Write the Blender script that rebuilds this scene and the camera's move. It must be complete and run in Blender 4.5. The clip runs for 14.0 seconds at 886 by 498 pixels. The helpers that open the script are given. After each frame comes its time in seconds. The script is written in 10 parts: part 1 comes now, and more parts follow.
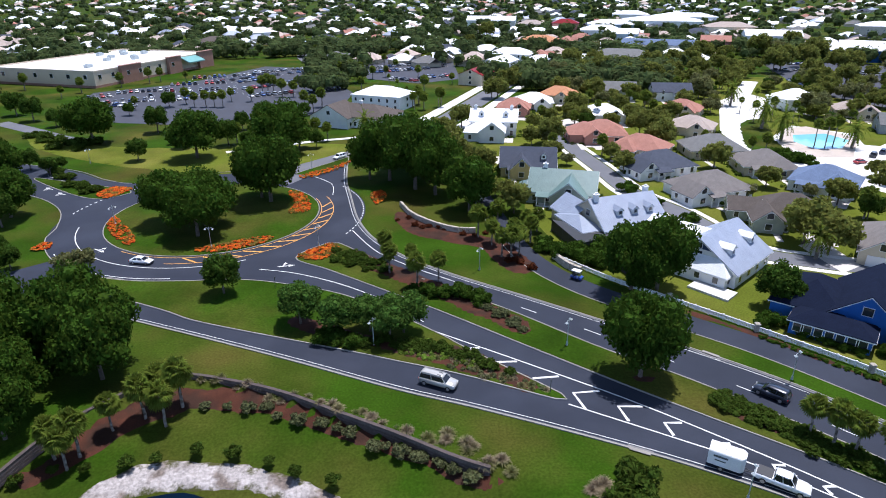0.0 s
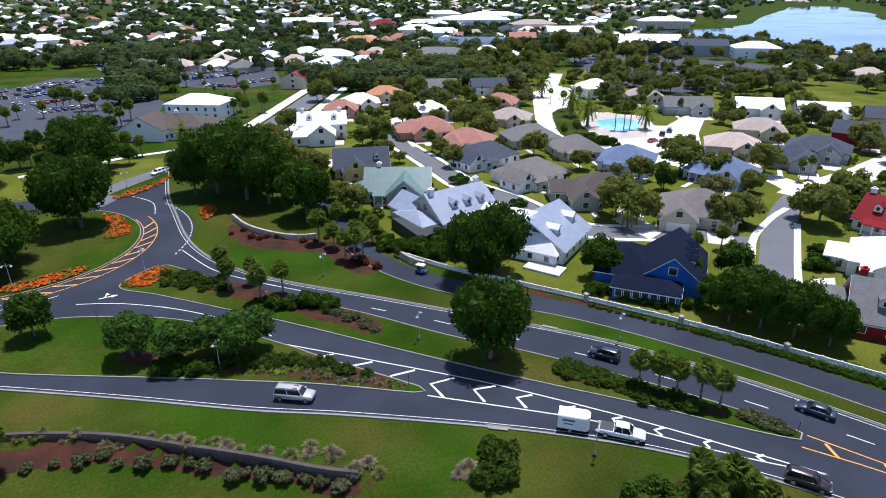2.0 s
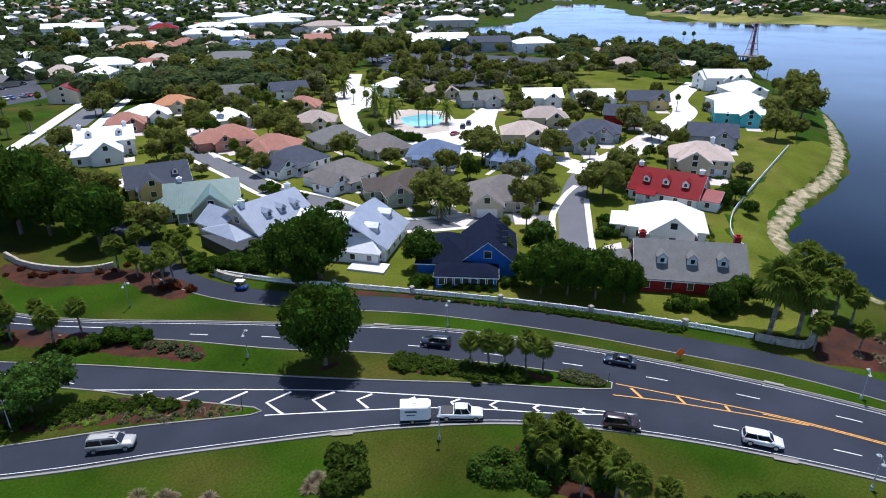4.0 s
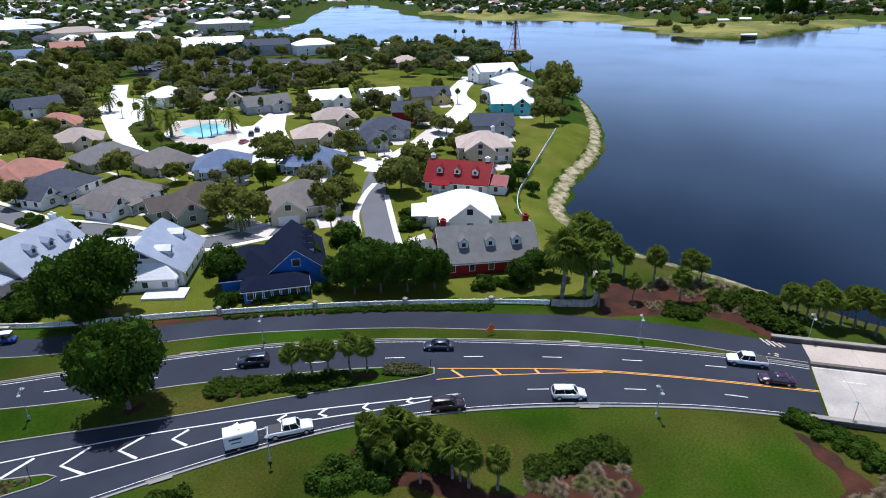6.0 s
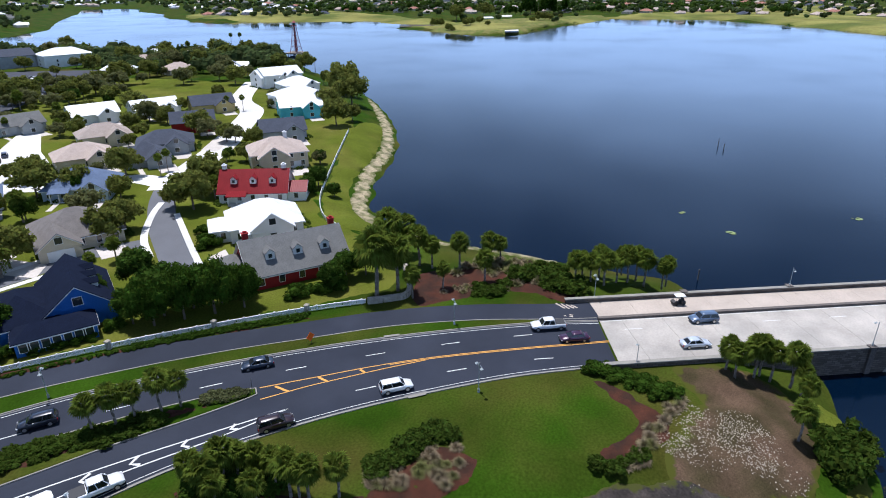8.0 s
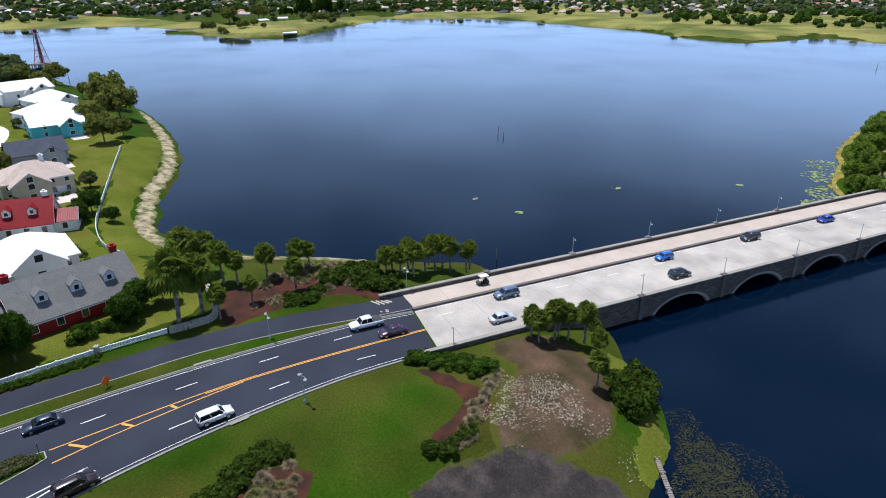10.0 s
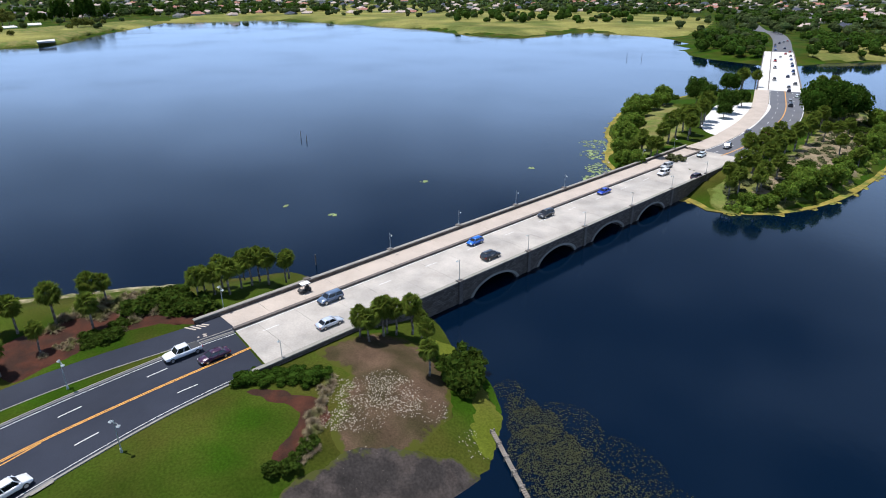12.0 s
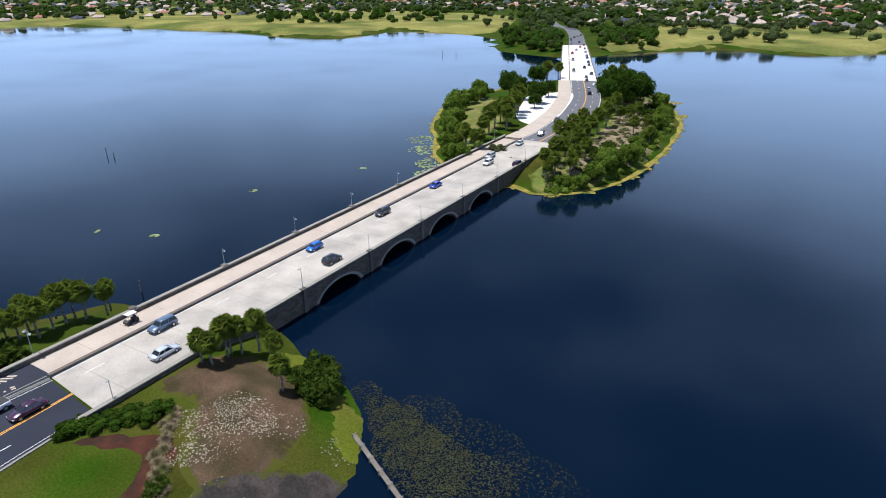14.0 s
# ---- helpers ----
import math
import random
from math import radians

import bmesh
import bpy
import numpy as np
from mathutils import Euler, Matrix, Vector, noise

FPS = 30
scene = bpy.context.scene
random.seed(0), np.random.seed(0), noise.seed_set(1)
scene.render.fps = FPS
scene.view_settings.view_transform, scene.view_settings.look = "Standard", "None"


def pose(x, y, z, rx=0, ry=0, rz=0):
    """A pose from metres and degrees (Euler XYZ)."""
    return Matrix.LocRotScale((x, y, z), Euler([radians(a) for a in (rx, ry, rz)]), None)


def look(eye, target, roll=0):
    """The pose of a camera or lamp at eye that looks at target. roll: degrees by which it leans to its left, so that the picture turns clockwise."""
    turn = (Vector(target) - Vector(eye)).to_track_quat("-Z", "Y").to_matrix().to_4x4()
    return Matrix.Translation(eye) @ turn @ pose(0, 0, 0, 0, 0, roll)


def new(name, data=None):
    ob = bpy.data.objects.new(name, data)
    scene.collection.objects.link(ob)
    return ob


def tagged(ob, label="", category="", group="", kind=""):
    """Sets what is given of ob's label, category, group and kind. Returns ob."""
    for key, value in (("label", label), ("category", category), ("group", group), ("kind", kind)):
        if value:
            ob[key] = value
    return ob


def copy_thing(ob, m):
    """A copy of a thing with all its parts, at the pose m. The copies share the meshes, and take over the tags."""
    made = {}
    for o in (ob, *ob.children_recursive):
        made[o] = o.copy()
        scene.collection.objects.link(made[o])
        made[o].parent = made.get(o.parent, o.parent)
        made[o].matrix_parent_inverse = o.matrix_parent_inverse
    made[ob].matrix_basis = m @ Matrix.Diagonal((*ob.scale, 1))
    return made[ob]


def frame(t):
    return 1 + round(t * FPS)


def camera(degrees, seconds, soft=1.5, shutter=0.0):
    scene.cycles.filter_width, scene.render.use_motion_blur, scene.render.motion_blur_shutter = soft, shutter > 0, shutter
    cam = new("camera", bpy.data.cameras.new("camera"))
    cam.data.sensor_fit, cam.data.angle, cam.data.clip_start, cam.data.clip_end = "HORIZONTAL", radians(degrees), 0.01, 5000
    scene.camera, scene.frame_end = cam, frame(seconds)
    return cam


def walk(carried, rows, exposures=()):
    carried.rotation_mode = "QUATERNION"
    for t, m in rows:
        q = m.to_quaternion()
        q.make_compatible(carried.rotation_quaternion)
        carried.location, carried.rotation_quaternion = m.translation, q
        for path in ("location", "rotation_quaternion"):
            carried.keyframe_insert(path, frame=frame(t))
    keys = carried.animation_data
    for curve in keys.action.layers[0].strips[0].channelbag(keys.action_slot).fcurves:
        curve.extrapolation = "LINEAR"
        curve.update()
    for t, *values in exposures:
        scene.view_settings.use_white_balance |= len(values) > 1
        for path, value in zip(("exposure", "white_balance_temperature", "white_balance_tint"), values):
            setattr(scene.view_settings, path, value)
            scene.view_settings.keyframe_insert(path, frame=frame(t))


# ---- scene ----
cam = camera(71.3, 14.0, soft=1.0)
EYE = (0.0, 0.0, 53.7)


def aim(yaw, pitch, roll):
    return pose(*EYE, 90 + pitch, roll, yaw)


walk(cam, [
    (0.0, aim(0.29, -23.54, 0.19)),
    (0.5, aim(-3.36, -23.57, 0.24)),
    (1.0, aim(-7.33, -23.52, 0.28)),
    (1.5, aim(-11.38, -23.51, 0.27)),
    (2.0, aim(-15.51, -23.53, 0.26)),
    (2.5, aim(-19.84, -23.49, 0.28)),
    (3.0, aim(-24.27, -23.50, 0.28)),
    (5.5, aim(-47.70, -23.52, 0.23)),
    (6.0, aim(-52.61, -23.52, 0.23)),
    (6.5, aim(-57.42, -23.52, 0.17)),
    (7.0, aim(-62.18, -23.51, 0.21)),
    (7.5, aim(-66.95, -23.50, 0.22)),
    (8.0, aim(-71.75, -23.51, 0.25)),
    (10.5, aim(-95.74, -23.49, 0.24)),
    (11.0, aim(-100.43, -23.50, 0.32)),
    (11.5, aim(-104.77, -23.50, 0.17)),
    (12.0, aim(-109.19, -23.49, 0.21)),
    (12.5, aim(-113.59, -23.50, 0.19)),
    (13.0, aim(-117.86, -23.51, 0.28)),
    (13.5, aim(-121.80, -23.51, 0.30)),
    (14.0, aim(-125.22, -23.54, 0.32)),
], exposures=[(0.0, 0.36, 5850, 17), (3.0, 0.16, 5800, 16), (8.0, 0.06, 5850, 14), (14.0, 0.14, 6150, 12)])

# ---- world and sun ----
SUN_AZ, SUN_EL = 38.0, 75.0
world = bpy.data.worlds.new("sky")
scene.world = world
world.use_nodes = True
wt = world.node_tree
sky = wt.nodes.new("ShaderNodeTexSky")
sky.sky_type = "NISHITA"
sky.sun_disc = False
sky.dust_density = 1.4
sky.air_density = 1.0
sky.ozone_density = 3.0
sky.sun_elevation = radians(SUN_EL)
sky.sun_rotation = radians(SUN_AZ)
# broken fair-weather cloud over the blue
co = wt.nodes.new("ShaderNodeTexCoord")
mp = wt.nodes.new("ShaderNodeMapping")
mp.inputs["Scale"].default_value = (1.0, 1.0, 2.6)
cn = wt.nodes.new("ShaderNodeTexNoise")
cn.inputs["Scale"].default_value = 1.5
cn.inputs["Detail"].default_value = 3
# the cloud thickens towards the horizon, all the way round
sp = wt.nodes.new("ShaderNodeSeparateXYZ")
up = wt.nodes.new("ShaderNodeMapRange")
up.inputs["From Min"].default_value, up.inputs["From Max"].default_value = 0.0, 0.58
up.inputs["To Min"].default_value, up.inputs["To Max"].default_value = 0.46, -0.1
ad = wt.nodes.new("ShaderNodeMath")
cr = wt.nodes.new("ShaderNodeMapRange")
cr.inputs["From Min"].default_value, cr.inputs["From Max"].default_value = 0.42, 0.88
cx_ = wt.nodes.new("ShaderNodeMix")
cx_.data_type = "RGBA"
cx_.inputs["B"].default_value = (9.8, 14.2, 21.5, 1)
wt.links.new(co.outputs["Generated"], mp.inputs["Vector"])
wt.links.new(mp.outputs[0], cn.inputs["Vector"])
wt.links.new(co.outputs["Generated"], sp.inputs[0])
wt.links.new(sp.outputs["Z"], up.inputs["Value"])
wt.links.new(cn.outputs["Fac"], ad.inputs[0])
wt.links.new(up.outputs[0], ad.inputs[1])
wt.links.new(ad.outputs[0], cr.inputs["Value"])
wt.links.new(cr.outputs[0], cx_.inputs["Factor"])
wt.links.new(sky.outputs[0], cx_.inputs["A"])
wt.links.new(cx_.outputs["Result"], wt.nodes["Background"].inputs[0])
wt.nodes["Background"].inputs[1].default_value = 0.064
sun = new("sun", bpy.data.lights.new("sun", "SUN"))
sun.data.energy = 5.0
sun.data.angle = radians(1.0)
sun.data.color = (1.0, 0.96, 0.9)
sv = Vector((math.sin(radians(SUN_AZ)) * math.cos(radians(SUN_EL)), math.cos(radians(SUN_AZ)) * math.cos(radians(SUN_EL)), math.sin(radians(SUN_EL))))
sun.matrix_world = look(sv * 300, (0, 0, 0))


# ---- materials ----
def material(name, color, rough=0.8, metal=0.0, var=0.0, scale=1.0, fine=0.0, fine_scale=20.0, bump=0.0, color2=None, mix=(0.45, 0.6), per="", spec=0.5, coat=0.0, leaf=0.0):
    """A surface with colour variation at two scales, and relief; per: 'object' or 'island' varies it piece by piece."""
    m = bpy.data.materials.new(name)
    m.use_nodes = True
    nt = m.node_tree
    b = nt.nodes["Principled BSDF"]
    b.inputs["Roughness"].default_value = rough
    b.inputs["Metallic"].default_value = metal
    b.inputs["Specular IOR Level"].default_value = spec
    b.inputs["Coat Weight"].default_value = coat
    geo = nt.nodes.new("ShaderNodeNewGeometry")
    rgb = nt.nodes.new("ShaderNodeRGB")
    rgb.outputs[0].default_value = (*color, 1)
    out = rgb.outputs[0]

    def noise_at(s, detail=4.0):
        n = nt.nodes.new("ShaderNodeTexNoise")
        n.inputs["Scale"].default_value = s
        n.inputs["Detail"].default_value = detail
        nt.links.new(geo.outputs["Position"], n.inputs["Vector"])
        return n

    def value_by(fac_socket, amount, src):
        hsv = nt.nodes.new("ShaderNodeHueSaturation")
        mr = nt.nodes.new("ShaderNodeMapRange")
        mr.inputs["From Min"].default_value, mr.inputs["From Max"].default_value = 0.25, 0.75
        mr.inputs["To Min"].default_value, mr.inputs["To Max"].default_value = 1 - amount, 1 + amount
        nt.links.new(fac_socket, mr.inputs["Value"])
        nt.links.new(mr.outputs[0], hsv.inputs["Value"])
        nt.links.new(src, hsv.inputs["Color"])
        return hsv.outputs[0]

    if color2 is not None:
        n = noise_at(scale * 0.6, 5.0)
        mr = nt.nodes.new("ShaderNodeMapRange")
        mr.inputs["From Min"].default_value, mr.inputs["From Max"].default_value = mix
        nt.links.new(n.outputs["Fac"], mr.inputs["Value"])
        mx = nt.nodes.new("ShaderNodeMix")
        mx.data_type = "RGBA"
        nt.links.new(mr.outputs[0], mx.inputs["Factor"])
        nt.links.new(out, mx.inputs["A"])
        mx.inputs["B"].default_value = (*color2, 1)
        out = mx.outputs["Result"]
    if var:
        out = value_by(noise_at(scale).outputs["Fac"], var, out)
    if fine:
        out = value_by(noise_at(fine_scale, 6.0).outputs["Fac"], fine, out)
    if per:
        if per == "object":
            src = nt.nodes.new("ShaderNodeObjectInfo").outputs["Random"]
        else:
            src = geo.outputs["Random Per Island"]
        hsv = nt.nodes.new("ShaderNodeHueSaturation")
        for sock, lo, hi in (("Value", 0.72, 1.28), ("Hue", 0.485, 0.515)):
            mr = nt.nodes.new("ShaderNodeMapRange")
            mr.inputs["To Min"].default_value, mr.inputs["To Max"].default_value = lo, hi
            nt.links.new(src, mr.inputs["Value"])
            nt.links.new(mr.outputs[0], hsv.inputs[sock])
        nt.links.new(out, hsv.inputs["Color"])
        out = hsv.outputs[0]
    nt.links.new(out, b.inputs["Base Color"])
    if bump:
        bp = nt.nodes.new("ShaderNodeBump")
        bp.inputs["Strength"].default_value = min(1.0, bump * 4)
        bp.inputs["Distance"].default_value = bump
        nt.links.new(noise_at(fine_scale, 5.0).outputs["Fac"], bp.inputs["Height"])
        nt.links.new(bp.outputs[0], b.inputs["Normal"])
    if leaf:
        tr = nt.nodes.new("ShaderNodeBsdfTranslucent")
        nt.links.new(out, tr.inputs["Color"])
        ms = nt.nodes.new("ShaderNodeMixShader")
        ms.inputs[0].default_value = leaf
        nt.links.new(b.outputs[0], ms.inputs[1])
        nt.links.new(tr.outputs[0], ms.inputs[2])
        nt.links.new(ms.outputs[0], nt.nodes["Material Output"].inputs["Surface"])
    return m


def ribbed(name, color, step, angle_axis, rough=0.4, metal=0.0, depth=0.02, course=False):
    """A roof or wall surface with seams or courses at a real spacing, along the object's own axis."""
    m = material(name, color, rough, metal, var=0.1, scale=0.5, fine=0.06, fine_scale=6, spec=0.15)
    nt = m.node_tree
    b = nt.nodes["Principled BSDF"]
    co = nt.nodes.new("ShaderNodeTexCoord")
    sep = nt.nodes.new("ShaderNodeSeparateXYZ")
    nt.links.new(co.outputs["Object"], sep.inputs[0])
    w = nt.nodes.new("ShaderNodeMath")
    w.operation = "MULTIPLY"
    w.inputs[1].default_value = 1.0 / step
    nt.links.new(sep.outputs[angle_axis], w.inputs[0])
    fr = nt.nodes.new("ShaderNodeMath")
    fr.operation = "FRACT"
    nt.links.new(w.outputs[0], fr.inputs[0])
    st = nt.nodes.new("ShaderNodeMath")
    st.operation = "PINGPONG" if not course else "POWER"
    st.inputs[1].default_value = 0.5 if not course else 3.0
    nt.links.new(fr.outputs[0], st.inputs[0])
    gt = nt.nodes.new("ShaderNodeMath")
    gt.operation = "LESS_THAN"
    gt.inputs[1].default_value = 0.09
    nt.links.new(st.outputs[0], gt.inputs[0])
    bp = nt.nodes.new("ShaderNodeBump")
    bp.inputs["Distance"].default_value = depth
    bp.inputs["Strength"].default_value = 0.9
    nt.links.new((gt if not course else st).outputs[0], bp.inputs["Height"])
    nt.links.new(bp.outputs[0], b.inputs["Normal"])
    return m


M = {}
M["grass"] = material("grass", (0.023, 0.053, 0.003), 0.95, var=0.36, scale=0.075, fine=0.3, fine_scale=3.0, bump=0.05, color2=(0.068, 0.06, 0.013), mix=(0.42, 0.72), spec=0.03)
M["dry_grass"] = material("dry_grass", (0.17, 0.16, 0.055), 0.95, var=0.25, scale=0.2, fine=0.3, fine_scale=3.0, bump=0.05, color2=(0.1, 0.13, 0.03), spec=0.03)
M["marsh"] = material("marsh", (0.21, 0.2, 0.06), 0.95, var=0.3, scale=0.02, fine=0.2, fine_scale=0.3, color2=(0.1, 0.12, 0.03), spec=0.03)
M["mulch"] = material("mulch", (0.058, 0.02, 0.011), 0.95, var=0.3, scale=0.4, fine=0.4, fine_scale=9, bump=0.05, color2=(0.034, 0.016, 0.01), spec=0.2)
M["soil"] = material("soil", (0.095, 0.062, 0.04), 0.95, var=0.25, scale=0.25, fine=0.35, fine_scale=5, bump=0.05, color2=(0.05, 0.04, 0.02), mix=(0.4, 0.62), spec=0.03)
M["sand"] = material("sand", (0.34, 0.28, 0.17), 0.95, var=0.3, scale=0.5, fine=0.4, fine_scale=2.5, bump=0.12, color2=(0.11, 0.11, 0.035), mix=(0.44, 0.6))
M["mud"] = material("mud", (0.03, 0.026, 0.024), 0.8, var=0.3, scale=0.4, fine=0.35, fine_scale=3, bump=0.06, color2=(0.055, 0.045, 0.04), spec=0.1)
M["pale_rock"] = material("pale_rock", (0.33, 0.3, 0.28), 0.95, var=0.3, scale=0.5, fine=0.4, fine_scale=2.5, bump=0.12, color2=(0.16, 0.13, 0.11), mix=(0.48, 0.6), spec=0.1)
M["asphalt"] = material("asphalt", (0.018, 0.0225, 0.036), 0.85, var=0.14, scale=0.12, fine=0.12, fine_scale=7, bump=0.01, color2=(0.024, 0.029, 0.044), spec=0.3)
M["driveway"] = material("driveway", (0.53, 0.48, 0.43), 0.8, var=0.12, scale=0.2, fine=0.1, fine_scale=3, bump=0.01)
M["lot_asphalt"] = material("lot_asphalt", (0.05, 0.053, 0.066), 0.85, var=0.14, scale=0.12, fine=0.12, fine_scale=7, bump=0.01, spec=0.3)
# brighter lawn grass; the sunlit look of the farther gardens is in its colour
M["lawn"] = material("lawn", (0.085, 0.105, 0.012), 0.95, var=0.25, scale=0.09, fine=0.3, fine_scale=3.0, bump=0.05, color2=(0.13, 0.125, 0.025), mix=(0.45, 0.75), spec=0.03)
M["asphalt_old"] = material("asphalt_old", (0.11, 0.113, 0.125), 0.85, var=0.12, scale=0.12, fine=0.12, fine_scale=7, bump=0.01)
M["concrete"] = material("concrete", (0.7, 0.67, 0.63), 0.75, var=0.1, scale=0.12, fine=0.1, fine_scale=3, bump=0.01, color2=(0.56, 0.55, 0.52))
M["deck_concrete"] = material("deck_concrete", (0.41, 0.375, 0.33), 0.8, var=0.22, scale=0.16, fine=0.1, fine_scale=3, bump=0.01, color2=(0.34, 0.315, 0.28))
M["pavers"] = material("pavers", (0.43, 0.365, 0.305), 0.8, var=0.12, scale=0.2, fine=0.15, fine_scale=5, bump=0.01)
M["gutter"] = material("gutter", (0.17, 0.168, 0.163), 0.85, var=0.15, scale=0.5, fine=0.12, fine_scale=6)
M["rust_leaf"] = material("rust_leaf", (0.1, 0.03, 0.014), 0.75, var=0.3, scale=0.5, per="island", spec=0.02, leaf=0.35)
M["kerb"] = material("kerb", (0.25, 0.235, 0.205), 0.85, var=0.15, scale=0.5, fine=0.12, fine_scale=6)
M["white_paint"] = material("white_paint", (0.74, 0.74, 0.73), 0.6, var=0.06, scale=0.8, fine=0.1, fine_scale=9)
M["yellow_paint"] = material("yellow_paint", (0.62, 0.3, 0.05), 0.6, var=0.1, scale=0.8, fine=0.12, fine_scale=9)
M["road_marking"] = material("road_marking", (0.62, 0.62, 0.6), 0.7, var=0.1, scale=0.9, fine=0.15, fine_scale=8)
M["stone_wall"] = material("stone_wall", (0.13, 0.112, 0.098), 0.85, var=0.2, scale=0.5, fine=0.3, fine_scale=4, bump=0.05, per="object")
M["pale_stone"] = material("pale_stone", (0.36, 0.32, 0.26), 0.9, var=0.2, scale=1.5, fine=0.25, fine_scale=6, bump=0.06, per="island")
M["dark_block"] = material("dark_block", (0.085, 0.066, 0.058), 0.9, var=0.25, scale=0.8, fine=0.3, fine_scale=4, bump=0.04, per="object")
M["bark"] = material("bark", (0.12, 0.095, 0.075), 0.95, var=0.2, scale=1.5, fine=0.3, fine_scale=12, bump=0.03)
M["palm_bark"] = material("palm_bark", (0.2, 0.17, 0.14), 0.95, var=0.25, scale=2, fine=0.3, fine_scale=10, bump=0.03)
M["oak_leaf"] = material("oak_leaf", (0.041, 0.079, 0.009), 0.75, var=0.3, scale=0.5, per="island", spec=0.02, leaf=0.35)
M["tree_leaf"] = material("tree_leaf", (0.045, 0.083, 0.011), 0.75, var=0.3, scale=0.5, per="island", spec=0.02, leaf=0.35)
M["pale_leaf"] = material("pale_leaf", (0.165, 0.17, 0.065), 0.75, var=0.3, scale=0.5, per="island", spec=0.02, leaf=0.5)
M["palm_leaf"] = material("palm_leaf", (0.125, 0.165, 0.024), 0.75, var=0.3, scale=0.5, per="island", spec=0.02, leaf=0.5)
# far garden trees: their sunlit brightness is put into the leaf colour
M["sunny_leaf"] = material("sunny_leaf", (0.16, 0.175, 0.038), 0.75, var=0.3, scale=0.3, per="island", spec=0.02, leaf=0.5)
M["feather_leaf"] = material("feather_leaf", (0.056, 0.108, 0.018), 0.75, var=0.3, scale=0.5, per="island", spec=0.02, leaf=0.35)
M["fresh_leaf"] = material("fresh_leaf", (0.145, 0.215, 0.03), 0.75, var=0.3, scale=0.4, per="island", spec=0.02, leaf=0.5)
M["wood_leaf"] = material("wood_leaf", (0.085, 0.115, 0.04), 0.8, var=0.4, scale=0.06, per="island", spec=0.02, leaf=0.5)
M["sage_leaf"] = material("sage_leaf", (0.105, 0.115, 0.05), 0.75, var=0.3, scale=0.5, per="island", spec=0.02, leaf=0.35)
M["sandy_soil"] = material("sandy_soil", (0.24, 0.19, 0.125), 0.95, var=0.25, scale=0.2, fine=0.35, fine_scale=1.5, bump=0.05, color2=(0.13, 0.11, 0.06), mix=(0.42, 0.62), spec=0.03)
M["shrub_leaf"] = material("shrub_leaf", (0.056, 0.09, 0.013), 0.75, var=0.3, scale=0.5, per="island", spec=0.02, leaf=0.5)
M["tuft"] = material("tuft", (0.25, 0.2, 0.13), 0.8, var=0.3, scale=0.6, per="island", color2=(0.15, 0.155, 0.055), spec=0.03, leaf=0.3)
M["orange_flower"] = material("orange_flower", (0.42, 0.075, 0.008), 0.8, var=0.25, scale=0.8, fine=0.3, fine_scale=6, per="island", color2=(0.11, 0.075, 0.014), spec=0.05)
M["wall_white"] = material("wall_white", (0.74, 0.74, 0.72), 0.7, var=0.06, scale=0.5)
M["glass"] = material("window_glass", (0.02, 0.025, 0.03), 0.08, spec=0.8)
M["car_glass"] = material("car_glass", (0.015, 0.018, 0.022), 0.06, spec=0.8)
M["rubber"] = material("rubber", (0.02, 0.02, 0.02), 0.85)
M["alloy"] = material("alloy", (0.5, 0.5, 0.5), 0.35, 0.9)
M["dark_plastic"] = material("dark_plastic", (0.03, 0.03, 0.032), 0.6)
M["red_lens"] = material("red_lens", (0.4, 0.01, 0.01), 0.25)
M["lamp_lens"] = material("lamp_lens", (0.75, 0.77, 0.78), 0.2)
M["pole_grey"] = material("pole_grey", (0.42, 0.46, 0.46), 0.5, 0.3, var=0.08)
M["pole_dark"] = material("pole_dark", (0.09, 0.1, 0.1), 0.5, 0.3)
M["wood_grey"] = material("wood_grey", (0.2, 0.17, 0.14), 0.9, var=0.25, scale=1.0, fine=0.25, fine_scale=8)
M["pool"] = material("pool_water", (0.22, 0.55, 0.6), 0.05)
M["screen"] = material("screen_mesh", (0.02, 0.022, 0.026), 0.6, var=0.1)


def grown_over(m, grass, reach=0.5):
    """Grass creeping in over the rim of a bare place, in ragged tongues."""
    nt = m.node_tree
    b = nt.nodes["Principled BSDF"]
    src = b.inputs["Base Color"].links[0].from_socket
    at = nt.nodes.new("ShaderNodeAttribute")
    at.attribute_name = "rim"
    geo = nt.nodes.new("ShaderNodeNewGeometry")
    n = nt.nodes.new("ShaderNodeTexNoise")
    n.inputs["Scale"].default_value = 0.55
    n.inputs["Detail"].default_value = 7
    n.inputs["Roughness"].default_value = 0.7
    nt.links.new(geo.outputs["Position"], n.inputs["Vector"])
    sc = nt.nodes.new("ShaderNodeMath")
    sc.operation = "MULTIPLY_ADD"
    sc.inputs[1].default_value, sc.inputs[2].default_value = 2.2, -1.1
    nt.links.new(n.outputs["Fac"], sc.inputs[0])
    ad = nt.nodes.new("ShaderNodeMath")
    nt.links.new(at.outputs["Fac"], ad.inputs[0])
    nt.links.new(sc.outputs[0], ad.inputs[1])
    mr = nt.nodes.new("ShaderNodeMapRange")
    mr.inputs["From Min"].default_value, mr.inputs["From Max"].default_value = reach - 0.15, reach + 0.15
    nt.links.new(ad.outputs[0], mr.inputs["Value"])
    mx = nt.nodes.new("ShaderNodeMix")
    mx.data_type = "RGBA"
    mx.inputs["A"].default_value = (*grass, 1)
    nt.links.new(mr.outputs[0], mx.inputs["Factor"])
    nt.links.new(src, mx.inputs["B"])
    nt.links.new(mx.outputs["Result"], b.inputs["Base Color"])


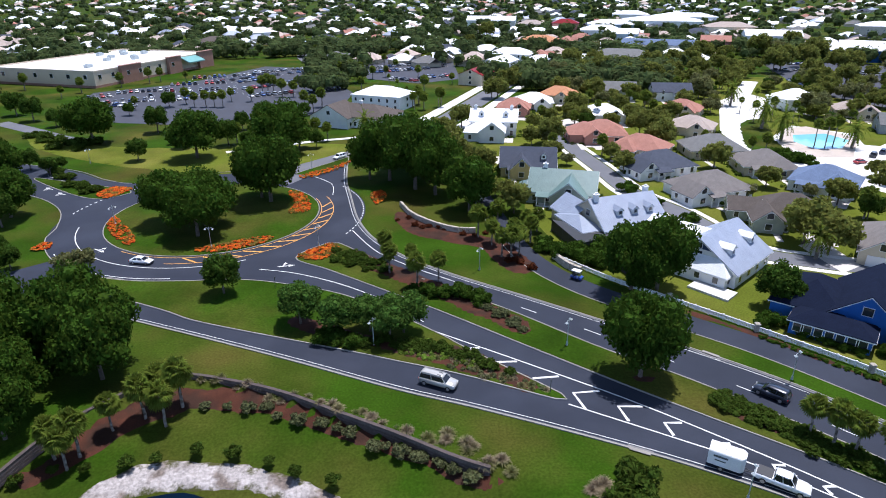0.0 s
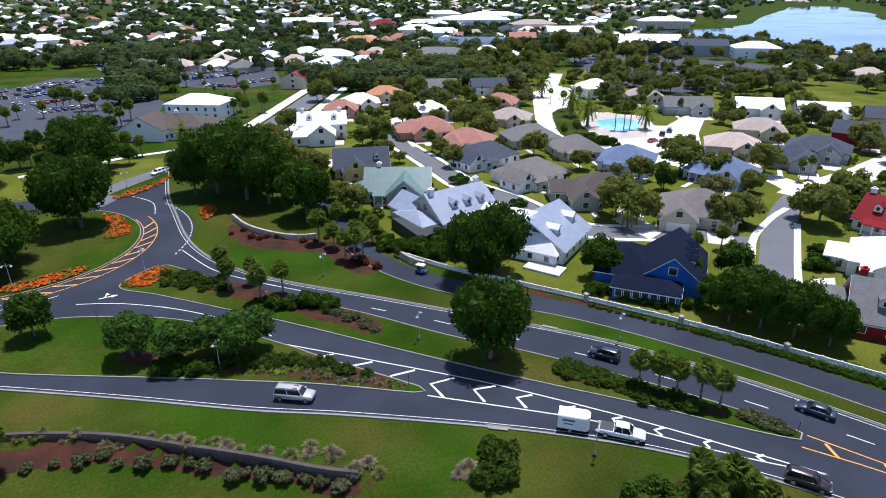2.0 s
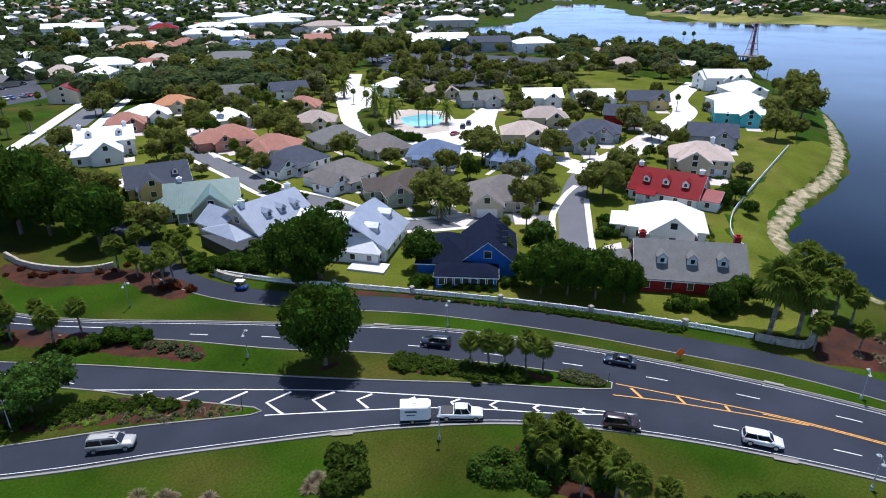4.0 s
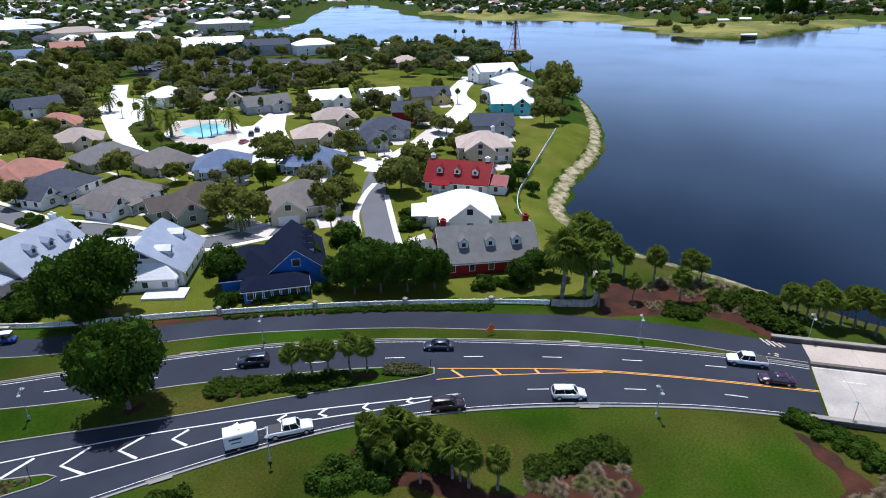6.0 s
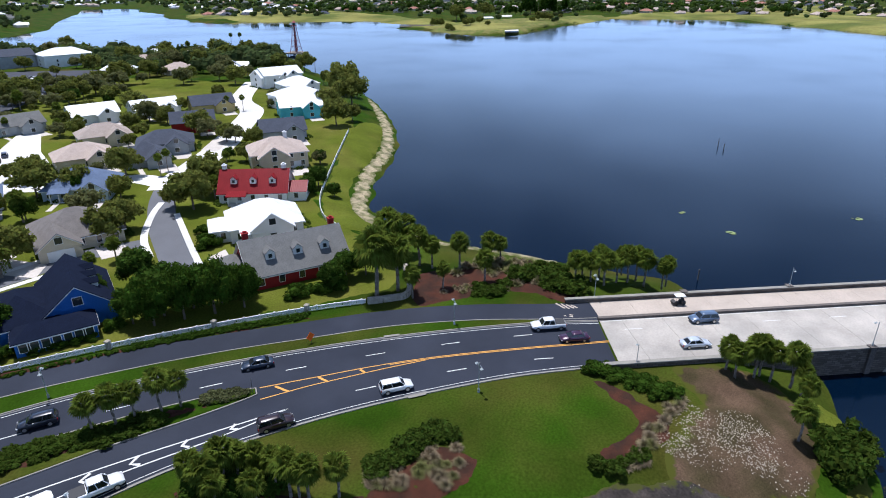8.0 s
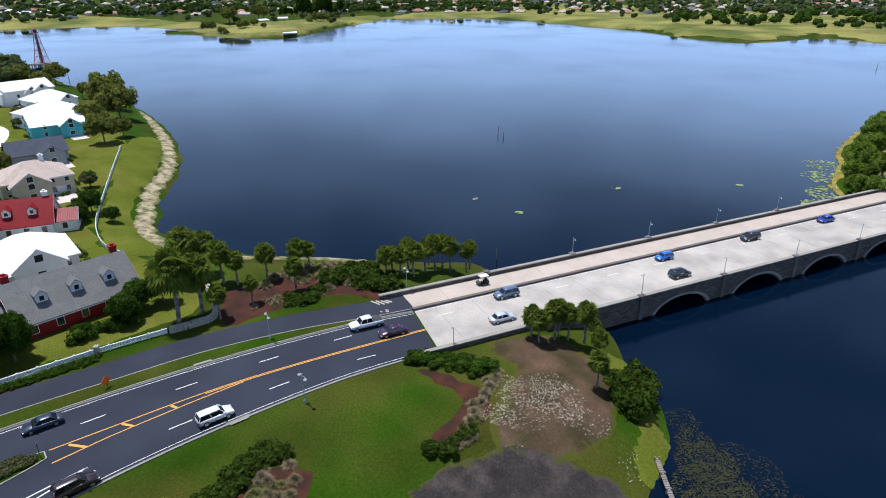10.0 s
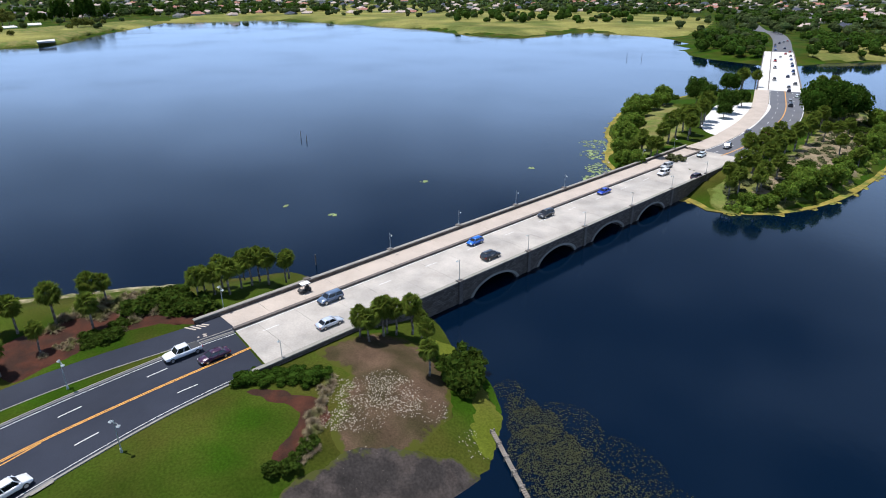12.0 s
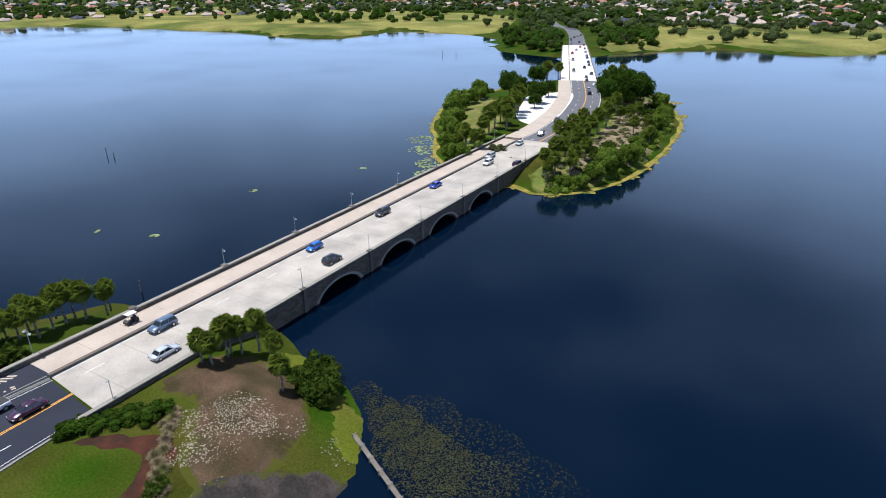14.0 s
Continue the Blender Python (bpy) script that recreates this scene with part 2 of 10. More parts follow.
for key, grass, reach in (("soil", (0.06, 0.065, 0.012), 0.45), ("mud", (0.05, 0.055, 0.012), 0.3), ("sandy_soil", (0.08, 0.09, 0.02), 0.5), ("dry_grass", (0.07, 0.085, 0.015), 0.3), ("sand", (0.085, 0.095, 0.02), 0.22), ("pale_rock", (0.06, 0.06, 0.02), 0.12)):
    grown_over(M[key], grass, reach)

# water of the lake: dark, with small wind ripples at two scales
wm = bpy.data.materials.new("lake_water")
wm.use_nodes = True
nt = wm.node_tree
b = nt.nodes["Principled BSDF"]
b.inputs["Base Color"].default_value = (0.0004, 0.0052, 0.0155, 1)
b.inputs["Roughness"].default_value = 0.08
b.inputs["IOR"].default_value = 1.33
geo = nt.nodes.new("ShaderNodeNewGeometry")
n1 = nt.nodes.new("ShaderNodeTexNoise")
n1.inputs["Scale"].default_value = 0.55
n1.inputs["Detail"].default_value = 3
n2 = nt.nodes.new("ShaderNodeTexNoise")
n2.inputs["Scale"].default_value = 0.012
n2.inputs["Detail"].default_value = 3
for n in (n1, n2):
    nt.links.new(geo.outputs["Position"], n.inputs["Vector"])
mr = nt.nodes.new("ShaderNodeMapRange")
mr.inputs["From Min"].default_value, mr.inputs["From Max"].default_value = 0.35, 0.65
mr.inputs["To Min"].default_value, mr.inputs["To Max"].default_value = 0.03, 0.14
nt.links.new(n2.outputs["Fac"], mr.inputs["Value"])
nt.links.new(mr.outputs[0], b.inputs["Roughness"])
bp = nt.nodes.new("ShaderNodeBump")
bp.inputs["Strength"].default_value = 0.15
bp.inputs["Distance"].default_value = 0.06
nt.links.new(n1.outputs["Fac"], bp.inputs["Height"])
nt.links.new(bp.outputs[0], b.inputs["Normal"])
M["water"] = wm

# coursed stone of the bridge: blocks of 0.9 x 0.35 m with recessed joints
M["block_wall"] = material("block_wall", (0.12, 0.1, 0.085), 0.9, var=0.2, scale=0.4, fine=0.25, fine_scale=4, spec=0.1)
nt = M["block_wall"].node_tree
tc = nt.nodes.new("ShaderNodeTexCoord")
sx_, cx2 = nt.nodes.new("ShaderNodeSeparateXYZ"), nt.nodes.new("ShaderNodeCombineXYZ")
nt.links.new(tc.outputs["Object"], sx_.inputs[0])
nt.links.new(sx_.outputs["X"], cx2.inputs["X"])
nt.links.new(sx_.outputs["Z"], cx2.inputs["Y"])
bk = nt.nodes.new("ShaderNodeTexBrick")
bk.inputs["Scale"].default_value = 1.0
bk.inputs["Brick Width"].default_value = 0.95
bk.inputs["Row Height"].default_value = 0.36
bk.inputs["Mortar Size"].default_value = 0.03
bk.inputs["Color1"].default_value = (0.16, 0.135, 0.115, 1)
bk.inputs["Color2"].default_value = (0.085, 0.07, 0.06, 1)
bk.inputs["Mortar"].default_value = (0.06, 0.055, 0.05, 1)
nt.links.new(cx2.outputs[0], bk.inputs["Vector"])
nt.links.new(bk.outputs["Color"], nt.nodes["Principled BSDF"].inputs["Base Color"])
bb = nt.nodes.new("ShaderNodeBump")
bb.invert = True
bb.inputs["Distance"].default_value = 0.05
nt.links.new(bk.outputs["Fac"], bb.inputs["Height"])
nt.links.new(bb.outputs[0], nt.nodes["Principled BSDF"].inputs["Normal"])
M["reed"] = material("reed", (0.24, 0.19, 0.045), 0.9, var=0.3, scale=0.4, per="island", color2=(0.13, 0.14, 0.03), spec=0.05)


# ---- building helpers ----
class Shape:
    """Vertices and faces of one part."""

    def __init__(self):
        self.v, self.f = [], []

    def add(self, verts, faces):
        n = len(self.v)
        self.v.extend(verts)
        self.f.extend([tuple(i + n for i in f) for f in faces])
        return self

    def box(self, x0, x1, y0, y1, z0, z1):
        return self.add([(x0, y0, z0), (x1, y0, z0), (x1, y1, z0), (x0, y1, z0), (x0, y0, z1), (x1, y0, z1), (x1, y1, z1), (x0, y1, z1)],
                        [(3, 2, 1, 0), (4, 5, 6, 7), (0, 1, 5, 4), (1, 2, 6, 5), (2, 3, 7, 6), (3, 0, 4, 7)])

    def tube(self, a, b, r0, r1, n=8):
        a, b = Vector(a), Vector(b)
        q = (b - a).to_track_quat("Z", "Y")
        vs = []
        for p, r in ((a, r0), (b, r1)):
            for i in range(n):
                u = 2 * math.pi * i / n
                vs.append(tuple(p + q @ Vector((r * math.cos(u), r * math.sin(u), 0))))
        fs = [(i, (i + 1) % n, n + (i + 1) % n, n + i) for i in range(n)]
        fs += [tuple(range(n - 1, -1, -1)), tuple(range(n, 2 * n))]
        return self.add(vs, fs)

    def loft(self, rings, caps=True):
        n = len(rings[0])
        vs = [p for r in rings for p in r]
        fs = []
        for k in range(len(rings) - 1):
            for i in range(n):
                j = (i + 1) % n
                fs.append((k * n + i, k * n + j, (k + 1) * n + j, (k + 1) * n + i))
        if caps:
            fs += [tuple(range(n - 1, -1, -1)), tuple((len(rings) - 1) * n + i for i in range(n))]
        return self.add(vs, fs)

    def data(self, name, mat, smooth=False):
        me = bpy.data.meshes.new(name)
        me.from_pydata(self.v, [], self.f)
        me.materials.append(M[mat] if isinstance(mat, str) else mat)
        if smooth:
            me.shade_smooth()
        me.update()
        return me


def part(name, shape, mat, parent, label="", smooth=False):
    ob = new(name, shape.data(name, mat, smooth) if isinstance(shape, Shape) else shape)
    ob.parent = parent
    if label:
        tagged(ob, label)
    return ob


def heading(x, y, z, az):
    """A place on the plan with the thing's own +x axis towards the compass angle az."""
    return pose(x, y, z, 0, 0, 90 - az)


def smooth_line(pts, step=2.0, closed=False):
    """A rounded line through a few points of the plan."""
    p = [Vector((a, b)) for a, b in pts]
    n = len(p)
    out = []
    for i in range(n if closed else n - 1):
        if closed:
            a, b, c, d = p[i - 1], p[i], p[(i + 1) % n], p[(i + 2) % n]
        else:
            a, b, c, d = p[max(i - 1, 0)], p[i], p[i + 1], p[min(i + 2, n - 1)]
        k = max(1, int((c - b).length / step))
        for j in range(k):
            t = j / k
            q = 0.5 * ((2 * b) + (c - a) * t + (2 * a - 5 * b + 4 * c - d) * t * t + (3 * b - a - 3 * c + d) * t ** 3)
            out.append((q.x, q.y))
    if not closed:
        out.append(tuple(p[-1]))
    return out


def sides(line, off, closed=False):
    """The line shifted to its left by off metres."""
    out = []
    n = len(line)
    for i in range(n):
        a = line[i - 1] if (i or closed) else line[i]
        c = line[(i + 1) % n] if (i < n - 1 or closed) else line[i]
        dx, dy = c[0] - a[0], c[1] - a[1]
        d = math.hypot(dx, dy) or 1.0
        out.append((line[i][0] - dy / d * off, line[i][1] + dx / d * off))
    return out


def ribbon(shape, line, left, right, z0, z1, closed=False, skirt=True):
    """A strip of the plan along a line, z1 its top; with skirt it has sides down to z0."""
    a, b = sides(line, left, closed), sides(line, -right, closed)
    n = len(line)
    vs = [(*p, z1) for p in a] + [(*p, z1) for p in b]
    fs = []
    m = n if closed else n - 1
    for i in range(m):
        j = (i + 1) % n
        fs.append((i, n + i, n + j, j))
    if skirt:
        vs += [(*p, z0) for p in a] + [(*p, z0) for p in b]
        for i in range(m):
            j = (i + 1) % n
            fs.append((2 * n + i, i, j, 2 * n + j))
            fs.append((n + i, 3 * n + i, 3 * n + j, n + j))
    shape.add(vs, fs)


def slab(outline, z0, z1):
    """A flat piece of ground with its edge down to z0."""
    from mathutils.geometry import tessellate_polygon
    s = Shape()
    n = len(outline)
    area = sum(outline[i][0] * outline[(i + 1) % n][1] - outline[(i + 1) % n][0] * outline[i][1] for i in range(n))
    if area < 0:
        outline = outline[::-1]
    tris = tessellate_polygon([[Vector((x, y, 0)) for x, y in outline]])
    fs = []
    for t in tris:
        a, b, c = [outline[i] for i in t]
        up = (b[0] - a[0]) * (c[1] - a[1]) - (c[0] - a[0]) * (b[1] - a[1])
        fs.append(tuple(t) if up > 0 else tuple(t[::-1]))
    vs = [(x, y, z1) for x, y in outline] + [(x, y, z0) for x, y in outline]
    fs += [(n + i, n + (i + 1) % n, (i + 1) % n, i) for i in range(n)]
    return s.add(vs, fs)


def structure(name, shape, mat, label, smooth=False):
    return tagged(part(name, shape, mat, None, smooth=smooth), label, name.split("_")[0] if False else name.replace("_", " "), "", "structure")


# ---- the lie of the land ----
WATER = -3.8
SHORE_SOUTH = [(-500, -420), (-150, -50), (-72, 22), (-50, 45), (-45, 52), (-39, 55.2), (-32, 56.6), (-24, 55.8), (-15, 53), (-4, 47), (12, 39), (32, 20), (46, 2), (53, -14), (56, -26), (66, -32), (83, -32), (96, -30)]
SHORE_EAST = [(112, -17), (123.5, -9), (126.5, 13.5), (128, 29), (131, 48), (136, 60.5), (144, 68.2), (162, 75.5), (178, 79.5), (200, 84), (222, 92.5), (248, 105), (287, 129.5), (315, 151), (352, 188), (405, 238), (455, 280), (448, 320), (425, 400), (410, 500), (405, 600), (420, 700)]
SHORE_FAR = [(465, 728), (540, 712), (650, 760), (740, 843), (1090, 1177), (1230, 1160), (850, 690), (835, 430), (747, 235), (731, 165), (800, 140), (911, 120), (1110, 60), (1060, -105), (840, -242), (735, -268), (640, -307), (690, -420), (598, -462), (520, -430)]
SHORE_BACK = [(438, -368), (400, -365), (368, -372), (352, -398), (356, -436), (322, -529), (249, -540), (223, -603), (90, -680), (-300, -760), (-900, -700)]
LAKE = SHORE_SOUTH + SHORE_EAST + SHORE_FAR + SHORE_BACK
ISLET = [(133, -121), (152, -121), (172, -119.6), (201, -139), (215, -146.6), (249, -177), (264, -203), (274, -232), (281, -258), (277, -284), (262, -299), (240, -300), (212, -287), (184, -264), (157, -234), (140.5, -204.7), (123.4, -167.6), (118, -143), (119.4, -129.5), (125.9, -120.5)]
POND = [(800, 640), (900, 560), (930, 420), (880, 300), (820, 230), (800, 330), (815, 450)]


def signed(poly, x, y):
    """Metres inside (positive) or outside an outline, for arrays of places."""
    p = np.array(poly, float)
    q = np.roll(p, -1, 0)
    best = np.full(x.shape, 1e9)
    inside = np.zeros(x.shape, bool)
    for (ax, ay), (bx, by) in zip(p, q):
        dx, dy = bx - ax, by - ay
        t = np.clip(((x - ax) * dx + (y - ay) * dy) / (dx * dx + dy * dy + 1e-9), 0, 1)
        best = np.minimum(best, np.hypot(x - ax - t * dx, y - ay - t * dy))
        if dy:
            inside ^= ((ay > y) != (by > y)) & (x < dx * (y - ay) / dy + ax)
    return np.where(inside, best, -best)


LAKE_S, ISLET_S, POND_S = smooth_line(LAKE, 8, True), smooth_line(ISLET, 5, True), smooth_line(POND, 15, True)


WALLED = [(-60, 40), (-54.5, 52), (-51.2, 64), (-44.6, 73.6), (-39.2, 76.8), (-31, 75.2), (-23.4, 72.6), (-14.7, 68.2), (-6.7, 64.1), (0.8, 59.8), (5.2, 57.8), (6.5, 51), (12, 37), (-4, 45), (-15, 51), (-32, 54), (-45, 50)]


def land(x, y):
    """Height of the ground."""
    x, y = np.asarray(x, float), np.asarray(y, float)
    wob = 0.8 * np.sin(x * 0.31 + 1.3 * np.sin(y * 0.17)) + 0.6 * np.sin(y * 0.43 + x * 0.11)
    w = np.maximum(np.minimum(signed(LAKE_S, x, y), -signed(ISLET_S, x, y)), signed(POND_S, x, y)) + wob * 0.7
    far = np.clip(np.hypot(x, y) / 250.0 - 1, 0, 3)
    low = np.where(signed(WALLED, x, y) > 0, WATER + 0.2 + np.clip(-w, 0, 25) * 0.145, 9.0)
    up = WATER - w * 0.27
    z = np.where(w < 0, np.minimum(up, 0), np.maximum(WATER - 0.2 * w, -7.0))
    soft = np.clip((z + 1.0), 0, 1)
    z = np.where(z > -1.0, -1.0 + soft * (1 - 0.0 * far), z)
    return np.where(w < 0, np.minimum(z, low), z)


def axis(lo, hi, step, far_lo, far_hi):
    mid = np.arange(lo, hi, step)
    out, s, v = [], step, hi
    while v < far_hi:
        out.append(v)
        s *= 1.09
        v += s
    right = np.array(out + [far_hi])
    out, s, v = [], step, lo
    while v > far_lo:
        s *= 1.09
        v -= s
        out.append(v)
    return np.concatenate([np.array(out[::-1]), mid, right])


gx, gy = axis(-90, 150, 1.6, -4500, 4500), axis(-50, 190, 1.6, -4500, 4500)
GX, GY = np.meshgrid(gx, gy)
GZ = land(GX, GY)
nx, ny = len(gx), len(gy)
idx = np.arange(nx * ny).reshape(ny, nx)
faces = np.stack([idx[:-1, :-1], idx[:-1, 1:], idx[1:, 1:], idx[1:, :-1]], -1).reshape(-1, 4)
me = bpy.data.meshes.new("ground")
me.from_pydata(np.stack([GX, GY, GZ], -1).reshape(-1, 3).tolist(), [], faces.tolist())
me.materials.append(M["grass"])
me.shade_smooth()
ground = new("ground", me)
tagged(ground, "mown green grass running down to the lake shore", "ground", "", "structure")

water = structure("water", Shape().add([(-4500, -4500, WATER), (4500, -4500, WATER), (4500, 4500, WATER), (-4500, 4500, WATER)], [(0, 1, 2, 3)]), "water", "dark blue lake water with faint wind ripples")


def level(x, y):
    """Height of the ground sheet, as its own grid gives it."""
    i = int(np.clip(np.searchsorted(gx, x) - 1, 0, nx - 2))
    j = int(np.clip(np.searchsorted(gy, y) - 1, 0, ny - 2))
    u, v = (x - gx[i]) / (gx[i + 1] - gx[i]), (y - gy[j]) / (gy[j + 1] - gy[j])
    return float((1 - v) * ((1 - u) * GZ[j, i] + u * GZ[j, i + 1]) + v * ((1 - u) * GZ[j + 1, i] + u * GZ[j + 1, i + 1]))


def patch(name, outline, mat, label, rise=0.06, step=1.0, ragged=0.5, mound=0.0, floor=None):
    """A bed or bare place that follows the ground, with an uneven edge."""
    o = smooth_line(outline, 2.0, True)
    ax, ay = np.array(o).min(0) - 1, np.array(o).max(0) + 1
    xs, ys = np.arange(ax[0], ay[0], step), np.arange(ax[1], ay[1], step)
    X, Y = np.meshgrid(xs, ys)
    d = signed(o, X, Y) + ragged * (0.5 * np.sin(0.61 * X + 1.6 * np.sin(0.37 * Y)) + 0.35 * np.sin(1.23 * Y + 0.71 * X + 0.9 * np.sin(0.5 * X)) + 0.25 * np.sin(2.3 * X - 1.9 * Y))
    gy_, gx_ = np.gradient(d, step)
    gg = np.maximum(gx_ ** 2 + gy_ ** 2, 0.25)
    pull = np.clip(np.where(d < 0, -d, 0), 0, 1.2 * step) / gg
    X, Y = X + gx_ * pull, Y + gy_ * pull
    s = Shape()
    ids, rim_ = {}, []

    def vid(j, i):
        if (j, i) not in ids:
            ids[j, i] = len(s.v)
            e = float(np.clip(d[j, i] / 0.8, -0.5, 1))
            zz = level(X[j, i], Y[j, i]) + rise * max(e, -0.2) + mound * float(np.clip(d[j, i] / 4, 0, 1))
            if floor is not None:
                zz = max(zz, WATER + floor * float(np.clip(d[j, i] / 1.2, -1, 1)))
            s.v.append((X[j, i], Y[j, i], zz))
            rim_.append(float(np.clip(d[j, i] / max(2.5, 0.15 * step * 10), 0, 1)))
        return ids[j, i]

    for j in range(len(ys) - 1):
        for i in range(len(xs) - 1):
            if d[j:j + 2, i:i + 2].max() > 0:
                s.f.append((vid(j, i), vid(j, i + 1), vid(j + 1, i + 1), vid(j + 1, i)))
    if not s.f:
        return None
    ob = structure(name, s, mat, label, True)
    ob.data.attributes.new("rim", "FLOAT", "POINT").data.foreach_set("value", rim_)
    return ob


# ---- roads ----
RING = (-57.5, 144.5)
KERB_N = [(-33, 205), (-29.5, 176), (-25.6, 158), (-21.4, 141), (-16, 128.6), (-8.3, 118.8), (1, 110.8), (13.8, 101.8), (26.8, 92.4), (38.8, 83.6), (51, 73.4), (62.8, 60.2), (73.7, 45.5), (83.5, 30), (91.8, 14.1), (95.8, 3.9)]
KERB_S = [(82.6, -0.4), (80.6, 4.5), (75.4, 14), (68.4, 24), (61.1, 33.2), (52.9, 41.8), (43.6, 49.5), (33.8, 55.5), (21.9, 61.3), (4.6, 68.5), (-7.3, 72.9), (-25.4, 80.8), (-47.6, 89.8), (-69.6, 98.2), (-100, 108), (-150, 122)]
DECK_LINE = [(95.8, 3.9), (82.6, -0.4)]
kn, ks = smooth_line(KERB_N, 2.5), smooth_line(KERB_S, 2.5)
road_outline = kn + ks + [(-152, 130), (-110, 118), (-88, 112), (-80, 120), (-60, 125), (-50, 140)]
structure("road", slab(road_outline, -0.3, 0.03), "asphalt", "dark grey asphalt road beside the lake")
ring = [(RING[0] + 37 * math.cos(a), RING[1] + 37 * math.sin(a)) for a in np.linspace(0, 2 * math.pi, 73)[:-1]]
structure("road_roundabout", slab(ring, -0.3, 0.036), "asphalt", "dark grey asphalt of the roundabout")
structure("road_west", slab(smooth_line([(-88, 128), (-92.4, 135.5), (-97, 145.5), (-104.4, 153.7), (-115.6, 160.8), (-150, 178), (-210, 200), (-206, 212), (-150, 196), (-116, 184), (-99, 173), (-84, 170), (-70, 160)], 3, True), -0.3, 0.042), "asphalt", "grey asphalt road leading away from the roundabout")
NORTH = [(-50, 172), (-43, 186), (-34, 198), (-22, 213), (-10, 233), (0, 258), (12, 293), (28, 340), (48, 392), (72, 450), (110, 540)]
s = Shape()
ribbon(s, smooth_line(NORTH, 3), 5.5, 5.5, -0.3, 0.048)
structure("road_north", s, "asphalt_old", "sunlit grey asphalt street lined with palms")
s = Shape()
ribbon(s, smooth_line(sides(NORTH, -9.5)[4:], 3), 2.2, 2.2, -0.3, 0.1)
ribbon(s, smooth_line(sides(NORTH, 9.5)[3:], 3), 2.6, 2.6, -0.3, 0.1)
structure("pavement", s, "concrete", "pale concrete pavements along the street")
CART = [(-6, 232), (0, 205), (7, 172), (12.5, 140), (17, 119.5), (25, 106), (38.2, 94), (50.3, 83.8), (60.8, 72.6), (70, 61.3), (78.6, 49), (86, 38), (92.3, 25), (96.6, 12.5), (99.4, 5.2)]
cart = smooth_line(CART, 2.5)
s = Shape()
ribbon(s, cart, 2.7, 2.7, -0.3, 0.034)
structure("road_cart_path", s, "asphalt", "grey asphalt cart path beside the lawn")
structure("road_apron", slab([(93.7, 12.2), (97.0, 9.4), (101.5, 6.4), (102.2, 4.9), (95.9, 2.6), (95.3, 5.6), (93.2, 11.4)], -0.3, 0.044), "asphalt", "asphalt apron where the cart path meets the bridge")
s = Shape()
ribbon(s, sides(cart, -2.8), 0.09, 0.09, -0.1, 0.07)
structure("kerb_cart_path", s, "kerb", "narrow concrete edge along the cart path")


def kerb(line, closed=False, name="kerb", h=0.16, w=0.1):
    s = Shape()
    ribbon(s, line, w, w, -0.2, h, closed)
    return structure(name, s, "kerb", "low pale concrete kerb")


def gutter(line, closed=False):
    s = Shape()
    ribbon(s, line, 0.13, 0.13, -0.2, 0.052, closed)
    return structure("gutter", s, "gutter", "grey concrete gutter beside the kerb")


kerb(kn)
gutter(sides(kn, -0.26))
kerb(ks)
gutter(sides(ks, -0.26))
arc = [(RING[0] + 37 * math.cos(a), RING[1] + 37 * math.sin(a)) for a in np.linspace(radians(200), radians(268), 20)]
kerb(smooth_line([(-150, 178), (-115.6, 160.8), (-104.4, 153.7), (-97, 145.5), (-92.4, 135.5)], 2.5) + arc[1:])
kerb(smooth_line([(-150, 196), (-116, 184.5), (-99, 173.5), (-88, 171), (-75, 180), (-60, 184), (-48, 190)], 2.5))


def island(name, outline, label, mat="grass", close=1.5, h=0.15):
    o = smooth_line(outline, close, True)
    structure(name, slab(sides(o, 0.0, True), -0.2, h), mat, label)
    n = len(o)
    area = sum(o[i][0] * o[(i + 1) % n][1] - o[(i + 1) % n][0] * o[i][1] for i in range(n))
    kerb(sides(o, -0.2 if area > 0 else 0.2, True), True, h=h + 0.02)
    return o


island("median", [(-31.6, 118.6), (-26.5, 126.2), (-24, 126.2), (-12.8, 115.3), (-3.3, 107), (11, 95.8), (24, 84), (35.3, 75.3), (48.4, 63.3), (56.3, 55), (61, 48.8), (60, 48), (53.9, 52.4), (45.6, 59.2), (35.8, 66.5), (25.5, 74.4), (12.3, 85), (-1, 95.8), (-14, 105.6), (-24, 113)], "grassed road median with a pale kerb")
island("lawn_island", [(-74, 107.2), (-51, 96.5), (-41.6, 91.8), (-17, 83.6), (-8, 80.4), (2.5, 76.6), (15.2, 70.9), (16.6, 70.7), (16, 71.8), (3, 83.5), (-1, 87.5), (-9, 94.3), (-20, 102), (-31.8, 106.3), (-41, 108), (-51, 107.4), (-61, 107.4), (-68, 109)], "grassed island between the slip road and the main road")
rim = [(RING[0] + 25.3 * math.cos(a), RING[1] + 25.3 * math.sin(a)) for a in np.linspace(0, 2 * math.pi, 61)[:-1]]
structure("roundabout_island", slab(rim, -0.2, 0.18), "grass", "round grassed island of the roundabout")
kerb(rim, True, h=0.2)
island("west_splitter", [(-122, 175.5), (-103, 161.2), (-93, 157), (-88.5, 160.5), (-88, 163.5), (-97, 167.5), (-110, 172)], "planted splitter island at the roundabout")
island("north_splitter", [(-45.5, 180), (-43, 178.6), (-36.5, 183), (-29.5, 197), (-26, 205), (-28, 206), (-36, 194)], "splitter island of orange flowers")

# ---- road markings ----
def stripe(s, line, w=0.07, z=0.05):
    ribbon(s, line, w, w, 0, z, skirt=False)


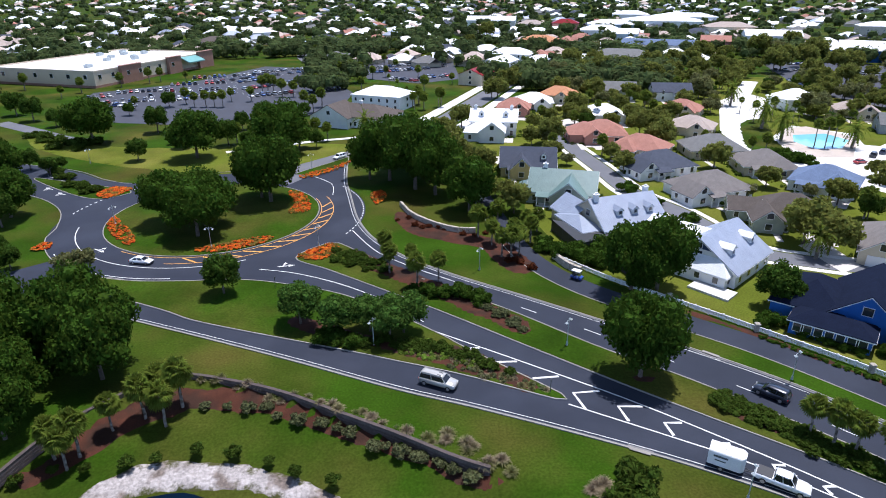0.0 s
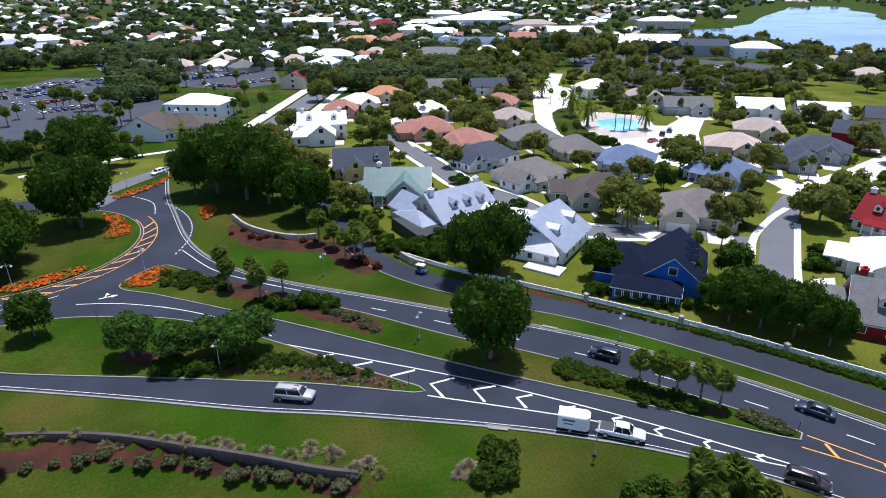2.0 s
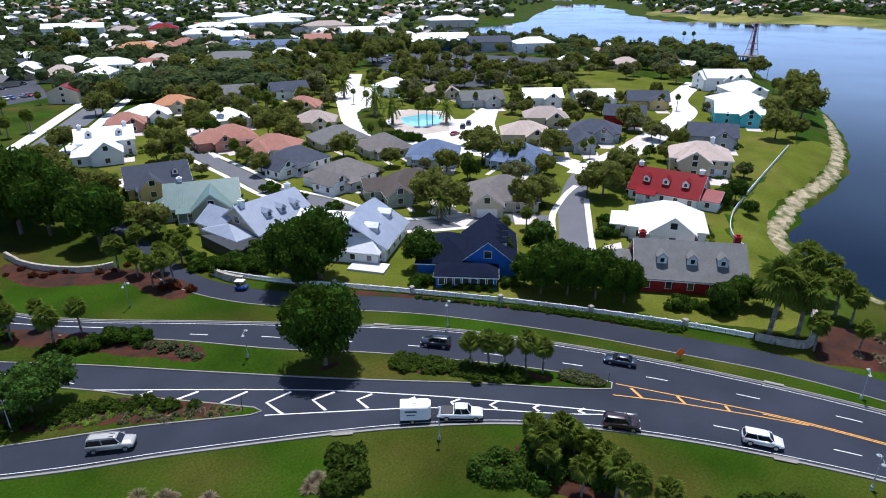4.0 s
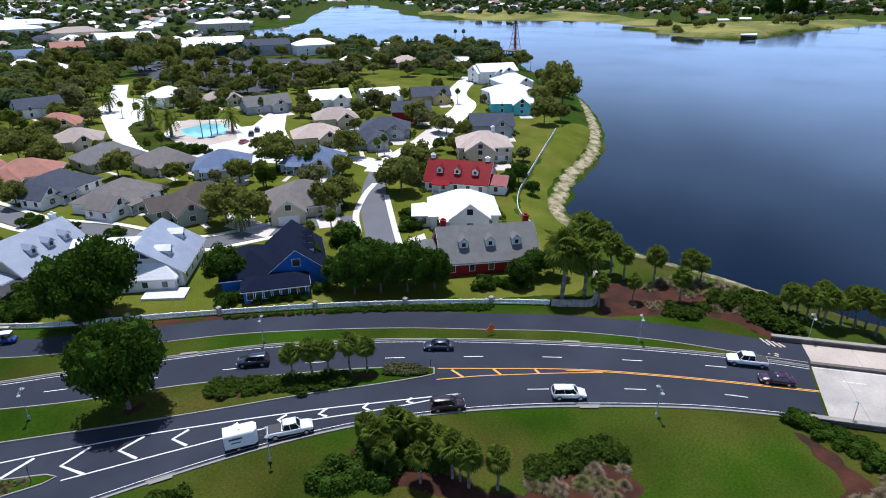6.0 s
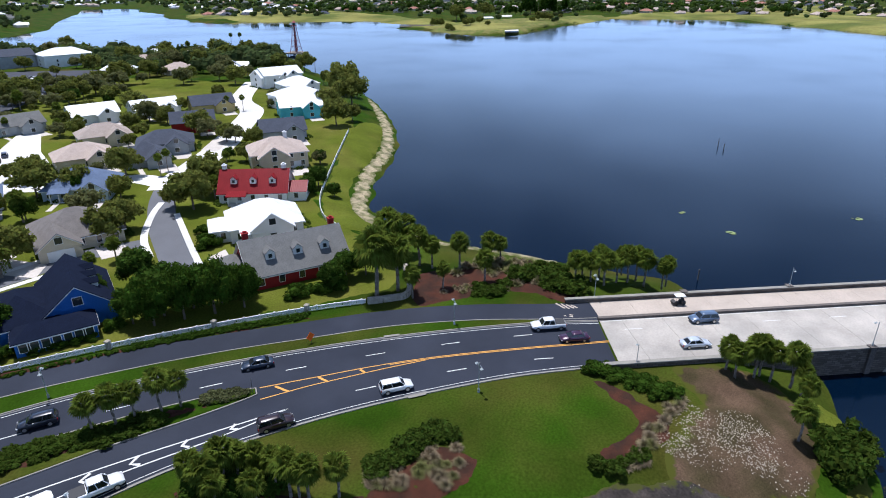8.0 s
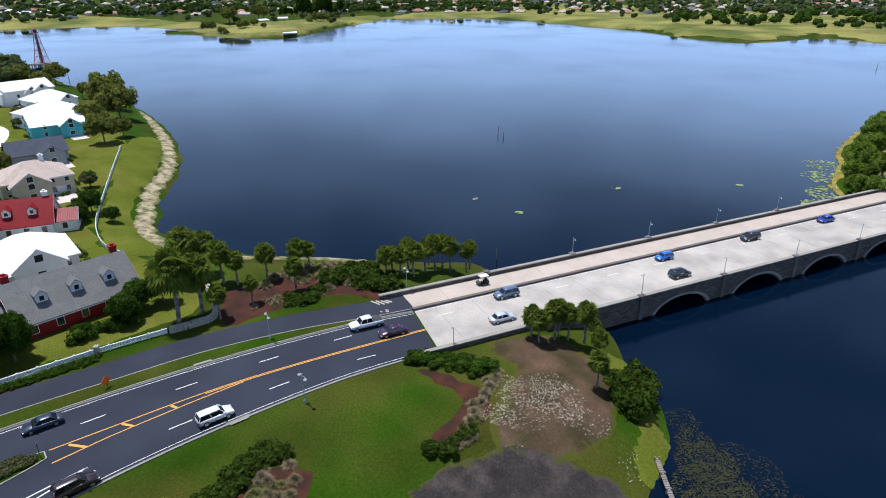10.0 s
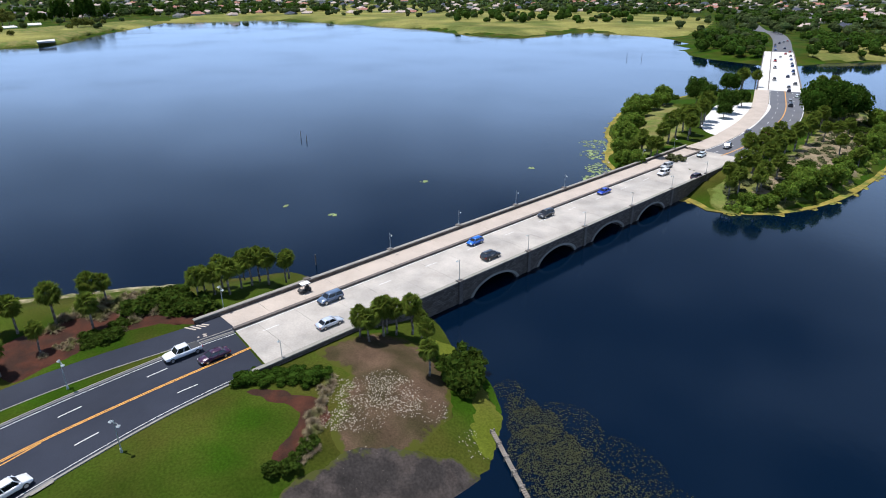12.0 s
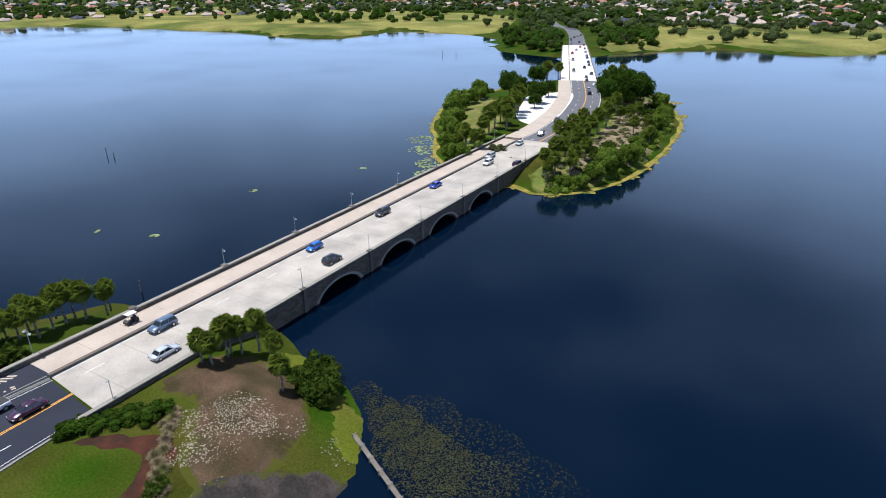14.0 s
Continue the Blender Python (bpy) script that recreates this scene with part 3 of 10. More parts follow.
def dashes(s, line, first=0.0, on=3.05, off=9.15, w=0.08, z=0.05, last=1e9):
    pos, nxt = 0.0, first
    L = [0.0]
    for a, b in zip(line, line[1:]):
        L.append(L[-1] + math.hypot(b[0] - a[0], b[1] - a[1]))
    xs, ys = [p[0] for p in line], [p[1] for p in line]
    while nxt + on < min(L[-1], last):
        seg = [(float(np.interp(q, L, xs)), float(np.interp(q, L, ys))) for q in np.linspace(nxt, nxt + on, 4)]
        stripe(s, seg, w, z)
        nxt += on + off


white, yellow = Shape(), Shape()
FIRST_N, FIRST_O = 10.7, 5.6
stripe(white, sides(kn, -0.85)[4:], 0.055)
stripe(white, sides(ks, -0.85)[:-4], 0.05)
MID_N = smooth_line([(-14, 119), (-4, 111.5), (4, 105), (13.3, 97.0), (23.5, 89.2), (42.8, 72.9), (51.8, 63.9), (59.9, 55.2), (67.5, 45.7), (74.6, 36.0), (81.2, 25.8), (87.2, 15.2), (92.5, 4.3)], 1.5)
dashes(white, MID_N, FIRST_N)
CENTRE = smooth_line([(61.4, 48.2), (66.8, 41), (71.9, 34.1), (76.5, 27), (82.5, 16), (89.8, 1.3)], 1.5)
stripe(yellow, sides(CENTRE, 0.15), 0.09)
stripe(yellow, sides(CENTRE[12:], -0.15), 0.09)
TIP_S = smooth_line([(59.2, 46.7), (61.4, 44.5), (63.7, 42.2), (65.9, 39.7), (68.1, 37.1), (71.4, 33.2), (75.5, 28)], 1.5)
stripe(yellow, TIP_S, 0.09)
for a, b2 in (((62.5, 46.4), (62.0, 43.9)), ((66.4, 41.5), (65.9, 39.8)), ((70.1, 36.5), (69.6, 35.5))):
    stripe(yellow, [a, b2], 0.2, 0.052)
OUT = smooth_line([(61.6, 39.2), (66.4, 33.3), (74.6, 22.4), (81.5, 10.8), (83.3, 4.6), (85.6, -0.2)], 1.5)
dashes(white, OUT, FIRST_O, 3.05, 10.8)
GORE_U = smooth_line([(-20, 101.3), (-4, 90.2), (9.8, 81.1), (24.3, 71.3), (34.1, 63.7), (43.3, 56), (51.4, 48.6), (58.6, 41.9)], 1.5)
GORE_L = smooth_line([(16.8, 69.6), (29.4, 62.6), (35.9, 58.8), (42.1, 54.3), (50.4, 47.6), (58.6, 41.9)], 1.5)
stripe(white, GORE_U[8:], 0.1)
stripe(white, GORE_L, 0.1)


for line in (
        [(21.7, 72.6), (17.9, 72.1), (18.9, 68.5)],
        [(26.8, 69.1), (23.5, 69.1), (24.1, 66.0)],
        [(31.0, 65.7), (28.7, 65.7), (29.1, 63.2)],
        [(35.7, 61.7), (33.9, 61.8), (34.2, 59.9)],
        [(40.7, 57.9), (39.3, 58.0), (39.3, 56.5)],
        [(44.9, 54.6), (43.4, 54.5), (43.7, 53.3)],
        [(49.2, 50.8), (48.0, 50.7), (48.1, 49.7)],
        [(53.7, 46.8), (52.6, 46.8), (52.9, 45.9)],
        [(-1.3, 87.8), (-3.4, 87.6)],
        [(5.2, 83.8), (2.1, 83.5)],
        [(10.7, 80.0), (7.5, 79.8)],
        [(16.5, 76.1), (12.6, 75.6)],):
    stripe(white, line, 0.21, 0.054)


def arc_line(r, a0, a1, n=40):
    return [(RING[0] + r * math.cos(radians(a)), RING[1] + r * math.sin(radians(a))) for a in np.linspace(a0, a1, n)]


stripe(white, arc_line(31, 195, 300), 0.09, 0.056)
stripe(white, arc_line(35.9, 222, 275), 0.09, 0.056)
dashes(white, arc_line(36.5, -20, 40), 0, 0.8, 0.9, 0.14, 0.056)
dashes(white, arc_line(36.5, 140, 180), 0, 0.8, 0.9, 0.14, 0.056)
stripe(white, smooth_line([(-38, 113), (-30, 111), (-20, 106), (-10, 98.5), (-4, 92)], 1.5), 0.09, 0.056)
stripe(white, smooth_line([(-22, 134), (-15, 121.8), (-7, 114), (2, 107)], 1.5), 0.09, 0.056)
stripe(white, smooth_line([(-120, 178.6), (-104, 168.7), (-92, 167)], 1.5), 0.08, 0.056)
stripe(white, smooth_line([(-40, 178), (-33, 170), (-31, 160)], 1.5), 0.08, 0.056)
stripe(yellow, arc_line(28.9, -92, 30), 0.09, 0.056)
stripe(yellow, arc_line(25.9, -120, 30), 0.09, 0.056)
for a in range(-80, 24, 9):
    p, q = arc_line(26.1, a - 6, a - 6, 1)[0], arc_line(28.8, a + 1, a + 1, 1)[0]
    stripe(yellow, [p, q], 0.2, 0.058)
for cx, cy, az in ((-75.5, 122.5, 120), (-33.0, 114.5, 75), (-106, 161.5, 300), (-112, 166, 300)):
    d, e = Vector((math.sin(radians(az)), math.cos(radians(az)))), Vector((math.cos(radians(az)), -math.sin(radians(az))))
    c = Vector((cx, cy))
    stripe(white, [tuple(c - d * 1.6), tuple(c + d * 0.7)], 0.14, 0.058)
    white.add([(*(c + d * 0.6 + e * 0.55), 0.058), (*(c + d * 1.9), 0.058), (*(c + d * 0.6 - e * 0.55), 0.058)], [(0, 1, 2)])
    stripe(white, [tuple(c - d * 0.6), tuple(c - d * 0.1 - e * 1.0)], 0.13, 0.0584)
    white.add([(*(c - d * 0.5 - e * 1.0), 0.0584), (*(c + d * 0.5 - e * 1.0), 0.0584), (*(c - e * 1.8), 0.0584)], [(0, 1, 2)])
structure("road_markings_white", white, "road_marking", "white painted lane lines, chevrons and arrows")
structure("road_markings_yellow", yellow, "yellow_paint", "yellow painted centre line and hatching")

# ---- bridge over the lake ----
BO = Vector((82.9, -1.2, 0))
BD = Vector((0.4104, -0.9119, 0))
BN = Vector((0.9119, 0.4104, 0))
SPAN = 172.0
bridge_m = Matrix(((BD.x, BN.x, 0, BO.x), (BD.y, BN.y, 0, BO.y), (0, 0, 1, 0), (0, 0, 0, 1)))
bridge = new("bridge")
bridge.matrix_world = bridge_m
tagged(bridge, "long stone-faced arched bridge with a pale concrete deck over the lake", "bridge")
deck = tagged(part("deck", Shape().box(0.5, SPAN, 0.35, 20.4, -0.9, -0.02), "kerb", bridge), "")
first = Shape().add([(-0.4, 0.35, 0.06), (4.72, 0.35, 0.06), (4.72, 13.95, 0.06), (0.95, 13.95, 0.06), (-0.4, 0.35, -0.4), (4.72, 0.35, -0.4), (4.72, 13.95, -0.4), (0.95, 13.95, -0.4)],
                    [(0, 1, 2, 3), (7, 6, 5, 4), (0, 4, 5, 1), (1, 5, 6, 2), (2, 6, 7, 3), (3, 7, 4, 0)])
part("deck_slab", first, "deck_concrete", bridge, "pale worn concrete deck slab")
slab_me = Shape().box(0, 7.22, 0.35, 13.95, -0.4, 0.06).data("deck_slab", "deck_concrete")
for k in range(23):
    part("deck_slab", slab_me, "", bridge).location = (4.75 + k * 7.25, 0, 0)
foot_me = Shape().box(0, 7.11, 14.57, 20.4, -0.4, 0.09).data("footway_slab", "pavers")
for k in range(24):
    part("footway_slab", foot_me, "", bridge).location = (1.3 + k * 7.14, 0, 0)
part("divider", Shape().box(0.8, SPAN, 13.95, 14.5, -0.9, 0.42).box(0.8, SPAN, 13.88, 14.57, 0.42, 0.5), "stone_wall", bridge, "low kerb wall between road and cart lane")
# stone spandrel with arches, built between the piers
ARCH = [(50.2 + 20.6 * k, 6.7) for k in range(4)]
for y0, y1 in ((-0.3, 0.3), (20.45, 21.05)):
    s = Shape()
    lo, xs = -7.5, []
    x = -3.0
    cols = []
    while x <= SPAN + 0.01:
        z = lo
        for c, r in ARCH:
            if abs(x - c) < r:
                z = max(lo, -4.6 + math.sqrt(1 - ((x - c) / r) ** 2) * 3.5)
        cols.append((x, z))
        x += 0.4
    for (a, za), (b2, zb) in zip(cols, cols[1:]):
        if za <= lo < zb:
            za = zb if zb < -3.9 else -4.6
        if zb <= lo < za:
            zb = za if za < -3.9 else -4.6
        s.add([(a, y0, za), (b2, y0, zb), (b2, y1, zb), (a, y1, za), (a, y0, 0.75), (b2, y0, 0.75), (b2, y1, 0.75), (a, y1, 0.75)],
              [(0, 1, 5, 4), (2, 3, 7, 6), (3, 2, 1, 0), (4, 5, 6, 7)])
    part("spandrel_wall", s, "block_wall", bridge, "dark coursed stone wall pierced by arches")
    s = Shape().box(-3.2, SPAN + 0.2, y0 - 0.1, y1 + 0.1, 0.75, 0.92)
    part("coping", s, "kerb", bridge, "weathered stone coping")
    for c, r in ARCH:
        ringv = Shape()
        n = 18
        yf = y0 - 0.12 if y0 < 1 else y1 + 0.12
        yb = y1 if y0 < 1 else y0
        for i in range(n):
            u0, u1 = math.pi * i / n, math.pi * (i + 1) / n
            q = []
            for yy in (yf, yb):
                for u in (u0, u1):
                    for k in (1.0, 1.12):
                        q.append((c + r * k * math.cos(u), yy, -4.6 + 3.5 * k * math.sin(u)))
            ringv.add(q, [(0, 1, 3, 2), (1, 5, 7, 3), (0, 2, 6, 4), (4, 6, 7, 5)])
        part("arch_ring", ringv, "kerb", bridge, "pale dressed-stone arch ring")
    for k in range(8):
        c = 19.3 + 20.6 * k
        if c < SPAN:
            yf, yb = (y0 - 0.35, y1 - 0.1) if y0 < 1 else (y0 + 0.1, y1 + 0.35)
            part("pier", Shape().box(c - 0.45, c + 0.45, yf, yb, -7.5, 0.98).box(c - 0.6, c + 0.6, yf - 0.1, yb + 0.1, 0.98, 1.12), "stone_wall", bridge, "stone pilaster on the bridge wall")
for c in [39.9 + 20.6 * k for k in range(5)]:
    part("pier_wall", Shape().box(c - 3.2, c + 3.2, 0.3, 20.4, -7.5, -0.95), "stone_wall", bridge)
wl = Shape()
stripe(wl, [(1.2, 13.55), (SPAN, 13.55)], 0.08, 0.068)
stripe(wl, [(1.0, 0.75), (SPAN, 0.75)], 0.06, 0.068)
for k in range(14):
    stripe(wl, [(4.2 + k * 12.2, 10.6), (7.25 + k * 12.2, 10.6)], 0.08, 0.068)
part("lane_marking", wl, "road_marking", bridge, "white lane lines on the deck")
# the road goes on over the islet and across the second bridge
CAUSE = [(158.9, -152.8), (166.4, -169.8), (178.8, -191.3), (195.1, -214.9), (215.8, -239.7), (251.6, -276.3), (300, -325.8), (350, -376.9), (399.2, -427.1), (486, -515), (556, -576), (592, -592), (700, -682)]
cz = smooth_line(CAUSE, 5)
s = Shape()
ribbon(s, smooth_line(CAUSE[:6], 4), 7.3, 7.3, -0.5, 0.05)
structure("road_islet", s, "asphalt_old", "grey asphalt road over the islet")
s = Shape()
ribbon(s, smooth_line(CAUSE[8:], 5), 7.5, 7.5, -0.5, 0.05)
structure("road_far", s, "asphalt_old", "far asphalt road among trees")
far_bridge = tagged(new("far_bridge"), "second pale concrete bridge with low parapets, far across the water", "bridge")
s = Shape()
ribbon(s, smooth_line(CAUSE[5:9], 5), 13.6, 8.0, -0.6, 0.06)
part("deck", s, "concrete", far_bridge)
for off in (13.4, 7.9, -7.8):
    s = Shape()
    ribbon(s, sides(smooth_line(CAUSE[5:9], 5), off), 0.25, 0.25, -4.6 if off != 7.9 else -0.5, 0.95 if off != 7.9 else 0.5)
    part("parapet", s, "stone_wall", far_bridge)
s = Shape()
ribbon(s, sides(smooth_line(CAUSE[:6], 4), 10.7), 3.5, 3.3, -0.5, 0.09)
structure("pavement_islet", s, "pavers", "wide pale concrete walk over the islet")
structure("pavement_plaza", slab(smooth_line([(233.5, -219.5), (218.2, -198.9), (198.2, -177.9), (184.5, -172), (181, -180), (197, -206), (226, -240)], 3, True), -0.5, 0.075), "concrete", "pale paved plaza on the islet")
mk, my_ = Shape(), Shape()
for off in (3.4, -3.4):
    dashes(mk, sides(smooth_line(CAUSE[:6], 3), off), 2, 3.05, 9.15, 0.1, 0.06)
stripe(my_, smooth_line(CAUSE[:6], 3), 0.2, 0.06)
for off in (7.0, -7.0):
    stripe(mk, sides(smooth_line(CAUSE[:6], 3), off), 0.12, 0.06)
structure("lane_marking_islet", mk, "road_marking", "white lane dashes")
structure("centre_line_islet", my_, "yellow_paint", "yellow centre line")


# ---- kinds of things: trees and plants ----
def crown_data(name, seed, rx, rz, lobes, leaves, leaf, mat, flat=0.75, base=0.0, core=True):
    """A crown of uneven lobes covered with many small leaf clumps."""
    rng = np.random.default_rng(seed)
    s = Shape()
    cs = [(0, 0, 0.0, rx * 0.66, rz * 0.72)]
    for k in range(lobes):
        a, u = 2.4 * k + rng.uniform(-0.4, 0.4), -0.55 + 1.45 * (k + 0.5) / lobes
        q = math.sqrt(max(0.05, 1 - u * u))
        d = rng.uniform(0.52, 0.8)
        r = rng.uniform(0.22, 0.4)
        cs.append((rx * d * q * math.cos(a), rx * d * q * math.sin(a), rz * d * u, rx * r, rz * r * 1.05))
    if core:
        for cx, cy, cz_, r, q in cs:
            n, m = 7, 4
            rings = []
            for j in range(1, m):
                u = math.pi * j / m
                rings.append([(cx + 0.8 * r * math.sin(u) * math.cos(2 * math.pi * i / n) * rng.uniform(0.8, 1.1), cy + 0.8 * r * math.sin(u) * math.sin(2 * math.pi * i / n) * rng.uniform(0.8, 1.1), base + cz_ - 0.8 * q * math.cos(u)) for i in range(n)])
            s.loft(rings)
    each = leaves // len(cs)
    for cx, cy, cz_, r, q in cs:
        d = rng.normal(size=(each, 3))
        d /= np.linalg.norm(d, axis=1)[:, None]
        rad = rng.uniform(0.8, 1.2, each)[:, None]
        p = np.array([cx, cy, base + cz_]) + d * rad * np.array([r, r, q])
        nrm = d + rng.normal(size=(each, 3)) * 0.75
        nrm /= np.linalg.norm(nrm, axis=1)[:, None]
        t = np.cross(nrm, rng.normal(size=(each, 3)))
        t /= np.linalg.norm(t, axis=1)[:, None] + 1e-9
        bt = np.cross(nrm, t)
        sz = leaf * rng.uniform(0.55, 1.25, each)[:, None]
        tri = np.stack([p - t * sz - bt * sz * 0.5, p + t * sz - bt * sz * 0.3, p + bt * sz * 1.1 - nrm * sz * 0.2], 1).reshape(-1, 3)
        s.add(tri.tolist(), [(3 * i, 3 * i + 1, 3 * i + 2) for i in range(each)])
    return s.data(name, mat)


def trunk_data(name, h, r, limbs, spread, seed, mat="bark", lean=0.0):
    rng = random.Random(seed)
    s = Shape()
    x, y = lean * h * 0.1, 0.0
    s.tube((0, 0, -0.4), (x * 0.4, y, h * 0.5), r * 1.25, r * 0.85, 7)
    s.tube((x * 0.4, y, h * 0.5), (x, y, h), r * 0.85, r * 0.5, 7)
    for k in range(limbs):
        a = 2 * math.pi * k / max(limbs, 1) + rng.uniform(-0.4, 0.4)
        b = h * rng.uniform(0.55, 0.85)
        e = (x + spread * math.cos(a) * rng.uniform(0.6, 1), y + spread * math.sin(a) * rng.uniform(0.6, 1), b + spread * rng.uniform(0.5, 0.9))
        s.tube((x * b / h, y, b), e, r * 0.45, r * 0.15, 5)
    return s.data(name, mat, True)


PROTO = {}


def placed(key, make, m, label="", group=""):
    """The first of a kind is built, later ones are copies that share its meshes."""
    if key in PROTO:
        ob = copy_thing(PROTO[key], m)
    else:
        ob = make()
        PROTO[key] = ob
        ob.matrix_basis = m
    if label:
        tagged(ob, label)
    if group:
        tagged(ob, group=group)
    return ob


TREES = {  # kind: crown radius, crown half height, crown centre, lobes, leaves, leaf size, leaf colour, words, category
    "oak": (5.6, 4.0, 5.0, 30, 8400, 0.27, "oak_leaf", "broad live oak with a dense dark green crown", "tree"),
    "shade_tree": (3.4, 3.1, 4.4, 20, 4200, 0.23, "tree_leaf", "rounded green shade tree on the grass", "tree"),
    "feather_tree": (3.6, 2.5, 4.2, 20, 3600, 0.22, "feather_leaf", "light feathery green tree in the mulch bed", "tree"),
    "street_tree": (3.9, 3.1, 4.2, 14, 1600, 0.36, "sunny_leaf", "leafy green tree among the houses", "tree"),
    "pale_tree": (4.0, 3.0, 4.2, 14, 1600, 0.36, "pale_leaf", "grey-green leafy tree among the houses", "tree"),
    "bank_tree": (3.5, 3.3, 3.6, 12, 1900, 0.32, "fresh_leaf", "bright green bushy tree on the islet shore", "tree"),
    "pine": (2.2, 3.9, 4.4, 14, 1600, 0.36, "oak_leaf", "narrow dark evergreen beside a house", "tree"),
}
COUNT = {}


def tree(kind, x, y, h, label="", group="", z=None, wide=1.0):
    rx, rz, th, lobes, leaves, leaf, leafmat, words, cat = TREES[kind]
    COUNT[kind] = COUNT.get(kind, 0) + 1
    var = COUNT[kind] % 4

    def make():
        ob = tagged(new(kind), words, cat, "%ss" % kind.replace("_", " "))
        part("trunk", trunk_data("trunk", th, 0.3 if kind == "oak" else 0.17, 5, rx * 0.5, var, lean=0.5), "", ob)
        part("crown", crown_data("crown", 11 * var + len(kind), rx, rz, lobes, leaves, leaf, leafmat, base=th), "", ob)
        return ob

    full = th + rz * 0.98
    k = h / full
    a = (x * 37.7 + y * 91.3) % 360
    zz = level(x, y) if z is None else z
    return placed((kind, var), make, pose(x, y, zz, 0, 0, a) @ Matrix.Diagonal((k * wide, k * wide, k, 1)), label, group)


def palm_crown(name, seed, n, length, droop, blades, mat="palm_leaf", fan=True):
    """Fronds in all directions: fans of blades on a bent stalk, or long feathers."""
    rng = random.Random(seed)
    s = Shape()
    for k in range(n):
        a = 2.4 * k + rng.uniform(-0.3, 0.3)
        el = radians(84 - 145 * (k / n) + rng.uniform(-12, 12))
        d = Vector((math.cos(a) * math.cos(el), math.sin(a) * math.cos(el), math.sin(el)))
        side = Vector((-math.sin(a), math.cos(a), 0))
        if fan:
            u = rng.uniform(-1.0, 1.0)
            side = (side * math.cos(u) + side.cross(d) * math.sin(u)).normalized()
        ln = length * rng.uniform(0.85, 1.1)
        if fan:
            base = d * ln * 0.45
            s.add([tuple(side * 0.03), tuple(base + side * 0.02), tuple(base - side * 0.02), tuple(-side * 0.03)], [(0, 1, 2, 3)])
            for j in range(blades):
                u = radians(-75 + 150 * j / (blades - 1))
                e = (d * math.cos(u) + side * math.sin(u)) * ln * (0.62 - 0.12 * abs(math.sin(u)))
                mid = base + e * 0.6
                tip = base + e + Vector((0, 0, -droop * ln * 0.3 * (0.6 + abs(math.sin(u)))))
                w = side.cross(d) * 0.03 + (side * math.cos(u) - d * math.sin(u)) * ln * 0.055
                s.add([tuple(base), tuple(mid + w), tuple(tip), tuple(mid - w)], [(0, 1, 2, 3)])
        else:
            q = Vector((0, 0, 0))
            dirv = d.copy()
            for j in range(blades):
                nxt = q + dirv * ln / blades
                for sg in (-1, 1):
                    tip = (q + nxt) / 2 + side * sg * ln * 0.17 * (1 - 0.6 * j / blades) + dirv * ln * 0.08 + Vector((0, 0, -0.06 * ln))
                    s.add([tuple(q), tuple(nxt), tuple(tip)], [(0, 1, 2)])
                q = nxt
                dirv = (dirv + Vector((0, 0, -droop * 0.32))).normalized()
    return s.data(name, mat)


def palm(x, y, h, kind="sabal_palm", label="", group="", z=None):
    COUNT[kind] = COUNT.get(kind, 0) + 1
    var = COUNT[kind] % 4
    hh = {"sabal_palm": 6.0, "tall_palm": 10.0, "date_palm": 5.0}[kind]

    def make():
        words = {"sabal_palm": "sabal palm with a round head of fan fronds", "tall_palm": "tall slender fan palm with a bare trunk", "date_palm": "date palm with long arching fronds"}[kind]
        ob = tagged(new(kind), words, "palm tree", "%ss" % kind.replace("_", " "))
        s = Shape()
        r = 0.17 if kind != "date_palm" else 0.3
        n = 5
        off = [0.0] + [0.12 * math.sin(var + i) for i in range(n)]
        for i in range(n):
            s.tube((off[i], 0, -0.3 + i * hh * 0.86 / n), (off[i + 1], 0, -0.3 + (i + 1) * hh * 0.86 / n + 0.02), r * (1.2 - 0.07 * i), r * (1.1 - 0.07 * i), 7)
        part("trunk", s, "palm_bark", ob, smooth=True)
        if kind == "date_palm":
            me = palm_crown("crown", var, 34, 3.4, 0.9, 7, fan=False)
        else:
            me = palm_crown("crown", var, 72, 1.95, 0.6, 10)
        cr = part("crown", me, "", ob)
        cr.location = (off[-1], 0, hh * 0.84)
        return ob

    k = h / hh
    zz = level(x, y) if z is None else z
    return placed((kind, var), make, pose(x, y, zz, 0, 0, (x * 53 + y * 17) % 360) @ Matrix.Scale(k, 4), label, group)


def shrub(x, y, r=0.7, h=1.0, kind="shrub", label="", group="", z=None):
    COUNT[kind] = COUNT.get(kind, 0) + 1
    var = COUNT[kind] % 3

    def make():
        mat = {"shrub": "shrub_leaf", "round_bush": "oak_leaf", "flowering_shrub": "rust_leaf", "pale_shrub": "sage_leaf"}[kind]
        words = {"shrub": "low green shrub in a mulch bed", "round_bush": "clipped rounded dark green bush", "flowering_shrub": "shrub of dark rust-red leaves", "pale_shrub": "grey-green low shrub in a mulch bed"}[kind]
        return tagged(part(kind, crown_data(kind, 7 + var, 1.0, 0.6, *((5, 1500, 0.075) if kind == "round_bush" else (10, 700, 0.125)), mat, base=0.4), "", None), words, "shrub", "%ss" % kind.replace("_", " "))

    zz = level(x, y) if z is None else z
    return placed((kind, var), make, pose(x, y, zz, 0, 0, (x * 71 + y * 13) % 360) @ Matrix.Diagonal((r, r, h, 1)), label, group)


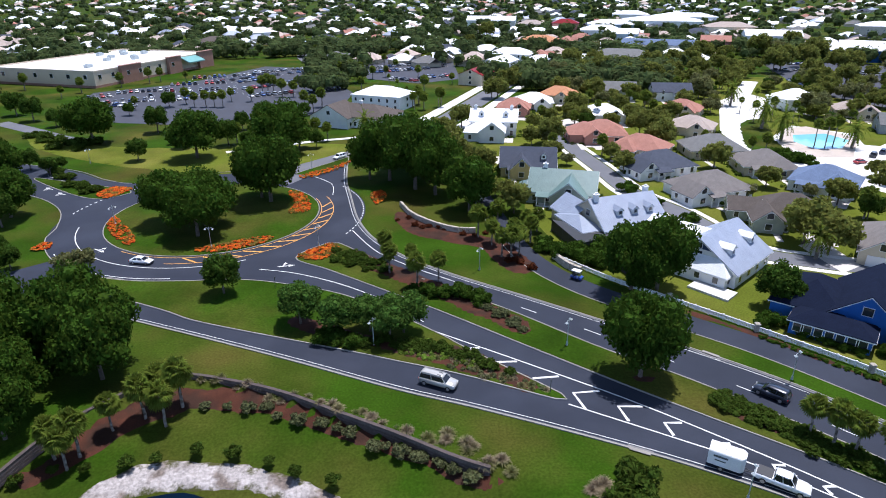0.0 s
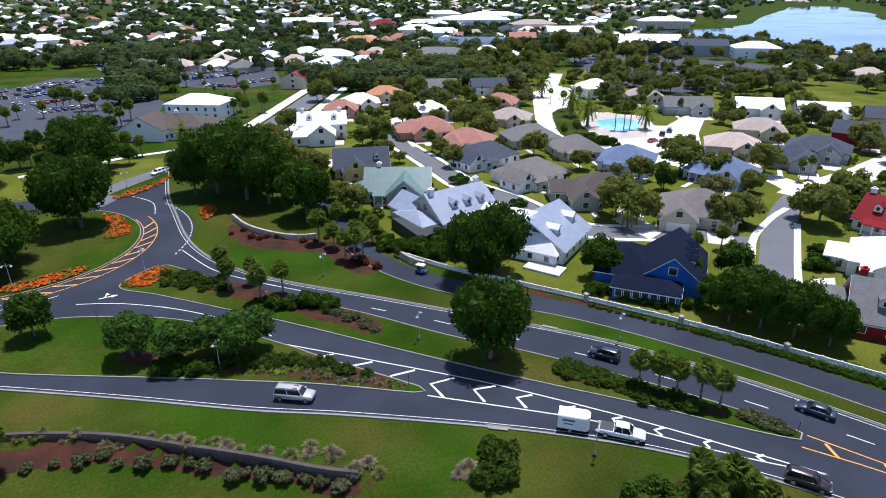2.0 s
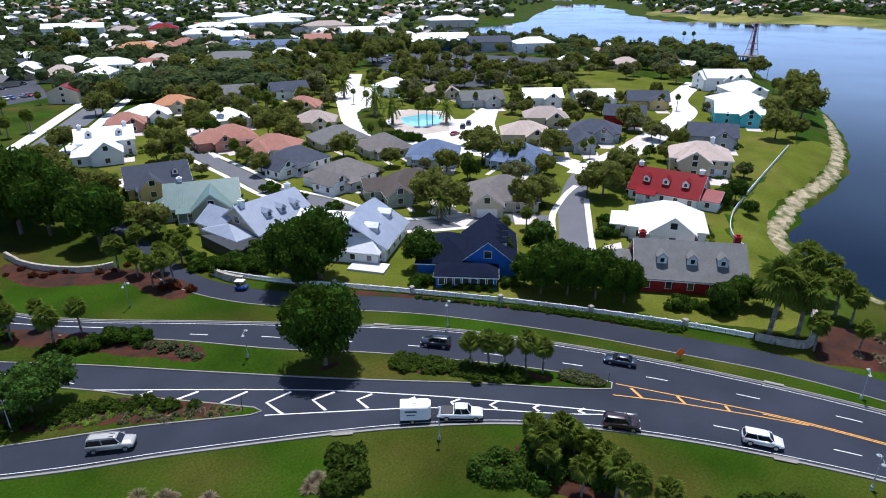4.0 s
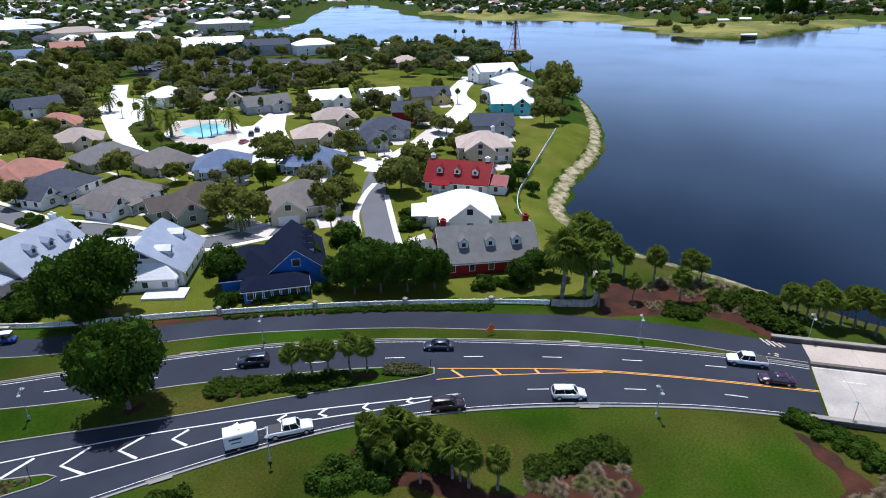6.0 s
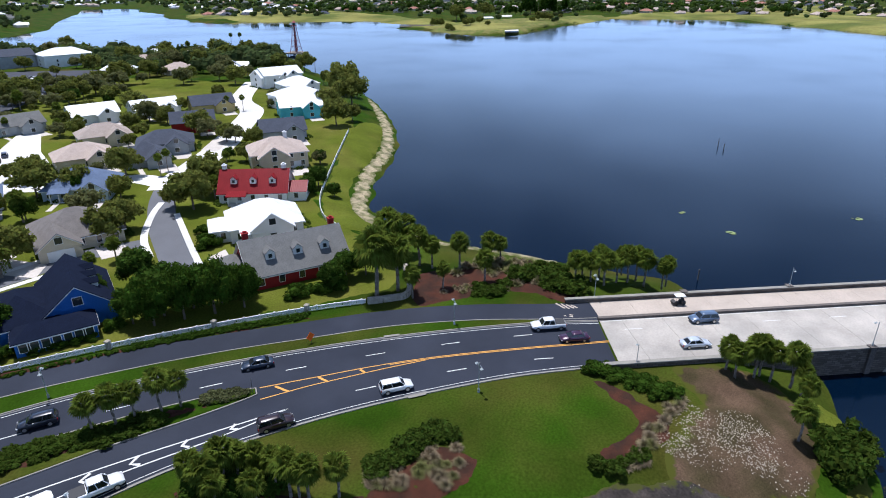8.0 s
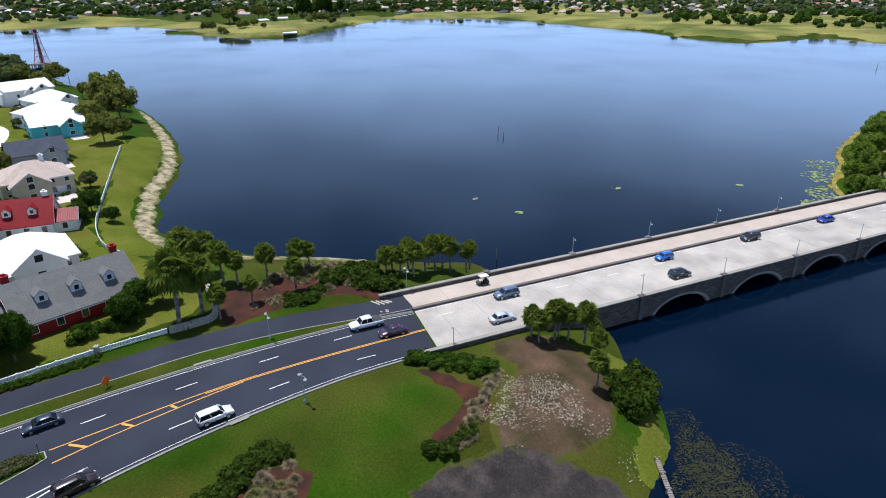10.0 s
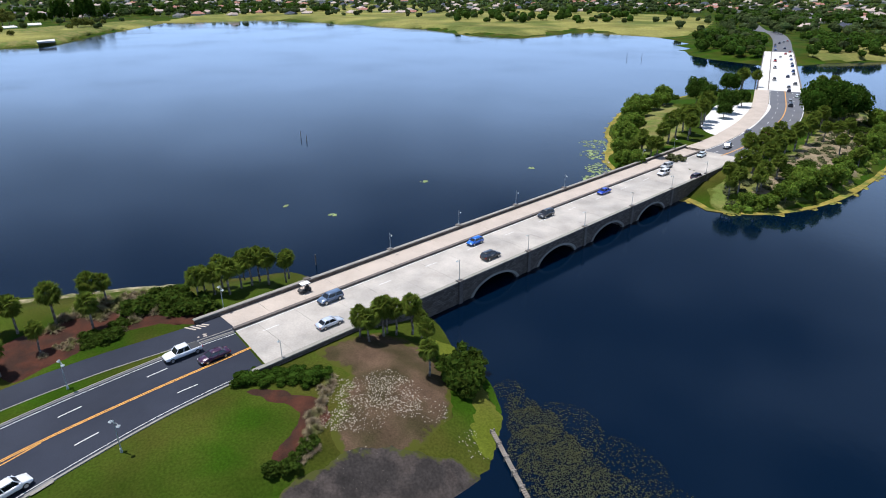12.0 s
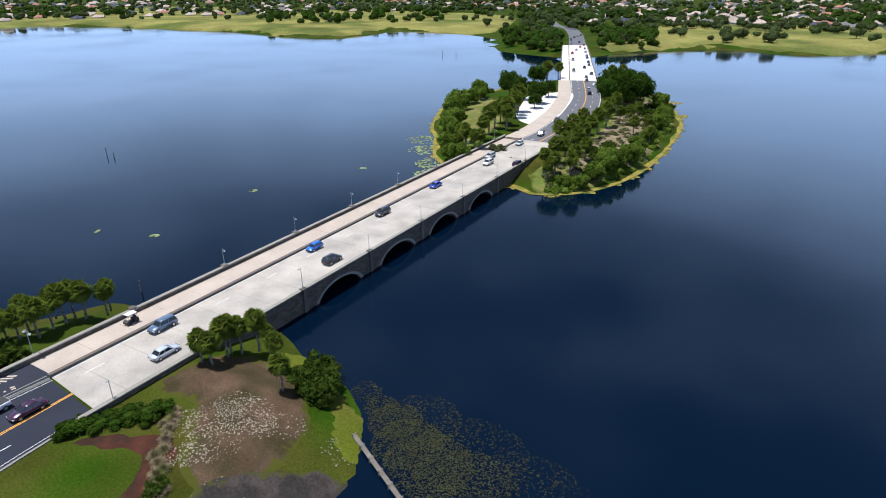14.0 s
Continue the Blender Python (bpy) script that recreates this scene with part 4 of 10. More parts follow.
def tuft(x, y, r=0.9, group="", z=None):
    """A clump of ornamental grass."""
    COUNT["tuft"] = COUNT.get("tuft", 0) + 1
    var = COUNT["tuft"] % 3

    def make():
        rng = random.Random(var)
        s = Shape()
        for k in range(300):
            a, t, ln = rng.uniform(0, 6.28), 1.25 * math.sqrt(rng.uniform(0.0, 1.0)), rng.uniform(0.6, 1.1)
            d = Vector((math.cos(a) * math.sin(t), math.sin(a) * math.sin(t), math.cos(t)))
            w = Vector((-math.sin(a), math.cos(a), 0)) * 0.022
            mid = d * ln * 0.6
            tip = d * ln + Vector((0, 0, -0.25 * t * ln))
            s.add([tuple(-w * 0.5), tuple(mid - w), tuple(tip), tuple(mid + w)], [(0, 1, 2, 3)])
        return tagged(part("ornamental_grass", s, "tuft", None), "tan and green clump of ornamental grass", "ornamental grass", "ornamental grass clumps")

    zz = level(x, y) if z is None else z
    return placed(("tuft", var), make, pose(x, y, zz, 0, 0, (x * 71 + y * 13) % 360) @ Matrix.Diagonal((r, r, r * 0.9, 1)), "", group)


# ---- houses ----
def paint(name, color, rough=0.7, kind="plain"):
    if name not in M:
        if kind == "metal":
            M[name] = ribbed(name, color, 0.45, 0, 0.36, 0.0, 0.03)
            M[name].node_tree.nodes["Principled BSDF"].inputs["Specular IOR Level"].default_value = 0.6 if min(color) > 0.25 else 0.06 if color[0] > 4 * color[1] else 0.22
        elif kind == "shingle":
            M[name] = material(name, color, 0.95, var=0.12, scale=0.7, fine=0.22, fine_scale=5.0, bump=0.02, spec=0.05)
        elif kind == "siding":
            M[name] = ribbed(name, color, 0.18, 2, 0.7, 0.0, 0.03, True)
        elif kind == "car":
            M[name] = material(name, color, 0.3, 0.1, spec=0.6, coat=0.7)
        else:
            M[name] = material(name, color, rough, var=0.08, scale=0.6, fine=0.05)
    return name


ROOF = {"white_metal": ((0.8, 0.81, 0.82), "metal"), "silver_metal": ((0.27, 0.305, 0.375), "metal"), "teal_metal": ((0.13, 0.2, 0.185), "metal"), "slate": ((0.07, 0.078, 0.1), "shingle"), "navy": ((0.009, 0.013, 0.028), "shingle"), "brown": ((0.1, 0.085, 0.075), "shingle"), "grey": ((0.16, 0.16, 0.155), "shingle"), "blue_grey": ((0.125, 0.165, 0.25), "shingle"), "terracotta": ((0.34, 0.17, 0.13), "shingle"), "tan": ((0.36, 0.3, 0.26), "shingle"), "beige": ((0.44, 0.36, 0.31), "shingle"), "red": ((0.2, 0.012, 0.016), "metal"), "taupe": ((0.17, 0.155, 0.145), "shingle"), "orange": ((0.45, 0.22, 0.12), "shingle")}
WALL = {"white": (0.72, 0.73, 0.73), "blue": (0.03, 0.13, 0.42), "pale_blue": (0.42, 0.52, 0.62), "red": (0.28, 0.02, 0.02), "cream": (0.55, 0.48, 0.35), "yellow": (0.5, 0.4, 0.17), "grey": (0.33, 0.35, 0.36), "teal": (0.12, 0.5, 0.55), "sage": (0.3, 0.34, 0.28), "tan": (0.42, 0.35, 0.27), "pink": (0.45, 0.22, 0.17), "navy": (0.04, 0.06, 0.13)}


def window_mesh(w, h):
    key = "win%.1f_%.1f" % (w, h)
    if key not in PROTO:
        PROTO[key] = (Shape().box(-w / 2 - 0.1, w / 2 + 0.1, -0.06, 0.05, -0.1, h + 0.1).data("frame", "white_paint"), Shape().box(-w / 2, w / 2, -0.085, 0.075, 0, h).data("pane", "glass"))
    return PROTO[key]


def window_on(house, x, y, z, rz, w=1.0, h=1.5, split=True):
    f, g = window_mesh(w, h)
    if not split:
        key = "joined%.1f_%.1f" % (w, h)
        if key not in PROTO:
            me = Shape().box(-w / 2 - 0.1, w / 2 + 0.1, -0.06, 0.05, -0.1, h + 0.1).box(-w / 2, w / 2, -0.085, 0.075, 0, h).data("window", "white_paint")
            me.materials.append(M["glass"])
            for i, p in enumerate(me.polygons):
                p.material_index = 1 if i > 5 else 0
            PROTO[key] = me
        f = PROTO[key]
    fr = part("window", f, "", house)
    fr.matrix_basis = pose(x, y, z, 0, 0, rz)
    if split:
        part("pane", g, "", fr)


def roof_shape(s, L, W, z, rise, kind, over=0.5, cx=0.0, cy=0.0, turn=False, t=0.16):
    """Roof of one block: two or four slopes with thickness and eaves."""
    a, b = L / 2 + over, W / 2 + over
    drop = rise * over / (W / 2)
    e = z - drop
    r = a if kind == "gable" else max(a - b, 0.05)
    v = [(-a, -b, e), (a, -b, e), (a, b, e), (-a, b, e), (-r, 0, z + rise), (r, 0, z + rise)]
    v += [(x, y, zz - t) for x, y, zz in v]
    f = [(0, 1, 5, 4), (2, 3, 4, 5), (7, 6, 10, 11), (9, 8, 11, 10)]
    if kind == "gable":
        f += [(3, 0, 6, 9), (1, 2, 8, 7)][:0] + [(0, 4, 10, 6), (4, 3, 9, 10), (1, 7, 11, 5), (5, 11, 8, 2)]
    else:
        f += [(1, 2, 5), (3, 0, 4), (8, 7, 11), (6, 9, 10)]
    f += [(0, 6, 7, 1), (2, 8, 9, 3)]
    if kind != "gable":
        f += [(1, 7, 8, 2), (3, 9, 6, 0)]
    if turn:
        v = [(-y, x, zz) for x, y, zz in v]
    s.add([(x + cx, y + cy, zz) for x, y, zz in v], f)


def wall_shape(s, L, W, z0, z, rise, kind, cx=0.0, cy=0.0, turn=False):
    a, b = L / 2, W / 2
    v = [(-a, -b, z0), (a, -b, z0), (a, b, z0), (-a, b, z0), (-a, -b, z), (a, -b, z), (a, b, z), (-a, b, z), (-a, 0, z + rise - 0.12), (a, 0, z + rise - 0.12)]
    f = [(0, 1, 5, 4), (2, 3, 7, 6)]
    f += [(3, 0, 4, 8, 7), (1, 2, 6, 9, 5)] if kind == "gable" else [(3, 0, 4, 7), (1, 2, 6, 5)]
    if turn:
        v = [(-y, x, zz) for x, y, zz in v]
    s.add([(x + cx, y + cy, zz) for x, y, zz in v], f)


HOUSES = []


def house(x, y, az, L, W, roof="grey", wall="white", eave=3.2, rise=3.0, kind="hip", wings=(), dormers=(), chimneys=(), porch=(), garage=(), label="", windows=True, group="houses by the lake", z=None, gable_paint="", garden=0.0, wing_roof="", front_gable="", bands=()):
    """wings: (cx, cy, length, width, eave, rise, kind, across); dormers: (x, side, size); chimneys: (x, y, colour); porch: (cx, cy, length, depth, side); garage: (x, y, turn)."""
    ob = tagged(new("house"), label, "house", group)
    rm, wm_ = paint("roof_" + roof, ROOF[roof][0], kind=ROOF[roof][1]), paint("wall_" + wall, WALL[wall], kind="siding")
    walls, roofs = Shape(), Shape()
    wall_shape(walls, L, W, -0.4, eave, rise, kind)
    roof_shape(roofs, L, W, eave, rise, kind)
    part("wall", walls, wm_, ob)
    part("roof", roofs, rm, ob)
    if windows is True:
        fa = Shape()
        roof_shape(fa, L, W, eave - 0.13, rise, kind, 0.54)
        part("fascia", fa, "white_paint", ob, "white eaves boards")
    blocks = [(0, 0, L, W, eave, rise, kind, False)]
    fine = math.hypot(x, y) < 128
    wr = paint("roof_" + wing_roof, ROOF[wing_roof][0], kind=ROOF[wing_roof][1]) if wing_roof else rm
    if front_gable:
        gx0 = -L / 2 - 0.06
        hw = W / 2 * 0.42
        tri = [(0, -hw, eave + rise * 0.56), (0, hw, eave + rise * 0.56), (0, 0, eave + rise * 0.96)]
        part("gable_panel", Shape().add([(gx0, b_, c_) for a_, b_, c_ in tri] + [(gx0 + 0.05, b_, c_) for a_, b_, c_ in tri], [(0, 2, 1), (3, 4, 5), (0, 1, 4, 3), (1, 2, 5, 4), (2, 0, 3, 5)]), paint("wall_" + front_gable, WALL[front_gable], kind="siding"), ob, "dark blue gable panel")
        window_on(ob, gx0 - 0.03, 0, eave + rise * 0.6, -90, 1.0, 1.1)
    for bx0, by0, bx1, by1, rz, n_, bw, bh, bz in bands:
        for i in range(n_):
            t_ = (i + 0.5) / n_
            window_on(ob, bx0 + (bx1 - bx0) * t_, by0 + (by1 - by0) * t_, bz, rz, bw, bh)
    for wg in wings:
        cx, cy, l, w, e, r, k, across = wg
        a, b2 = Shape(), Shape()
        wall_shape(a, l, w, -0.4, e, r, k, cx, cy, across)
        roof_shape(b2, l, w, e, r, k, 0.45, cx, cy, across)
        wg_ob = part("wing", a, paint("wall_" + gable_paint, WALL[gable_paint], kind="siding") if gable_paint else wm_, ob)
        part("roof", b2, wr, wg_ob)
        if windows is True:
            fa = Shape()
            roof_shape(fa, l, w, e - 0.13, r, k, 0.49, cx, cy, across)
            part("fascia", fa, "white_paint", wg_ob, "white eaves boards")
        blocks.append(wg)
    if windows:
        for cx, cy, l, w, e, r, k, across in blocks:
            for sg in (-1, 1):
                n = max(1, int(l / (3.4 if windows is True else windows)))
                for i in range(n):
                    px = (i + 0.5) / n * l - l / 2
                    py = sg * (w / 2 + 0.02)
                    for zz in ((0.9,) if e < 4.6 else (0.9, 3.6)):
                        if across:
                            window_on(ob, cx - py, cy + px, zz, 90 if sg < 0 else -90, split=windows is True and fine)
                        else:
                            window_on(ob, cx + px, cy + py, zz, 0 if sg < 0 else 180, split=windows is True and fine)
                px = sg * (l / 2 + 0.02)
                for zz in ([0.9] if e < 4.6 else [0.9, 3.6]) + ([e + r * 0.18] if k == "gable" and r > 2.4 else []):
                    if across:
                        window_on(ob, cx, cy + px, zz, 180 if sg > 0 else 0, 1.4, 1.4, split=windows is True and fine)
                    else:
                        window_on(ob, cx + px, cy, zz, 90 if sg > 0 else -90, 1.4, 1.4, split=windows is True and fine)
    for dx, side, size in dormers:
        d = Shape()
        w, h = 1.5 * size, 1.5 * size
        y0 = side * (W / 2) * 0.62
        zb = eave + rise * 0.38
        wall_shape(d, 2.6, w, zb - 0.6, zb + h * 0.75, h * 0.45, "gable", dx, y0 - side * 1.1, True)
        dm = part("dormer", d, "wall_white", ob)
        r_ = Shape()
        roof_shape(r_, 2.8, w, zb + h * 0.75, h * 0.45, "gable", 0.2, dx, y0 - side * 1.1, True, 0.1)
        part("roof", r_, wr, dm)
        f, g = window_mesh(0.7, 0.8)
        fr = part("window", f, "", dm)
        fr.matrix_basis = pose(dx, y0 + side * 0.22, zb + 0.15, 0, 0, 180 if side > 0 else 0)
        part("pane", g, "", fr)
    for cx, cy, col in chimneys:
        h = eave + rise + 0.9
        ch = part("chimney", Shape().box(cx - 0.55, cx + 0.55, cy - 0.45, cy + 0.45, eave, h).box(cx - 0.68, cx + 0.68, cy - 0.58, cy + 0.58, h, h + 0.15).box(cx - 0.3, cx + 0.3, cy - 0.25, cy + 0.25, h + 0.15, h + 0.5), paint("wall_" + col, WALL[col]), ob)
    if garden and not porch and math.hypot(x, y) < 215:
        porch = ((-L * 0.22, -W / 2 - 1.15, 4.6, 2.3, -1),)
        if not garage:
            garage = ((L * 0.24, -W / 2 - 0.02, 0),)
    for cx, cy, l, d, side in porch:
        p = Shape().box(cx - l / 2, cx + l / 2, cy - d / 2, cy + d / 2, -0.3, 0.25)
        pb = part("porch", p, "concrete", ob)
        n = max(2, int(l / 2.6))
        for i in range(n + 1):
            px = cx - l / 2 + 0.15 + i * (l - 0.3) / n
            part("column", Shape().box(px - 0.13, px + 0.13, cy + side * (d / 2 - 0.25) - 0.13, cy + side * (d / 2 - 0.25) + 0.13, 0.25, 2.75), "white_paint", pb)
        za, zc = 2.75, 3.5
        ya, yb = cy + side * (d / 2 + 0.3), cy - side * d / 2
        x0, x1 = cx - l / 2 - 0.3, cx + l / 2 + 0.3
        r_ = Shape().add([(x0, ya, za), (x1, ya, za), (x1, yb, zc), (x0, yb, zc), (x0, ya, za - 0.16), (x1, ya, za - 0.16), (x1, yb, zc - 0.16), (x0, yb, zc - 0.16)],
                         [(0, 1, 2, 3), (7, 6, 5, 4), (0, 4, 5, 1), (1, 5, 6, 2), (2, 6, 7, 3), (3, 7, 4, 0)])
        part("roof", r_, rm, pb)
    for gx_, gy_, rz in garage:
        s = Shape().box(-2.5, 2.5, -0.06, 0.04, 0, 2.3)
        for i in range(3):
            s.box(-2.45, 2.45, 0.04, 0.06, 0.08 + i * 0.75, 0.72 + i * 0.75)
        gd = part("garage_door", s, "wall_white", ob)
        gd.matrix_basis = pose(gx_, gy_, 0.05, 0, 0, rz)
    ob.matrix_basis = heading(x, y, level(x, y) if z is None else z, az)
    HOUSES.append((x, y))
    if garden:
        garden_of(x, y, az, L, W, garden)
    return ob


def garden_of(x, y, az, L, W, drive):
    """Low planting round a house, and its concrete drive and path."""
    m = heading(x, y, 0, az)
    rng = np.random.default_rng(int(abs(x * 13 + y * 7)))
    s = Shape()
    for _ in range(26):
        side = rng.integers(0, 4)
        t = rng.uniform(-0.5, 0.5)
        px, py = (t * L, -W / 2 - 1.0 - rng.uniform(0, 0.8)) if side == 0 else (t * L, W / 2 + 1.2) if side == 1 else (L / 2 + 1.1 + rng.uniform(0, 0.8), t * W) if side == 2 else (-L / 2 - 1.1, t * W)
        c = m @ Vector((px, py, 0))
        r = rng.uniform(0.5, 1.1)
        d = rng.normal(size=(26, 3))
        d /= np.linalg.norm(d, axis=1)[:, None]
        d[:, 2] = abs(d[:, 2])
        p = np.array(c) + d * r * rng.uniform(0.7, 1.1, (26, 1))
        tt = np.cross(d, rng.normal(size=(26, 3)))
        tt /= np.linalg.norm(tt, axis=1)[:, None] + 1e-9
        bt = np.cross(d, tt)
        q = r * rng.uniform(0.2, 0.42, (26, 1))
        s.add(np.stack([p - tt * q, p - bt * q, p + tt * q, p + bt * q], 1).reshape(-1, 3).tolist(), [(4 * i, 4 * i + 1, 4 * i + 2, 4 * i + 3) for i in range(26)])
    ob = tagged(new("garden_shrubs"), "low green planting around a house", "shrubs", "", "stuff")
    part("foliage", s, "shrub_leaf", ob)
    d = Shape()
    gx0 = L * 0.12
    d.box(gx0, gx0 + 5.6, -W / 2 - 4.6 - drive, -W / 2 - 0.2, -0.3, 0.075)
    d.box(-L * 0.3, -L * 0.3 + 1.4, -W / 2 - 4.6 - drive, -W / 2 - 0.2, -0.3, 0.078)
    dr = structure("driveway", d, "driveway", "pale concrete drive and path to a house")
    dr.matrix_basis = m


def planting(name, outline, count, r, h, mat, label, leaf=0.16, z=0.15, blades=34, ground=False):
    """A bed massed with low bushes that have grown together."""
    o = smooth_line(outline, 1.0, True)
    p = np.array(o)
    rng = np.random.default_rng(int(abs(outline[0][0] * 10) + abs(outline[0][1])))
    s = Shape()
    spread = rng.uniform(p.min(0), p.max(0), (count * 40, 2))
    spread = spread[signed(o, spread[:, 0], spread[:, 1]) > r * 0.3][:count]
    for x, y in spread.tolist():
        z = level(x, y) if ground else z
        q, hh = r * rng.uniform(0.7, 1.25), h * rng.uniform(0.7, 1.2)
        rings = [[(x + k * q * math.cos(i * 1.047) * rng.uniform(0.8, 1.1), y + k * q * math.sin(i * 1.047) * rng.uniform(0.8, 1.1), z + hh * u) for i in range(6)] for k, u in ((0.75, 0.0), (0.78, 0.45), (0.4, 0.82))]
        s.loft(rings)
        d = rng.normal(size=(blades, 3))
        d /= np.linalg.norm(d, axis=1)[:, None]
        d[:, 2] = abs(d[:, 2])
        c = np.array([x, y, z]) + d * np.array([q, q, hh]) * rng.uniform(0.75, 1.08, (blades, 1))
        t = np.cross(d, rng.normal(size=(blades, 3)))
        t /= np.linalg.norm(t, axis=1)[:, None] + 1e-9
        bt = np.cross(d, t)
        w = leaf * rng.uniform(0.6, 1.2, (blades, 1))
        s.add(np.stack([c - t * w, c + t * w, c + bt * w * 1.3 + d * w * 0.5], 1).reshape(-1, 3).tolist(), [(3 * i, 3 * i + 1, 3 * i + 2) for i in range(blades)])
    ob = tagged(new(name), label, "planting", "", "stuff")
    part("foliage", s, mat, ob)
    return ob


# ---- vehicles ----
def vehicle_parts(kind, paint_name, fine=True):
    P = {  # length, width, sill, belt, height, bonnet end, windscreen top, roof end, cabin end
        "sedan": (4.8, 1.84, 0.28, 0.92, 1.45, 1.15, 0.35, -1.1, -1.75),
        "suv": (4.8, 1.92, 0.32, 1.08, 1.75, 1.2, 0.5, -2.0, -2.3),
        "long_suv": (5.6, 2.02, 0.38, 1.2, 1.95, 1.5, 0.85, -2.45, -2.7),
        "hatchback": (4.1, 1.75, 0.28, 0.95, 1.5, 1.0, 0.4, -1.6, -1.95),
        "pickup": (5.8, 2.02, 0.42, 1.15, 1.92, 1.35, 0.75, -0.75, -1.0),
    }[kind]
    L, W, z0, zb, H, bo, wt_, re, ce = P
    w, h = W / 2, L / 2
    body, cab = Shape(), Shape()

    def ring(x, hw, lo, hi):
        return [(x, -hw * 0.86, lo), (x, -hw, lo + 0.16), (x, -hw, hi - 0.12), (x, -hw * 0.9, hi), (x, hw * 0.9, hi), (x, hw, hi - 0.12), (x, hw, lo + 0.16), (x, hw * 0.86, lo)]

    hood = zb - (0.02 if kind in ("pickup", "long_suv") else 0.1)
    body.loft([ring(-h, w * 0.86, z0 + 0.14, zb - 0.12), ring(-h + 0.22, w * 0.97, z0, zb), ring(ce, w, z0, zb), ring(bo, w, z0, zb), ring(h - 0.5, w * 0.96, z0, hood - 0.05), ring(h - 0.08, w * 0.84, z0 + 0.04, hood - 0.2), ring(h, w * 0.72, z0 + 0.12, hood - 0.34)])
    cab.loft([[(x, -a, z), (x, a, z), (x2, b, H - 0.05), (x2, -b, H - 0.05)] for x, x2, a, b, z in ((ce, re, w * 0.88, w * 0.7, zb), (bo, wt_, w * 0.88, w * 0.7, zb))])
    roof = Shape().loft([[(x, -w * 0.74 * k, H - 0.1 - d), (x, -w * 0.62 * k, H - d), (x, 0, H + 0.02 - d), (x, w * 0.62 * k, H - d), (x, w * 0.74 * k, H - 0.1 - d)] for x, k, d in ((re - 0.12, 0.94, 0.06), (re + 0.18, 1, 0.0), (wt_ - 0.3, 1, 0.0), (wt_ + 0.12, 0.94, 0.06))])
    out = [("body", body, paint_name), ("window_glass", cab, "car_glass"), ("roof", roof, paint_name)]
    if fine:
        for sg in (-1, 1):
            xs = [(bo, wt_), (ce, re)] + [((bo + ce) / 2 - 0.1, (wt_ + re) / 2 - 0.1)]
            for xa, xb in xs:
                out.append(("pillar", Shape().tube((xa, sg * w * 0.885, zb - 0.02), (xb, sg * w * 0.705, H - 0.05), 0.06, 0.05, 4), paint_name))
        for sg in (-1, 1):
            out.append(("headlight", Shape().box(h - 0.28, h - 0.06, sg * w * 0.72 - 0.16, sg * w * 0.72 + 0.16, hood - 0.36, hood - 0.2), "lamp_lens"))
            out.append(("taillight", Shape().box(-h + 0.0, -h + 0.12, sg * w * 0.78 - 0.12, sg * w * 0.78 + 0.12, zb - 0.42, zb - 0.12), "red_lens"))
            out.append(("mirror", Shape().box(bo - 0.35, bo - 0.15, sg * (w + 0.08) - 0.1, sg * (w + 0.08) + 0.1, zb, zb + 0.16), paint_name))
        out.append(("bumper", Shape().box(h - 0.12, h + 0.04, -w * 0.7, w * 0.7, z0 + 0.05, z0 + 0.3), "dark_plastic"))
    if kind == "pickup":
        out.append(("bed_cover", Shape().box(-h + 0.15, ce - 0.05, -w * 0.86, w * 0.86, zb - 0.02, zb + 0.05), "dark_plastic"))
    if kind == "long_suv":
        for sg in (-1, 1):
            out.append(("roof_rail", Shape().box(re + 0.1, wt_ - 0.1, sg * w * 0.6 - 0.03, sg * w * 0.6 + 0.03, H, H + 0.09), "alloy"))
        out.append(("sunroof", Shape().box(wt_ - 0.9, wt_ - 0.25, -0.4, 0.4, H, H + 0.012), "car_glass"))
    rad = 0.33 if kind in ("sedan", "hatchback") else 0.39
    wheels = [(sx * (h - 0.95), sg * (w - 0.11)) for sx in (-1, 1) for sg in (-1, 1)]
    return out, wheels, rad


def vehicle(kind, paint_name, x, y, az, label, color=None, fine=True, group="", z=0.06, name=""):
    if color:
        paint(paint_name, color, kind="car")
    key = ("car", kind, paint_name, fine)

    def make():
        ob = tagged(new(name or {"long_suv": "suv", "pickup": "pickup_truck", "hatchback": "hatchback_car", "sedan": "sedan_car"}.get(kind, kind)), label, {"pickup": "pickup truck"}.get(kind, "car"))
        out, wheels, rad = vehicle_parts(kind, paint_name, fine)
        for n, s, m in out:
            part(n, s, m, ob, smooth=n in ("body", "roof"))
        tk = "tyre%.2f" % rad
        if tk not in PROTO:
            PROTO[tk] = (Shape().tube((0, -0.12, 0), (0, 0.12, 0), rad, rad, 16).data("wheel", "rubber", False), Shape().tube((0, -0.13, 0), (0, 0.13, 0), rad * 0.62, rad * 0.62, 12).data("rim", "alloy"))
        if not fine:
            under = Shape()
            for wx, wy in wheels:
                under.tube((wx, wy - 0.11, rad), (wx, wy + 0.11, rad), rad, rad, 8)
            part("running_gear", under, "rubber", ob)
            return ob
        for wx, wy in wheels:
            wh = part("wheel", PROTO[tk][0], "", ob)
            wh.location = (wx, wy, rad)
            if fine:
                part("rim", PROTO[tk][1], "", wh)
        return ob

    return placed(key, make, heading(x, y, z, az), label, group)


